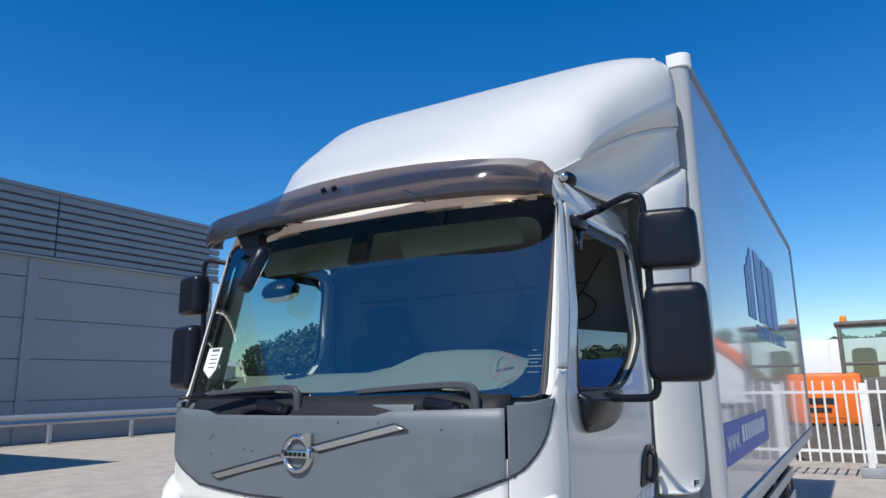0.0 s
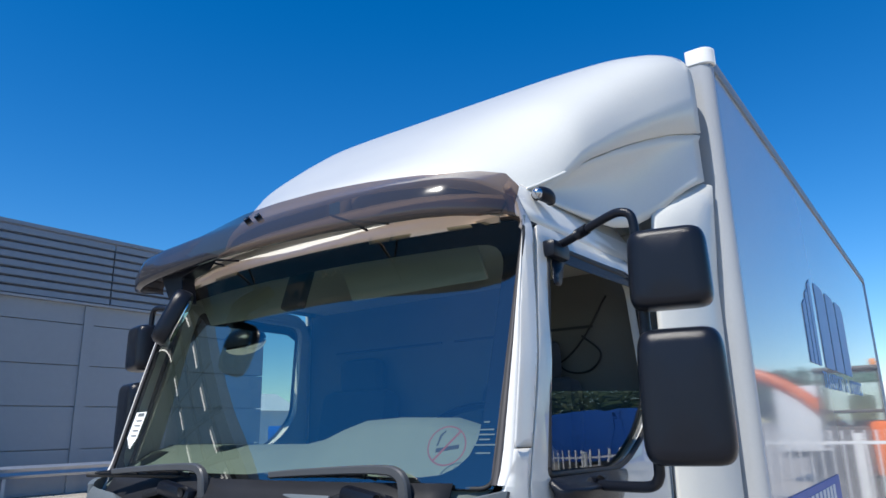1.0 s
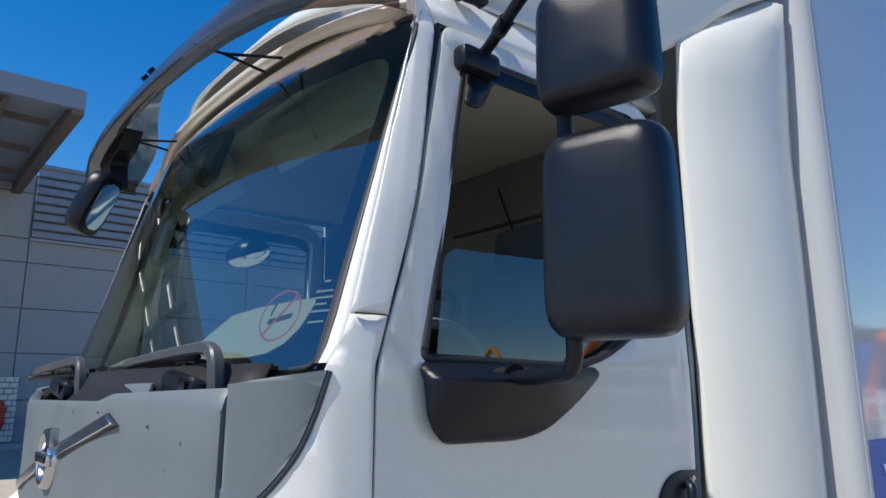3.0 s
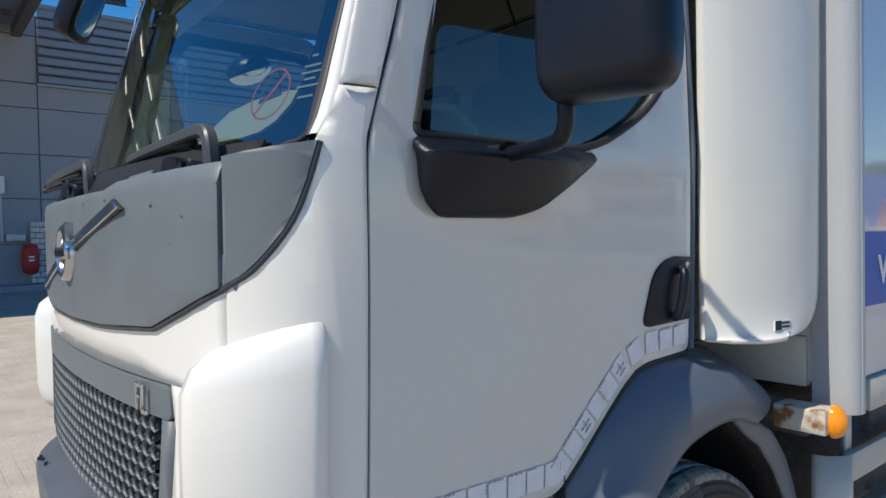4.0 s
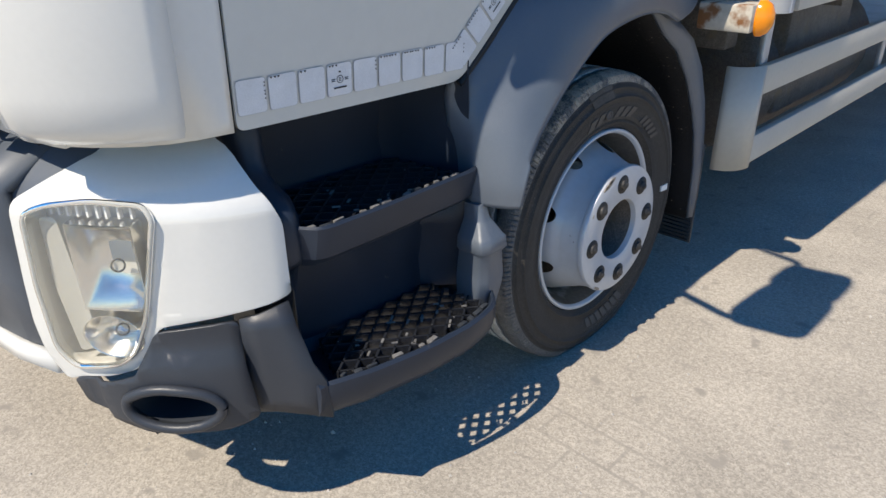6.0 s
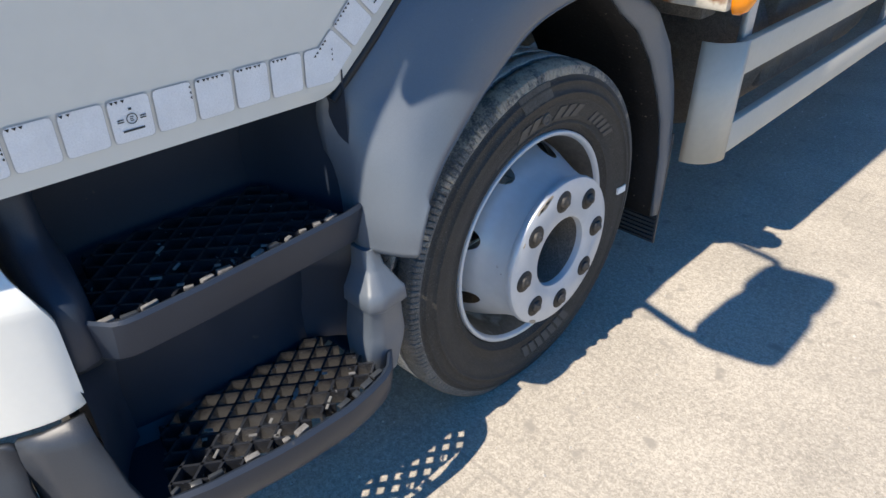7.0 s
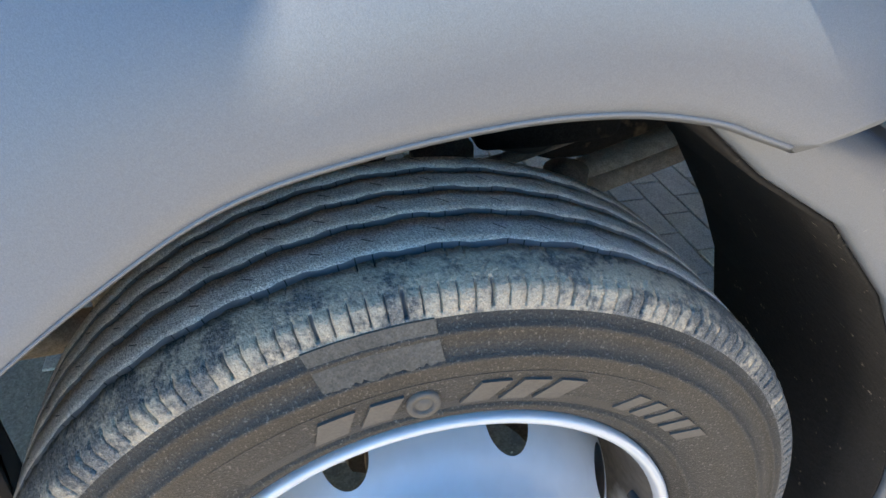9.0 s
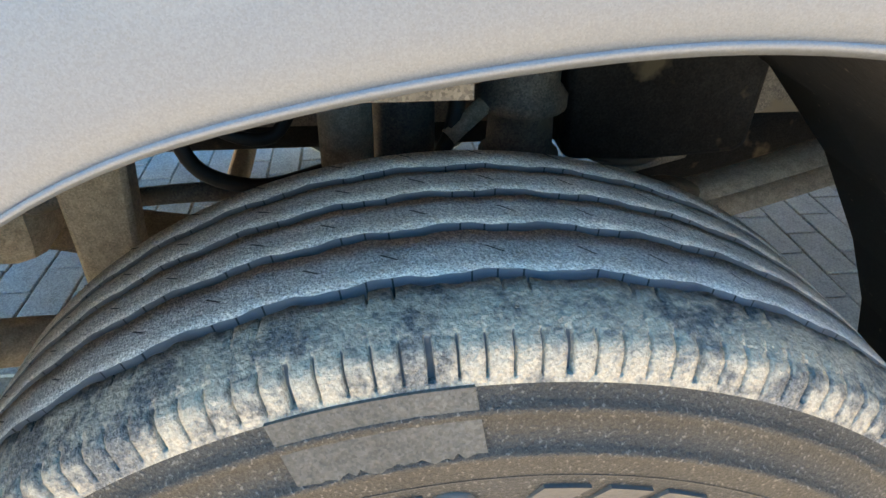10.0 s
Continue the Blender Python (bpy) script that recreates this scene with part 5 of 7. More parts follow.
def wheel(k):
    w = part("wheel", boxed((k * 0.86, WC[1], WC[2]), (0.05, 0.1, 0.1)), M_UNDER, truck, "front wheel with a worn dusty tyre")
    tyre = part("tyre", tyre_mesh(k), [M_DUSTY, M_RIB, M_GROOVE, M_SIDEWALL, M_SEAL], w, "worn dusty black tyre with wavy grooves", sharp=28)
    if k > 0:
        part("scuff", side_block(0.3515, 0.381, 91.5, 105.5, 0, 0.0022, 1.0, 30, 0.0035), M_PATCH, tyre, "pale scuffed patch on the sidewall")
        vs_, fs_ = [], []
        for g in (0.9785, 0.934, 0.894, 0.855):
            for q in range(52):
                a = math.pi * 2 * (q + random.uniform(-0.12, 0.12)) / 52 + g * 9
                for s_, t_ in ((-0.0035, 0.0045), (0.0035, -0.0045)):
                    for w_ in (-0.0009, 0.0009):
                        aa = a + (t_ + w_) / RT
                        vs_.append((g + s_, WC[1] + grow(RT - 0.0003) * math.cos(aa), max(WC[2] + grow(RT - 0.0003) * math.sin(aa), 0.0)))
                c_ = len(vs_)
                fs_.append((c_ - 4, c_ - 3, c_ - 1, c_ - 2))
        me = bpy.data.meshes.new("sipe_pattern")
        me.from_pydata(vs_, [], fs_)
        me.materials.append(M_SEAL)
        sip = new("sipe_pattern", me)
        sip.parent = tyre
        tagged(sip, kind="stuff")
        part("hatched_field", side_block(0.294, 0.334, 55, 124, 0, 0.0012, n=24), M_HATCH, tyre)
        for i, (a, wd) in enumerate(((108.5, 5.2), (101.5, 4.6), (86.2, 4.4), (80, 4.2), (74.2, 4.2))):
            part("moulded_bar", side_block(0.301, 0.326, a - wd / 2, a + wd / 2, 0, 0.0032, -2.5), M_MOULD, tyre)
        bm = bmesh.new()
        c = radians(94.2)
        cc = Vector((1.0615, WC[1] + grow(0.3135) * math.cos(c), WC[2] + grow(0.3135) * math.sin(c)))
        lathe(bm, [(0.014, 0.0), (0.0135, 0.0035), (0.0085, 0.0035), (0.008, 0.001), (0.005, 0.0035), (0.0, 0.0035)], cc, 24)
        part("moulded_ring", bm, M_MOULD, tyre)
        for i in range(5):
            part("moulded_bar", side_block(0.300, 0.322, 57.5 - i * 4.2, 60 - i * 4.2, 0, 0.0026, -1.5, 3), M_MOULD, tyre)
        for i in range(7):
            part("moulded_bar", side_block(0.301, 0.325, 262 + i * 5, 265.6 + i * 5, 0, 0.003, 1.5, 3), M_MOULD, tyre)
        part("side_label", side_block(0.318, 0.346, 0.8, 4.0, 0, 0.0045, n=3), M_PAPER, tyre, "small white paper label")
    bm = bmesh.new()
    prof = [(0.264, 1.026), (0.2665, 1.032), (0.2668, 1.042), (0.262, 1.046), (0.256, 1.042), (0.2525, 1.034)]
    lathe(bm, [(r, k * a) for r, a in prof], WC, 96)
    rim = part("rim", bm, M_RIM, w, "silver steel rim", sharp=40)
    bm = bmesh.new()
    prof = [(0.262, 1.022), (0.246, 1.010), (0.236, 0.98), (0.236, 0.80)]
    prof2 = [(0.2527, 1.0345), (0.247, 1.014), (0.240, 0.975), (0.237, 0.93), (0.228, 0.925)]
    lathe(bm, [(r, k * a) for r, a in prof2], WC, 96)
    part("rim_well", bm, M_WELL, rim, "dirty brown rim well")
    bm = bmesh.new()
    va = radians(8)
    tube(bm, [(k * 1.0, WC[1] + 0.243 * math.cos(va), WC[2] + 0.243 * math.sin(va)), (k * 1.045, WC[1] + 0.250 * math.cos(va), WC[2] + 0.250 * math.sin(va))], 0.007, 10)
    part("valve_stem", bm, M_NUT, rim)
    bm = bmesh.new()
    # dish: each hand hole is an oval gap in the slope
    seg = 400
    prof = [(0.2260, 0.928), (0.2275, 0.952)] + [(interp(0.955 + q * 0.003, [(0.952, 0.228), (0.967, 0.2245), (0.98, 0.22), (0.992, 0.215), (1.016, 0.204), (1.04, 0.1935), (1.05, 0.1895)]), 0.955 + q * 0.003) for q in range(32)] + [(0.1890, 1.052), (0.1850, 1.065), (0.1815, 1.079), (0.1790, 1.092), (0.178, 1.098), (0.182, 1.101), (0.183, 1.108), (0.180, 1.115), (0.172, 1.118), (0.095, 1.118), (0.087, 1.114), (0.084, 1.10)]
    lathe(bm, [(r, k * a) for r, a in prof], WC, seg)
    cutf = []
    for f in bm.faces:
        c = f.calc_center_median()
        a = (math.degrees(math.atan2(c.z - WC[2], c.y - WC[1])) - 24 + 22.5) % 45 - 22.5
        if (a / 6.6) ** 2 + ((abs(c.x) - 0.998) / 0.031) ** 2 < 1:
            cutf.append(f)
    bmesh.ops.delete(bm, geom=cutf, context="FACES")
    # round the edges of the hand holes
    slope = [(x_, r_) for r_, x_ in prof]
    for v in bm.verts:
        if v.is_boundary and 0.95 < abs(v.co.x) < 1.05:
            full_ = math.degrees(math.atan2(v.co.z - WC[2], v.co.y - WC[1]))
            a = (full_ - 24 + 22.5) % 45 - 22.5
            u, w_ = a / 6.6, (abs(v.co.x) - 0.998) / 0.031
            ln = math.hypot(u, w_)
            if 0.5 < ln < 1.7:
                x_ = 0.998 + w_ / ln * 0.031
                a_ = radians(full_ - a + u / ln * 6.6)
                r_ = interp(x_, slope[:36])
                v.co = (k * x_, WC[1] + r_ * math.cos(a_), WC[2] + r_ * math.sin(a_))
    dish = part("wheel_dish", bm, M_RIM, w, "scratched silver wheel dish with hand holes", sharp=40)
    if k > 0:
        for a, r, s in ((118, 0.173, 0.012), (113, 0.176, 0.010), (123, 0.175, 0.008), (238, 0.176, 0.009), (150, 0.168, 0.004)):
            bm = bmesh.new()
            pts = [(s * (1 + 0.35 * noise.noise((q * 1.7, a, 0))) * math.cos(q * 0.7) * 1.5, s * 0.55 * (1 + 0.5 * noise.noise((q * 2.3, a, 5))) * math.sin(q * 0.7)) for q in range(9)]
            prism(bm, pts, "x", 1.1172, 1.1186)
            bmesh.ops.transform(bm, matrix=Matrix.Translation((0, WC[1] + r * math.cos(radians(a)), WC[2] + r * math.sin(radians(a)))) @ Matrix.Rotation(radians(a + 90), 4, "X"), verts=bm.verts)
            part("paint_chip", bm, M_DUST, dish)
    bm = bmesh.new()
    lathe(bm, [(0.084, k * 1.10), (0.080, k * 1.03), (0.078, k * 0.97), (0.06, k * 0.965), (0.055, k * 1.0), (0.0, k * 1.005)], WC, 40)
    part("hub", bm, M_UNDER, w)
    bm = bmesh.new()
    lathe(bm, [(0.225, k * 0.93), (0.15, k * 0.93)], WC, 40)
    part("brake_drum", bm, M_UNDER, w)
    for i in range(8):
        a = radians(i * 45 + 95)
        c = Vector((k * 1.118, WC[1] + 0.1375 * math.cos(a), WC[2] + 0.1375 * math.sin(a)))
        bm = bmesh.new()
        lathe(bm, [(0.0260, 0.0 * k), (0.0250, 0.0018 * k), (0.0, 0.0018 * k)], c, 24)
        nut = part("wheel_nut", bm, M_SEAL, w)
        bm = bmesh.new()
        lathe(bm, [(0.0155, 0.0), (0.0155, 0.007 * k), (0.013, 0.009 * k), (0.009, 0.009 * k), (0.008, 0.013 * k), (0.0, 0.014 * k)], c, 6)
        part("stud", bm, M_NUT, nut)
    return w


wheel(1)
wheel(-1)
part("front_axle", boxed((0, WC[1], 0.36), (1.7, 0.10, 0.12), 0.02), M_DUST, truck)
for k in (1, -1):
    for y in (5.75,):
        bm = bmesh.new()
        lathe(bm, [(0.25, k * 1.10), (0.30, k * 1.16), (0.38, k * 1.15), (0.42, k * 1.12), (0.42, k * 0.70), (0.30, k * 0.66), (0.05, k * 0.9), (0.05, k * 0.95), (0.25, k * 1.0)], (0, y + 0.6, 0.42), 48)
        part("rear_wheel", bm, M_TYRE, truck)


# ---------------------------------------------------------------- under the cab, seen over the tyre
bm = bmesh.new()
tube(bm, [(0.60, 1.258, 0.28), (0.60, 1.262, 0.99)], 0.024, 16)
shock = part("shock_absorber", bm, M_DUST, truck, "dusty tubular shock absorber")
bm = bmesh.new()
tube(bm, [(0.60, 1.262, 0.66), (0.60, 1.262, 0.99)], 0.029, 16)
part("dust_sleeve", bm, M_DUST, shock)
bm = bmesh.new()
tube(bm, [(0.56, 1.325, 0.50), (0.56, 1.325, 0.95)], 0.036, 16)
part("bump_stop", bm, M_UNDER, truck)
bm = bmesh.new()
prism(bm, [(0.965, 0.36), (1.02, 0.36), (1.03, 0.60), (1.045, 0.80), (1.05, 0.95), (0.94, 0.95), (0.955, 0.80), (0.962, 0.60)], "x", 0.585, 0.625)
part("link_arm", bm, M_DUST, truck, "dusty cast steel link", bevel=0.006)
for i, zz in enumerate((0.46, 0.50)):
    bm = bmesh.new()
    tube(bm, [(0.43, 0.55, zz + 0.14), (0.43, 0.95, zz + 0.02), (0.43, 1.32, zz - 0.02), (0.43, 1.7, zz + 0.02), (0.43, 2.1, zz + 0.14)], 0.014, 6, n=4)
    bmesh.ops.scale(bm, vec=(2.6, 1, 1), space=Matrix.Translation((-0.43, 0, 0)), verts=bm.verts)
    part("spring_leaf", bm, M_DUST, truck)
bm = bmesh.new()
lathe(bm, [(0.0, 0.60), (0.026, 0.60), (0.030, 0.63), (0.030, 0.66), (0.046, 0.665), (0.046, 0.680), (0.038, 0.685), (0.036, 0.73), (0.050, 0.735), (0.050, 0.75), (0.040, 0.76), (0.040, 0.80), (0.0, 0.81)], (0.58, 1.455, 0), 20, "z")
valve = part("air_valve", bm, M_UNDER, truck, "dusty round air valve")
for dz, r_ in ((0.672, 0.012), (0.742, 0.010)):
    bm = bmesh.new()
    tube(bm, [(0.60, 1.41, dz), (0.615, 1.37, dz - 0.03)], r_, 8)
    part("fitting", bm, M_DUST, valve)
random.seed(11)
HOSES = (
    ([(0.62, 1.365, 0.64), (0.63, 1.345, 0.665), (0.61, 1.375, 0.72), (0.58, 1.39, 0.80)], 0.009),
    ([(0.60, 1.08, 0.73), (0.62, 1.11, 0.685), (0.62, 1.17, 0.665), (0.60, 1.24, 0.672)], 0.0085),
    ([(0.56, 1.10, 0.78), (0.58, 1.12, 0.72), (0.57, 1.18, 0.70), (0.54, 1.22, 0.76)], 0.008),
    ([(0.55, 1.00, 0.62), (0.57, 1.10, 0.635), (0.56, 1.20, 0.625), (0.5, 1.30, 0.64)], 0.012),
    ([(0.48, 1.35, 0.60), (0.5, 1.45, 0.585), (0.5, 1.56, 0.60), (0.45, 1.72, 0.61)], 0.012),
    ([(0.52, 1.50, 0.70), (0.55, 1.56, 0.655), (0.55, 1.64, 0.66), (0.48, 1.72, 0.74)], 0.009),
    ([(0.60, 0.86, 0.70), (0.62, 0.92, 0.655), (0.60, 0.96, 0.66), (0.56, 1.0, 0.74)], 0.010))
for p, r_ in HOSES:
    bm = bmesh.new()
    tube(bm, p, r_, 8, n=6)
    part("air_hose", bm, M_UNDER if r_ > 0.0095 else M_SEAL, truck)
part("axle_stub", boxed((0.66, WC[1], 0.38), (0.30, 0.16, 0.20), 0.03), M_DUST, truck)
bm = bmesh.new()
tube(bm, [(0.72, 1.05, 0.42), (-0.7, 1.02, 0.42)], 0.022, 10)
part("track_rod", bm, M_DUST, truck)
bm = bmesh.new()
tube(bm, [(0.66, 0.72, 0.50), (0.60, 0.98, 0.46), (0.58, 1.05, 0.45)], 0.03, 10)
part("drag_link", bm, M_DUST, truck)
M_ENGINE = mat("grimy_engine_casting", (0.010, 0.010, 0.011), 0.7, spec=0.12, vary=0.4, scale=9, bump=0.6, bscale=60, spots=((0.09, 0.075, 0.055), 14, 0.60), grain=(500, 0.4))
part("engine_sump", boxed((0.0, 1.35, 0.74), (0.60, 0.9, 0.40), 0.06), M_ENGINE, truck)
part("clutch_housing", boxed((0.0, 1.98, 0.66), (0.60, 0.56, 0.40), 0.06), M_ENGINE, truck)
part("gearbox", boxed((0.0, 2.6, 0.78), (0.45, 0.9, 0.34), 0.08), M_ENGINE, truck)
steer = part("steering_box", boxed((0.57, 0.86, 0.68), (0.14, 0.15, 0.20), 0.03), M_DUST, truck)
bm = bmesh.new()
tube(bm, [(0.62, 0.86, 0.66), (0.68, 0.88, 0.655)], 0.03, 14)
part("output_shaft", bm, M_UNDER, steer)
bm = bmesh.new()
prism(bm, rounded([(1.50, 0.672), (1.60, 0.668), (1.72, 0.675), (1.73, 0.90), (1.50, 0.90)], 0.02), "x", 0.42, 0.60)
part("air_dryer", bm, M_ENGINE, truck, bevel=0.008)
bm = bmesh.new()
lathe(bm, [(0.0, 0.555), (0.03, 0.555), (0.036, 0.57), (0.036, 0.60), (0.0, 0.61)], (0.54, 1.67, 0), 16, "z")
part("drain_valve", bm, M_UNDER, truck)

# ---------------------------------------------------------------- wheel arch
M_LINERP = mat("spattered_liner", (0.010, 0.010, 0.011), 0.75, spec=0.2, vary=0.3, scale=9, bump=0.5, bscale=120, spots=((0.16, 0.14, 0.115), 90, 0.67), grain=(900, 0.4))
OUTER = [(0.856, 0.58, 0.96), (0.856, 0.68, 0.948), (0.845, 0.76, 0.941), (0.838, 0.82, 0.939), (0.845, 0.86, 0.948), (0.92, 0.96, 0.95), (1.0, 1.035, 0.954), (1.075, 1.1, 0.957), (1.15, 1.14, 0.959), (1.26, 1.155, 0.962), (1.4, 1.15, 0.964), (1.53, 1.115, 0.969), (1.66, 1.05, 0.974), (1.755, 0.965, 0.974)]
RIDGE = [(0.847, 0.585, 1.022), (0.848, 0.65, 1.022), (0.868, 0.745, 1.022), (0.90, 0.812, 1.022), (0.935, 0.857, 1.023), (1.0, 0.935, 1.035), (1.075, 1.0, 1.05), (1.165, 1.045, 1.06), (1.28, 1.075, 1.065), (1.40, 1.085, 1.07), (1.52, 1.055, 1.075), (1.60, 1.02, 1.077), (1.655, 0.985, 1.078), (1.69, 0.958, 1.078)]
INNER = [(0.893, 0.585, 1.112), (0.903, 0.635, 1.116), (0.928, 0.688, 1.113), (0.963, 0.732, 1.108), (1.003, 0.768, 1.104), (1.06, 0.815, 1.10), (1.13, 0.868, 1.10), (1.20, 0.911, 1.10), (1.27, 0.932, 1.10), (1.36, 0.945, 1.10), (1.43, 0.945, 1.10), (1.487, 0.935, 1.10), (1.52, 0.923, 1.10), (1.55, 0.911, 1.10)]
for k in (1, -1):
    lo, lr, li = (smooth_line(p, 6) for p in (OUTER, RIDGE, INNER))
    rows = []
    for o, r, i in zip(lo, lr, li):
        ctrl = smooth_line([o, o * 0.5 + r * 0.5 + Vector((0, 0, interp(r.x, [(0.86, 0.004), (0.93, 0.003), (1.06, 0.010)]))), r, r * 0.5 + i * 0.5 + Vector((0, 0, 0.013)), i], 4)
        back = [(i.x + 0.002, i.y + 0.004, i.z + 0.002), (i.x + 0.005, i.y + 0.008, i.z - 0.006), (i.x + 0.01, i.y + 0.015, i.z - 0.12)]
        rows.append([(k * q[2], q[0], q[1]) for q in [tuple(c) for c in ctrl] + back])
    bm = bmesh.new()
    grid(bm, rows, flip=k > 0)
    arch = part("wheel_arch", bm, M_ARCH, truck, "scuffed grey plastic wheel arch", solid=0.004, sharp=60)
    # rear half of the arch: liner, outer flange and mud flap
    rows = []
    for y, z, w in ((1.46, 0.950, 0.03), (1.50, 0.930, 0.05), (1.575, 0.868, 0.085), (1.66, 0.815, 0.09), (1.745, 0.725, 0.085), (1.815, 0.617, 0.07), (1.858, 0.53, 0.055), (1.888, 0.416, 0.045), (1.900, 0.29, 0.03), (1.905, 0.22, 0.012)):
        rows.append([(k * x, y + dy, z + dz) for x, dy, dz in ((1.052, -0.001, 0.0), (1.061, 0.0, 0.001), (1.066, 0.006, 0.004), (1.069, 0.012 + w * 0.35, 0.016 * w / 0.1), (1.067, 0.012 + w * 0.7, 0.03 * w / 0.1), (1.045, 0.015 + w * 0.85, 0.04 * w / 0.1))])
    bm = bmesh.new()
    grid(bm, rows, flip=k > 0)
    part("arch_flange", bm, M_ARCH, arch, solid=0.005)
    bm = bmesh.new()
    grid(bm, [[(k * x, y, z) for x in (0.70, 0.80, 0.90, 0.98, 1.053)] for y, z in ((1.46, 0.95), (1.50, 0.93), (1.575, 0.868), (1.66, 0.815), (1.745, 0.725), (1.815, 0.617), (1.858, 0.53), (1.888, 0.416), (1.900, 0.29), (1.905, 0.22))])
    part("arch_liner", bm, M_LINERP, arch, "black arch liner spattered with dried dirt", solid=0.005)
    flap = part("mud_flap", boxed((k * 0.92, 1.930, 0.30), (0.30, 0.010, 0.36), 0.003), M_STEP, arch, "ribbed black mud flap")
    for i in range(14):
        part("flap_rib", boxed((k * 0.92, 1.923, 0.13 + i * 0.014), (0.29, 0.008, 0.005)), M_STEP, flap)

# ---------------------------------------------------------------- entry steps
M_WORN = mat("worn_plastic_edge", (0.16, 0.155, 0.15), 0.7, vary=0.5, scale=60, bump=0.6, bscale=200)
M_TREAD = mat("worn_black_grid", (0.018, 0.020, 0.025), 0.27, spec=0.9, vary=0.3, scale=9, bump=0.3, bscale=260, spots=((0.22, 0.21, 0.20), 75, 0.68))
STEP = [(0.93, 0.862), (0.84, 0.855), (0.80, 0.82), (0.785, 0.72), (0.795, 0.655), (0.82, 0.635), (1.030, 0.635), (1.036, 0.674), (1.043, 0.677), (1.048, 0.672), (1.046, 0.655), (1.034, 0.608), (1.005, 0.585), (0.945, 0.572), (0.915, 0.54), (0.905, 0.44), (0.912, 0.36), (0.935, 0.338), (1.108, 0.338), (1.114, 0.380), (1.121, 0.384), (1.129, 0.379), (1.130, 0.362), (1.122, 0.322), (1.112, 0.304)]


def step_shift(y, z):
    """The step edges bow outward in plan and run in again at the ends."""
    if z > 0.56:
        return interp(y, [(0.33, -0.09), (0.375, -0.06), (0.395, -0.03), (0.41, -0.01), (0.43, 0.0), (0.55, 0.0), (0.83, -0.012), (0.845, -0.022), (0.87, -0.03)])
    return interp(y, [(0.33, -0.065), (0.37, -0.038), (0.45, -0.012), (0.58, 0.012), (0.72, 0.018), (0.80, 0.0), (0.83, -0.02), (0.85, -0.06), (0.87, -0.075)])


for k in (1, -1):
    ys = [0.362, 0.366, 0.375, 0.395, 0.41, 0.425, 0.445, 0.46, 0.50, 0.55, 0.60, 0.65, 0.70, 0.75, 0.79, 0.815, 0.835, 0.872]
    rows = [[(k * (x + step_shift(y, z) * min(1, max(0, (x - 0.80) / 0.15))), y, z) for x, z in STEP] for y in ys]
    bm = bmesh.new()
    grid(bm, rows, flip=k < 0)
    # the lower tread is open between its bars
    bmesh.ops.delete(bm, geom=[f for f in bm.faces if all(abs(v.co.z - 0.338) < 0.001 and 0.49 < v.co.y < 0.82 for v in f.verts)], context="FACES")
    steps = part("step_well", bm, M_STEPWELL, truck, "dark grey plastic entry steps with anti-slip grids", solid=0.006, sharp=24)
    for y0, y1 in ((0.348, 0.364), (0.868, 0.88)):
        bm = bmesh.new()
        y = 0.364 if y0 < 0.5 else 0.868
        prism(bm, [(k * (x + step_shift(y, z) * min(1, max(0, (x - 0.80) / 0.15)) + (0.0 if y0 < 0.5 else -0.03)), z) for x, z in STEP] + [(k * 0.78, 0.30), (k * 0.78, 0.862)], "y", y0, y1)
        part("well_end", bm, M_STEPWELL, steps)
    for z, xi, xo, y0, y1, sh in ((0.668, 0.815, 1.032, 0.385, 0.815, 0.0), (0.374, 0.925, 1.110, 0.385, 0.815, 0.0)):
        bm = bmesh.new()
        def clip(a, b):
            """Keeps the part of a segment that lies on the tread."""
            pts = []
            for t in [i / 60 for i in range(61)]:
                x, y = lerp(a[0], b[0], t), lerp(a[1], b[1], t)
                u = (x - xi) / (xo - xi)
                if 0 <= u <= 1 and y0 + 0.07 * (1 - u) <= y <= y1 - 0.03 * (1 - u) and x <= xo + step_shift(y, z) - 0.004:
                    pts.append((x, y))
            return (pts[0], pts[-1]) if len(pts) > 2 else None
        for sgn in (1, -1):
            for i in range(-6, 20):
                yb = y0 + i * 0.053
                seg_ = clip((xi, yb), (xo + 0.03, yb + sgn * 0.30))
                if not seg_:
                    continue
                (xa, ya), (xb, yb2) = seg_
                ln = math.hypot(xb - xa, yb2 - ya)
                if ln < 0.02:
                    continue
                box(bm, (k * (xa + xb) / 2, (ya + yb2) / 2, z - 0.014), (ln, 0.0045, 0.028), 0, Matrix.Rotation(math.atan2(yb2 - ya, k * (xb - xa)), 4, "Z"))
        part("tread_grid", bm, M_TREAD, steps, "black diamond anti-slip grid")
        n = 14
        for i in range(n):
            y = lerp(y0 + 0.01, y1 - 0.01, (i + 0.5) / n)
            if random.random() < (0.30 if z > 0.5 and y < 0.55 else 0.08):
                continue
            part("tread_tooth", boxed((k * (xo - 0.008 + step_shift(y, z)), y, z + 0.0), (random.uniform(0.006, 0.013), random.uniform(0.012, 0.026), random.uniform(0.006, 0.010)), 0.002, Matrix.Rotation(random.uniform(-0.35, 0.35), 4, "Z") @ Matrix.Rotation(random.uniform(-0.25, 0.25), 4, "Y")), M_WORN if random.random() < (0.55 if y > 0.5 else 0.2) else M_STEP, steps)
        for i in range(20 if z < 0.5 else 6):
            x, y = random.uniform(xi + 0.05, xo), random.uniform(y0 + 0.08, y1 - 0.04)
            part("scrape", boxed((k * x, y, z + 0.001), (random.uniform(0.008, 0.022), 0.0045, 0.002), m=Matrix.Rotation(k * random.choice((0.96, -0.96)), 4, "Z")), M_WORN, steps)
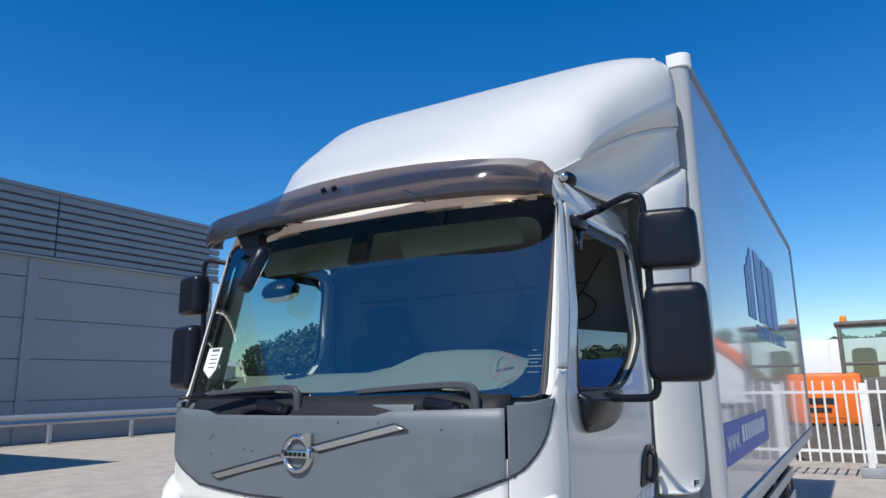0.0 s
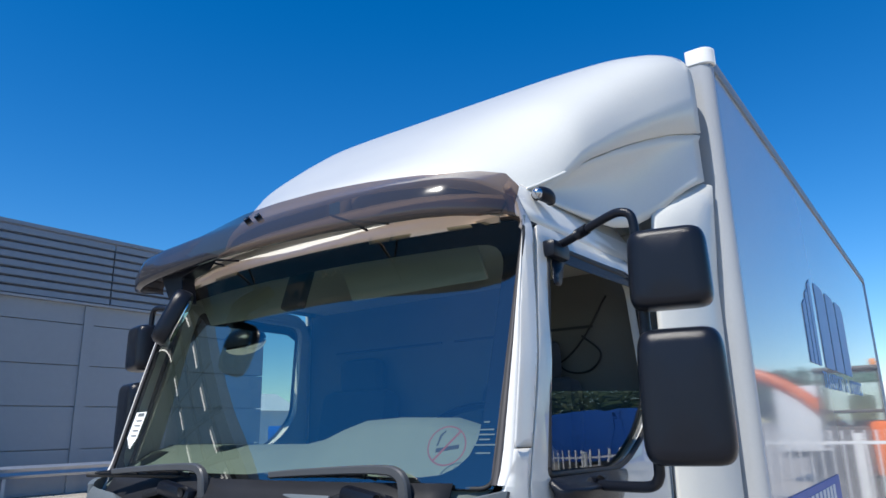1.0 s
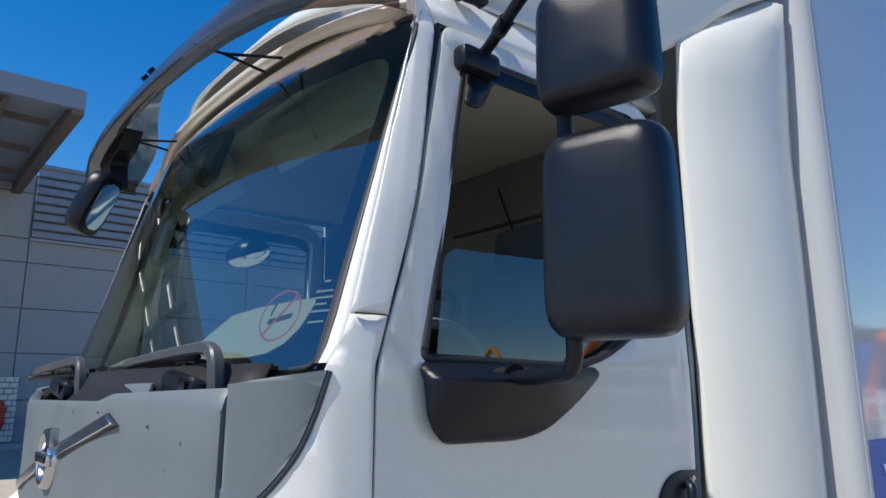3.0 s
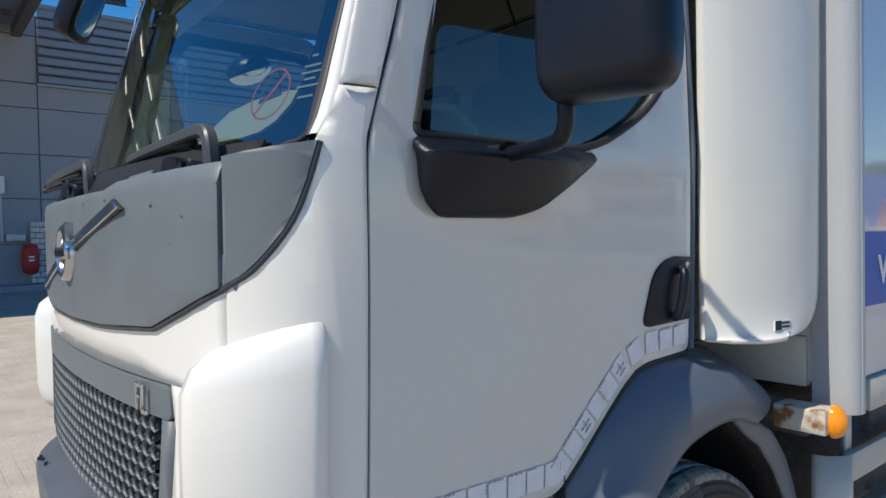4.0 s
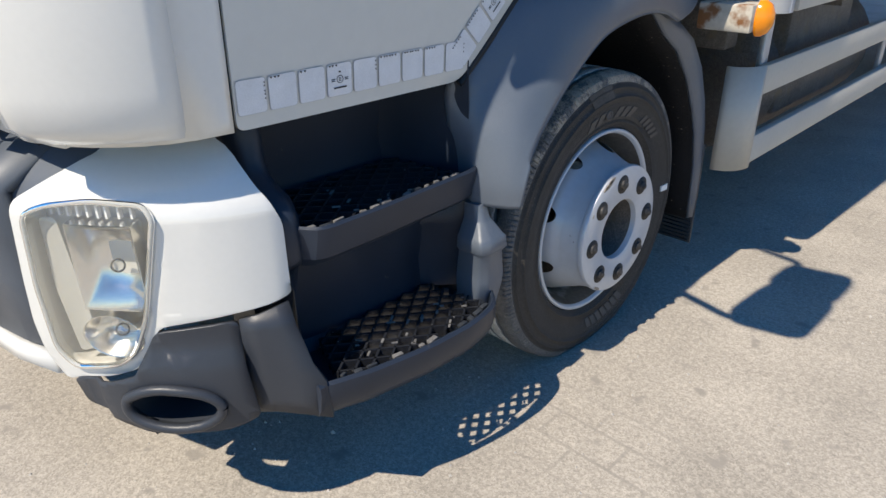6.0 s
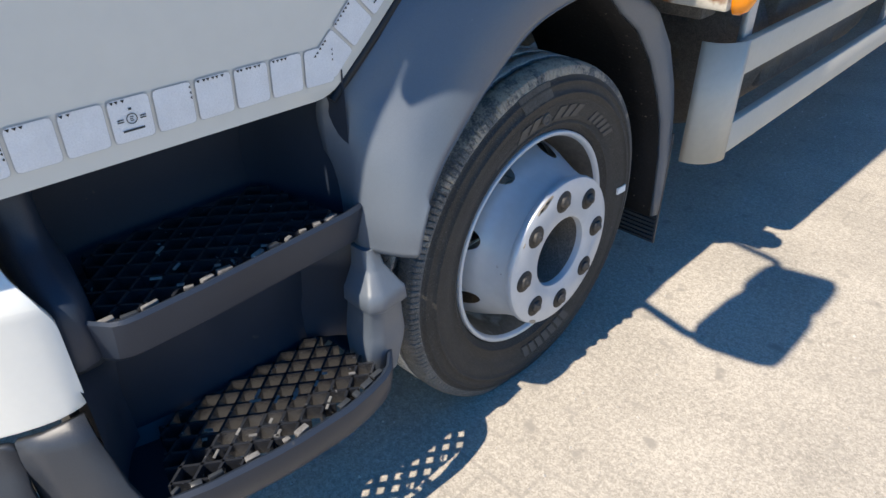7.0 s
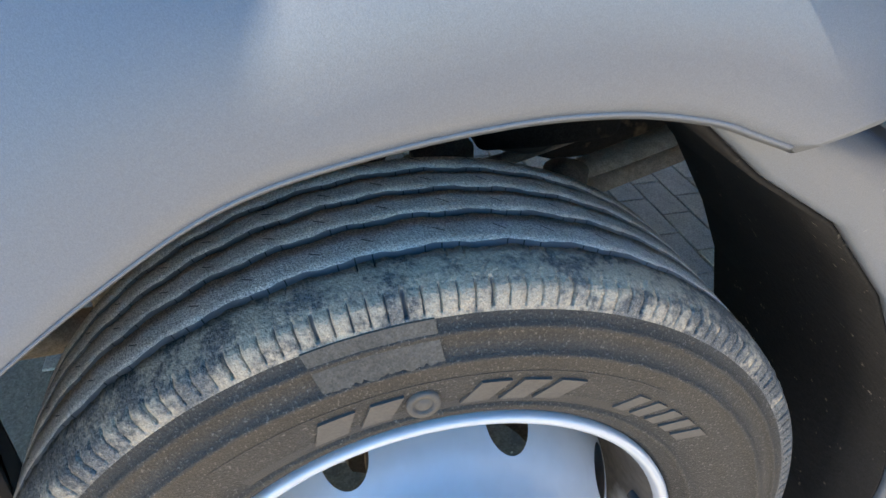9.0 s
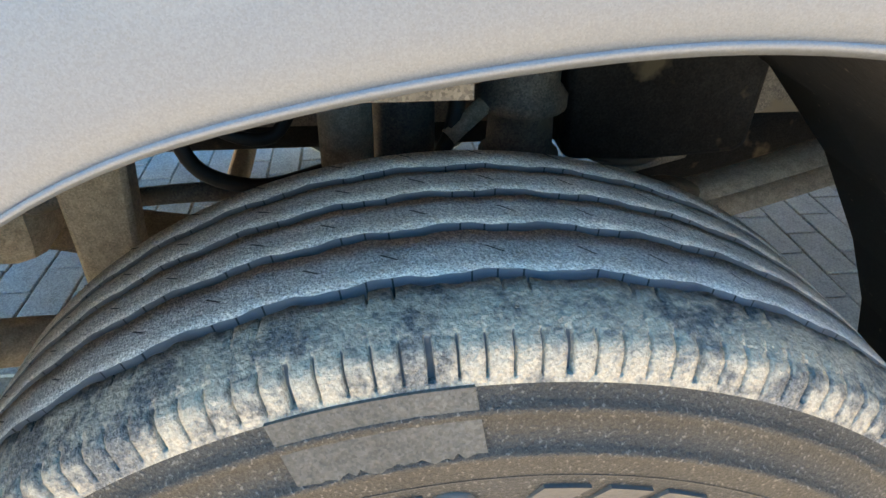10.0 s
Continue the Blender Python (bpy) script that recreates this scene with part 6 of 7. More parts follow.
    # the wells turn outward at both ends and meet the bumper and the arch
    for zs, fwd in (((0.575, 0.60, 0.64, 0.70, 0.76, 0.80, 0.835, 0.90), 1), ((0.36, 0.40, 0.46, 0.52, 0.57, 0.60), 1), ((0.575, 0.62, 0.69, 0.73, 0.78, 0.866), -1), ((0.36, 0.46, 0.57, 0.60), -1)):
        rows = []
        for z in zs:
            xi_ = interp(z, [(0.36, 0.92), (0.44, 0.905), (0.54, 0.915), (0.58, 0.95), (0.60, 0.80), (0.866, 0.80)]) if z < 0.575 or zs[0] < 0.5 else interp(z, [(0.575, 0.80), (0.72, 0.785), (0.866, 0.81)])
            if fwd > 0:
                rows.append([(k * lerp(xi_, 0.992, t), lerp(0.770, 0.858, t ** 0.7), z) for t in (0, 0.08, 0.2, 0.35, 0.5, 0.7, 0.85, 1)])
            else:
                xe = interp(z, [(0.575, 0.985), (0.69, 0.985), (0.73, 0.93), (0.78, 0.88), (0.866, 0.88)]) if z > 0.57 else 1.03
                rows.append([(k * lerp(xi_, xe, t), lerp(0.425, 0.352, t ** 0.7), z) for t in (0, 0.08, 0.2, 0.35, 0.5, 0.7, 0.85, 1)])
        bm = bmesh.new()
        grid(bm, rows, flip=(k < 0) ^ (fwd > 0))
        part("well_cheek", bm, M_STEPWELL, steps)
    # rolled front edge of the upper well, sweeping out to the apron
    rows = []
    for lx, lz, rx, rz in ((0.895, 0.868, 0.895, 0.866), (0.906, 0.832, 0.904, 0.823), (0.906, 0.777, 0.906, 0.774), (0.930, 0.752, 0.915, 0.752), (0.973, 0.728, 0.938, 0.734), (0.996, 0.708, 0.980, 0.718), (1.006, 0.690, 0.996, 0.690), (1.009, 0.650, 1.003, 0.650), (1.009, 0.607, 1.002, 0.612), (0.99, 0.588, 0.99, 0.59)):
        m_ = Vector(((lx + rx) / 2 + 0.007, 0.382, (lz + rz) / 2 + 0.004))
        rows.append([(k * q[0], q[1], q[2]) for q in smooth_line([(lx - 0.06, 0.338, lz), (lx - 0.012, 0.352, lz), (lx, 0.365, lz), m_, (rx, 0.398, rz), (rx - 0.02, 0.408, rz), (rx - 0.08, 0.418, rz)], 2)])
    bm = bmesh.new()
    grid(bm, rows, flip=k > 0)
    part("well_lip", bm, M_STEPWELL, steps, solid=0.004, sharp=70)
    bm = bmesh.new()
    rows = []
    for z, ya, yb, x0, x1 in ((0.31, 0.812, 0.878, 1.0, 1.066), (0.39, 0.806, 0.886, 1.0, 1.082), (0.415, 0.806, 0.888, 1.0, 1.084), (0.474, 0.815, 0.886, 1.0, 1.080), (0.480, 0.812, 0.890, 1.0, 1.084), (0.485, 0.808, 0.894, 1.0, 1.088), (0.512, 0.810, 0.892, 1.0, 1.086), (0.518, 0.815, 0.888, 1.0, 1.080), (0.548, 0.830, 0.874, 1.0, 1.060), (0.554, 0.832, 0.872, 1.0, 1.054), (0.59, 0.834, 0.866, 1.0, 1.046)):
        rows.append([(k * a, b, z) for a, b in rounded([(x0, ya), (x1 - 0.012, ya), (x1, lerp(ya, yb, 0.3)), (x1 - 0.004, yb), (x0, yb)], 0.006, 2)])
    vs = grid(bm, rows, closed=True)
    bm.faces.new(vs[-1])
    bmesh.ops.recalc_face_normals(bm, faces=bm.faces)
    part("step_bracket", bm, M_ARCH, steps, "grey plastic step corner piece", sharp=50)

# ---------------------------------------------------------------- bumper, lamps
M_MIRRORED = mat("lamp_reflector", (0.84, 0.83, 0.80), 0.22, metal=1.0, vary=0.03, scale=20)
M_BUMP = mat("bumper_plastic", (0.075, 0.089, 0.110), 0.45, vary=0.14, scale=6, bump=0.15, bscale=600, spots=((0.16, 0.16, 0.155), 24, 0.72), rvary=0.08)
M_LENSRIM = pane_mat("clear_lens_edge", (0.9, 0.9, 0.88), 1.4, body=(0.66, 0.65, 0.60), share=0.6)
def bump_y(x):
    return interp(abs(x), [(0, -0.065), (0.4, -0.05), (0.52, -0.035), (0.62, -0.005), (0.70, 0.03), (0.78, 0.07), (0.85, 0.115), (0.913, 0.172), (0.96, 0.23), (0.99, 0.28), (1.008, 0.325), (1.016, 0.36)])


def bump_row(x, prof, k=1):
    return [(k * x, bump_y(x) + dy, z) for dy, z in prof]


bm = bmesh.new()
xs = sorted([i / 14 * 1.36 - 0.68 for i in range(15)] + [0.182, 0.19, -0.182, -0.19])
rows = []
for x in xs:
    deep = 1.0 if abs(x) < 0.185 else 0.0
    prof = [(0.17, 0.84), (0.11, 0.832), (0.014, 0.774), (0.005, 0.768), (0.0, 0.757), (0.008, 0.665), (0.010, 0.655), (0.012 + 0.055 * deep, 0.648), (0.015 + 0.060 * deep, 0.56), (0.016, 0.552), (0.018, 0.545), (0.024, 0.42), (0.06, 0.40)]
    rows.append([(x, bump_y(x) + dy, z) for dy, z in prof])
grid(bm, rows)
bumper = part("bumper", bm, M_BUMP, truck, "grey plastic bumper middle", solid=0.02, sharp=20)
bm = bmesh.new()
for i in range(13):
    for j in range(4):
        for k in (1, -1):
            x = k * (0.225 + i * 0.019)
            box(bm, (x, bump_y(x) + 0.0135, 0.572 + j * 0.020 + (0.007 if j > 1 else 0)), (0.007, 0.006, 0.007))
tagged(part("perforation", bm, M_SEAL, bumper), kind="stuff")
bm = bmesh.new()
grid(bm, [[(x, bump_y(x) + dy, z) for dy, z in ((0.03, 0.415), (0.012, 0.408), (0.012, 0.372), (0.04, 0.358))] for x in [i / 12 * 1.32 - 0.66 for i in range(13)]])
part("bumper_lip", bm, M_WHITE, bumper, "white lower bumper lip", solid=0.012, sharp=40)
plate = part("number_plate", boxed((0.05, -0.055, 0.485), (0.52, 0.012, 0.11), 0.003), M_YELLOW, truck, "yellow number plate with plain bars")
for i in range(6):
    part("plate_bar", boxed((-0.13 + i * 0.072, -0.0625, 0.485), (0.035, 0.004, 0.075)), M_SEAL, plate)
part("plate_band", boxed((-0.190, -0.0612, 0.485), (0.036, 0.003, 0.10)), M_BLUE, plate, "blue band at the end of the plate")
LAMP = [(0.716, 0.728), (0.757, 0.747), (0.838, 0.760), (0.905, 0.754), (0.916, 0.734), (0.904, 0.666), (0.88, 0.541), (0.853, 0.465), (0.818, 0.437), (0.731, 0.415), (0.705, 0.456), (0.702, 0.584)]
LAMP = rounded(LAMP, 0.02, 4)
for k in (1, -1):
    def bs(x, z, off=0.0):
        """The bumper corner's skin; it draws in under the cab."""
        y = bump_y(x)
        y2 = bump_y(x + 0.01)
        n_ = Vector((y2 - y, -0.01)).normalized()
        pull = 0.0 if z < 0.72 else 0.115 * ((z - 0.72) / 0.126) ** 1.7
        low = max(0, 0.45 - z) * 0.10
        return Vector((k * (x + n_.x * (off - pull)), y + n_.y * (off - pull) + low, z))
    bx = [0.67, 0.69, 0.72, 0.76, 0.80, 0.84, 0.87, 0.90, 0.925, 0.945, 0.96, 0.975, 0.985, 0.995, 1.003, 1.009]
    skin_out = [(0.660, 0.50), (0.668, 0.59), (0.688, 0.744), (0.76, 0.79), (0.819, 0.822), (0.825, 0.840), (0.90, 0.848), (0.990, 0.840), (1.004, 0.79), (1.011, 0.742), (1.015, 0.70), (1.015, 0.556), (1.005, 0.546), (0.893, 0.522), (0.872, 0.47), (0.85, 0.430), (0.80, 0.405), (0.722, 0.385), (0.69, 0.37), (0.668, 0.42)]
    corner = part("bumper_corner", sheet([(k * a, b) for a, b in rounded(skin_out, 0.015, 3)], lambda x, z: bs(abs(x), z), holes=[[(k * a, b) for a, b in LAMP]], us=[k * q for q in bx], vs=(0.45, 0.55, 0.65, 0.70, 0.72, 0.735, 0.75, 0.765, 0.78, 0.795, 0.81, 0.825, 0.835)), M_WHITE, truck, "white bumper corner round the headlamp", solid=0.012, bevel=0.003)
    filler = [(0.60, 0.735), (0.70, 0.735), (0.76, 0.772), (0.84, 0.815), (0.86, 0.846), (0.60, 0.846)]
    part("bumper_shelf", sheet([(k * a, b) for a, b in filler], lambda x, z: bs(abs(x), z, -0.010), us=[k * q for q in (0.65, 0.70, 0.75, 0.80)], vs=(0.75, 0.765, 0.78, 0.795, 0.81, 0.825, 0.838)), M_BUMP, truck, "grey shelf between bumper and corner", solid=0.006)
    lamp = part("headlamp", sheet([(k * a, b) for a, b in LAMP], lambda x, z: bs(abs(x), z, -0.045), us=[k * q for q in bx], vs=(0.5, 0.6, 0.68)), mat("lamp_bowl", (0.60, 0.585, 0.53), 0.25, metal=0.0, vary=0.04), truck, "clear headlamp with chrome reflectors and a hazy lens", solid=0.004)
    bm = bmesh.new()
    grid(bm, [[bs(a, b, o) for a, b in LAMP] for o in (0.004, -0.02, -0.045)], closed=True)
    part("lamp_rim", bm, mat("lamp_rim_plastic", (0.55, 0.54, 0.50), 0.3, vary=0.06), lamp)
    lens = part("lamp_glass", sheet([(k * a, b) for a, b in LAMP], lambda x, z: bs(abs(x), z, 0.006 + 0.018 * max(0, 1 - ((abs(x) - 0.815) / 0.11) ** 2) * max(0, 1 - ((z - 0.59) / 0.17) ** 2)), us=[k * q for q in bx + [0.70, 0.74, 0.78, 0.82]], vs=(0.43, 0.46, 0.5, 0.55, 0.6, 0.65, 0.68, 0.7, 0.72)), M_LENS, lamp, "clear plastic lens")
    lens.visible_shadow = False
    for cx, cz, w_, h_ in ((0.842, 0.640, 0.080, 0.110), (0.822, 0.500, 0.055, 0.042)):
        bm = bmesh.new()
        c = bs(cx, cz, -0.032)
        lathe(bm, [(0.0, 0.02), (0.35, 0.016), (0.7, 0.002), (1.0, -0.035), (1.06, -0.036), (1.06, 0.0)], (0, 0, 0), 4 if h_ > 0.06 else 20, "y")
        bmesh.ops.transform(bm, matrix=Matrix.Translation(c) @ Matrix.Rotation(radians(38 * k), 4, "Z") @ Matrix.Diagonal((w_, 1, h_, 1)) @ Matrix.Rotation(radians(45 if h_ > 0.06 else 0), 4, "Y"), verts=bm.verts)
        part("reflector", bm, M_MIRRORED, lamp, sharp=70)
    bm = bmesh.new()
    for cx, cz in ((0.848, 0.635), (0.825, 0.500)):
        bmesh.ops.create_uvsphere(bm, u_segments=12, v_segments=8, radius=0.013, matrix=Matrix.Translation(bs(cx, cz, -0.022)))
    part("bulb", bm, M_LENS, lamp)
    # ribbed white strip down the inner side and a clear rim round the lens
    part("side_strip", sheet([(k * a, b) for a, b in rounded([(0.725, 0.715), (0.760, 0.72), (0.785, 0.46), (0.735, 0.44), (0.718, 0.58)], 0.01, 3)], lambda x, z: bs(abs(x), z, -0.016), vs=(0.5, 0.58, 0.65)), M_LENSRIM, lamp, "milky inner lamp strip")
    bm = bmesh.new()
    tube(bm, [bs(a, b, 0.005) for a, b in LAMP + LAMP[:1]], 0.0055, 8, cap=False)
    part("lens_rim", bm, M_LENSRIM, lamp)
    for j in range(9):
        part("lens_rib", boxed(bs(0.757 + j * 0.016, 0.738, -0.015), (0.004, 0.01, 0.022), m=Matrix.Rotation(radians(38 * k), 4, "Z")), M_WHITEPLAIN, lamp)
    # grey lower corner with fog lamp recess
    low_out = [(0.712, 0.378), (0.722, 0.383), (0.80, 0.402), (0.852, 0.428), (0.886, 0.512), (0.979, 0.526), (0.981, 0.318), (0.948, 0.296), (0.846, 0.292), (0.72, 0.325)]
    c2 = [(0.890 + 0.060 * math.cos(q * math.pi / 12), 0.362 + 0.048 * math.sin(q * math.pi / 12)) for q in range(24)]
    def ls(x, z, off=0.0):
        b = max(0, 1 - ((x - 0.890) / 0.13) ** 2) * max(0, 1 - ((z - 0.362) / 0.11) ** 2)
        return bs(x, z, off + 0.004 + 0.030 * b ** 0.5)
    low = part("lower_corner", sheet([(k * a, b) for a, b in rounded(low_out, 0.012, 3)], lambda x, z: ls(abs(x), z), holes=[[(k * a, b) for a, b in c2]], us=[k * q for q in (0.74, 0.76, 0.78, 0.80, 0.82, 0.84, 0.86, 0.88, 0.9, 0.92, 0.94, 0.955, 0.968)], vs=(0.32, 0.335, 0.35, 0.37, 0.39, 0.41, 0.43, 0.45, 0.47, 0.49, 0.51)), M_DGREY, truck, "grey plastic lower bumper corner", solid=0.010, sharp=60)
    bm = bmesh.new()
    grid(bm, [[ls(a, b, 0.0) for a, b in c2], [ls(0.890 + (a - 0.890) * 0.9, 0.362 + (b - 0.362) * 0.9, -0.05) for a, b in c2], [ls(0.890 + (a - 0.890) * 0.8, 0.362 + (b - 0.362) * 0.8, -0.13) for a, b in c2]], closed=True)
    fog = part("fog_lamp_recess", bm, M_DGREY, low, "round fog lamp recess")
    bm = bmesh.new()
    tube(bm, [ls(a, b, 0.006) for a, b in c2 + c2[:1]], 0.010, 10, cap=False)
    part("fog_rim", bm, M_DGREY, fog)
    part("fog_lens", sheet([(k * a, b) for a, b in c2], lambda x, z: ls(abs(x), z, -0.10)), M_STEP, fog)
    bm = bmesh.new()
    rows = [[(k * x, y, z) for x, y, z in r] for r in (
        [(0.981, 0.262, 0.526), (0.984, 0.260, 0.50), (0.986, 0.260, 0.40), (0.984, 0.264, 0.33), (0.98, 0.270, 0.312)],
        [(1.0, 0.290, 0.532), (1.006, 0.288, 0.50), (1.012, 0.288, 0.40), (1.01, 0.292, 0.345), (1.006, 0.296, 0.312)],
        [(1.012, 0.320, 0.540), (1.025, 0.318, 0.50), (1.045, 0.320, 0.42), (1.046, 0.324, 0.345), (1.044, 0.326, 0.310)],
        [(1.02, 0.345, 0.546), (1.032, 0.347, 0.50), (1.062, 0.355, 0.42), (1.088, 0.362, 0.388), (1.092, 0.366, 0.305)])]
    grid(bm, rows, flip=k < 0)
    part("lower_side", bm, M_DGREY, low, solid=0.012, sharp=22)
    bm = bmesh.new()
    tube(bm, [(k * 0.36, -0.03, 0.80), (k * 0.365, -0.045, 0.805), (k * 0.40, -0.035, 0.80)], 0.006, 8)
    part("tow_eye_flap", bm, M_BLACK, truck)
# ---------------------------------------------------------------- stickers on the windscreen
def on_screen(pts, off=0.0015, hole=()):
    return sheet(pts, lambda x, z: screen(x, z, off), holes=hole)


NS = 0.80
circ = [(NS + 0.056 * math.cos(a * math.pi / 20), 1.765 + 0.053 * math.sin(a * math.pi / 20)) for a in range(40)]
hole = [(NS + 0.0518 * math.cos(a * math.pi / 20), 1.765 + 0.0488 * math.sin(a * math.pi / 20)) for a in range(40)]
M_REDP = mat("red_print", (0.20, 0.05, 0.045), 0.5, vary=0.1)
smoke = part("no_smoking_sticker", on_screen(circ, -0.001, [hole]), M_REDP, windscreen, "red no-smoking ring sticker")
part("slash", on_screen([(NS - 0.037, 1.727), (NS - 0.032, 1.723), (NS + 0.038, 1.802), (NS + 0.033, 1.806)], -0.0008), M_REDP, smoke)
part("cigarette", on_screen([(NS - 0.030, 1.747), (NS + 0.036, 1.757), (NS + 0.036, 1.768), (NS - 0.030, 1.758)], -0.0012), M_SEAL, smoke)
part("smoke_curl", on_screen([(NS - 0.030, 1.765), (NS - 0.025, 1.765), (NS - 0.018, 1.79), (NS - 0.006, 1.803), (NS - 0.010, 1.806), (NS - 0.024, 1.793)], -0.0012), M_SEAL, smoke)
for q, (z, w_) in enumerate(((1.826, 0.016), (1.806, 0.045), (1.793, 0.052), (1.780, 0.030), (1.766, 0.060), (1.745, 0.040))):
    part("print_bar", on_screen([(NS + 0.105 - w_ / 2, z - 0.0022), (NS + 0.105 + w_ / 2, z - 0.0022), (NS + 0.105 + w_ / 2, z + 0.0022), (NS + 0.105 - w_ / 2, z + 0.0022)], -0.001), M_PRINT, windscreen)
NL = -0.80
note = part("paper_note", on_screen([(NL - 0.080, 1.905), (NL - 0.085, 1.80), (NL + 0.0, 1.755), (NL + 0.045, 1.80), (NL + 0.05, 1.905)], 0.004), M_PAPER, windscreen, "creased white paper note behind the glass")
for q in range(5):
    z = 1.888 - q * 0.02
    part("note_line", on_screen([(NL - 0.04, z), (NL + 0.03, z), (NL + 0.03, z + (0.012 if q == 0 else 0.004)), (NL - 0.04, z + (0.012 if q == 0 else 0.004))], 0.0065), M_PRINT, note)

# ---------------------------------------------------------------- wipers and cowl
M_WIPER = mat("wiper_grey", (0.055, 0.06, 0.068), 0.42, vary=0.12, scale=12, bump=0.1, bscale=300)
M_COWL = mat("cowl_plastic", (0.013, 0.014, 0.017), 0.6, spec=0.25, vary=0.25, scale=9, bump=0.3, bscale=260)
cowl = part("cowl", boxed((0, 0.165, 1.570), (1.62, 0.14, 0.03), 0.01), M_COWL, truck, "black plastic cowl under the windscreen")
bm = bmesh.new()
grid(bm, [[screen(-0.84 + i * 0.07, z, o) for i in range(25)] for z, o in ((WB + 0.012, 0.006), (WB - 0.03, 0.012), (1.58, 0.03), (1.565, 0.03))])
part("cowl_front", bm, M_COWL, cowl, solid=0.006)
for i in range(30):
    part("cowl_louvre", boxed((-0.30 + i * 0.014, 0.128, 1.648), (0.004, 0.05, 0.012)), M_BLACK, cowl)
for x, y0 in ((-0.075, 0.070), (0.728, 0.132)):
    arm_line = smooth_line([(x, y0, 1.565), (x, y0 - 0.006, 1.63), (x - 0.004, y0 - 0.008, 1.672), (x - 0.022, y0 - 0.008, 1.694), (x - 0.07, y0 - 0.006, 1.704), (x - 0.20, y0 - 0.010, 1.702), (x - 0.40, y0 - 0.024, 1.692), (x - 0.52, y0 - 0.030, 1.684)], 5)
    bm = bmesh.new()
    rows = []
    for i, p in enumerate(arm_line):
        a, b = arm_line[max(i - 1, 0)], arm_line[min(i + 1, len(arm_line) - 1)]
        d = (b - a).normalized()
        up = Vector((d.z, 0, -d.x)).normalized()
        w_, h_ = lerp(0.018, 0.009, i / len(arm_line)), lerp(0.015, 0.008, i / len(arm_line))
        rows.append([p + up * u * w_ + Vector((0, v * h_, 0)) for u, v in ((-1, 0.6), (-0.7, 1), (0.7, 1), (1, 0.6), (1, -0.6), (0.7, -1), (-0.7, -1), (-1, -0.6))])
    vs = grid(bm, rows, closed=True)
    bm.faces.new(vs[-1])
    bmesh.ops.recalc_face_normals(bm, faces=bm.faces)
    wiper = part("wiper", bm, M_WIPER, truck, "grey bent wiper arm", sharp=30)
    bm = bmesh.new()
    tube(bm, [(x - 0.16, y0 + 0.010, 1.690), (x - 0.34, y0 - 0.002, 1.692), (x - 0.56, y0 - 0.018, 1.682)], lambda t: 0.013 - 0.006 * t, 8, n=4)
    tube(bm, [(x - 0.12, y0 + 0.018, 1.678), (x - 0.24, y0 + 0.010, 1.684), (x - 0.34, y0 + 0.002, 1.680)], 0.006, 6, n=3)
    tube(bm, [(x - 0.40, y0 - 0.004, 1.680), (x - 0.54, y0 - 0.014, 1.684), (x - 0.66, y0 - 0.02, 1.676)], 0.006, 6, n=3)
    part("wiper_frame", bm, M_BLACK, wiper)
    bm = bmesh.new()
    tube(bm, [(x - 0.74, y0 - 0.010, 1.666), (x - 0.40, y0 + 0.012, 1.670), (x - 0.06, y0 + 0.034, 1.668)], 0.009, 6, n=4)
    part("blade", bm, M_SEAL, wiper)
    bm = bmesh.new()
    tube(bm, [(x - 0.10, y0 + 0.004, 1.690), (x - 0.05, y0 + 0.012, 1.685), (x - 0.025, y0 + 0.016, 1.66), (x - 0.05, y0 + 0.02, 1.60)], 0.0035, 6, n=4)
    part("washer_hose", bm, M_STEEL, wiper)
    cover = part("pivot_cover", boxed((x - 0.12, y0 - 0.022, 1.625), (0.19, 0.05, 0.050), 0.018, Matrix.Rotation(0.16, 4, "Y")), M_BLACK, truck)
    part("pivot_cap", boxed((x - 0.25, y0 - 0.018, 1.618), (0.11, 0.05, 0.030), 0.012, Matrix.Rotation(-0.2, 4, "Y")), M_COWL, cover)
    bm = bmesh.new()
    tube(bm, [(x - 0.06, y0 - 0.052, 1.628), (x - 0.06, y0 - 0.030, 1.630)], 0.016, 14)
    part("pivot_nut", bm, M_COWL, cover)
part("cowl_panel", boxed((0.26, 0.075, 1.60), (0.46, 0.012, 0.07), 0.004, Matrix.Rotation(-0.2, 4, "X")), M_GREY, truck)

# ---------------------------------------------------------------- inside the cab
part("headliner", boxed((0, 0.90, 2.46), (1.74, 0.92, 0.02)), M_LINER, truck)
rows = []
for x in [i / 12 * 1.84 - 0.92 for i in range(13)]:
    r = []
    for y, z in ((0.16, 1.60), (0.24, 1.665), (0.34, 1.72), (0.44, 1.745), (0.54, 1.745), (0.60, 1.71), (0.64, 1.57), (0.60, 1.1)):
        hump = 0.085 * math.exp(-((x - 0.47) / 0.30) ** 4) * (0.3 < y < 0.61)
        r.append((x, y + 0.06 * abs(x) ** 3, z + hump))
    rows.append(r)
bm = bmesh.new()
grid(bm, rows)
part("dashboard", bm, M_DASH, truck, "grey-green dashboard", solid=0.02)
bm = bmesh.new()
rows = []
for i in range(33):
    a = 2 * math.pi * i / 32
    rows.append((0.22 * math.cos(a), 0.22 * math.sin(a), 0))
tube(bm, rows, 0.016, 8, cap=False)
box(bm, (0, 0, 0), (0.40, 0.05, 0.02), 0.006)
bmesh.ops.transform(bm, matrix=pose(0.50, 0.70, 1.745, 42), verts=bm.verts)
part("steering_wheel", bm, M_BLACK, truck)
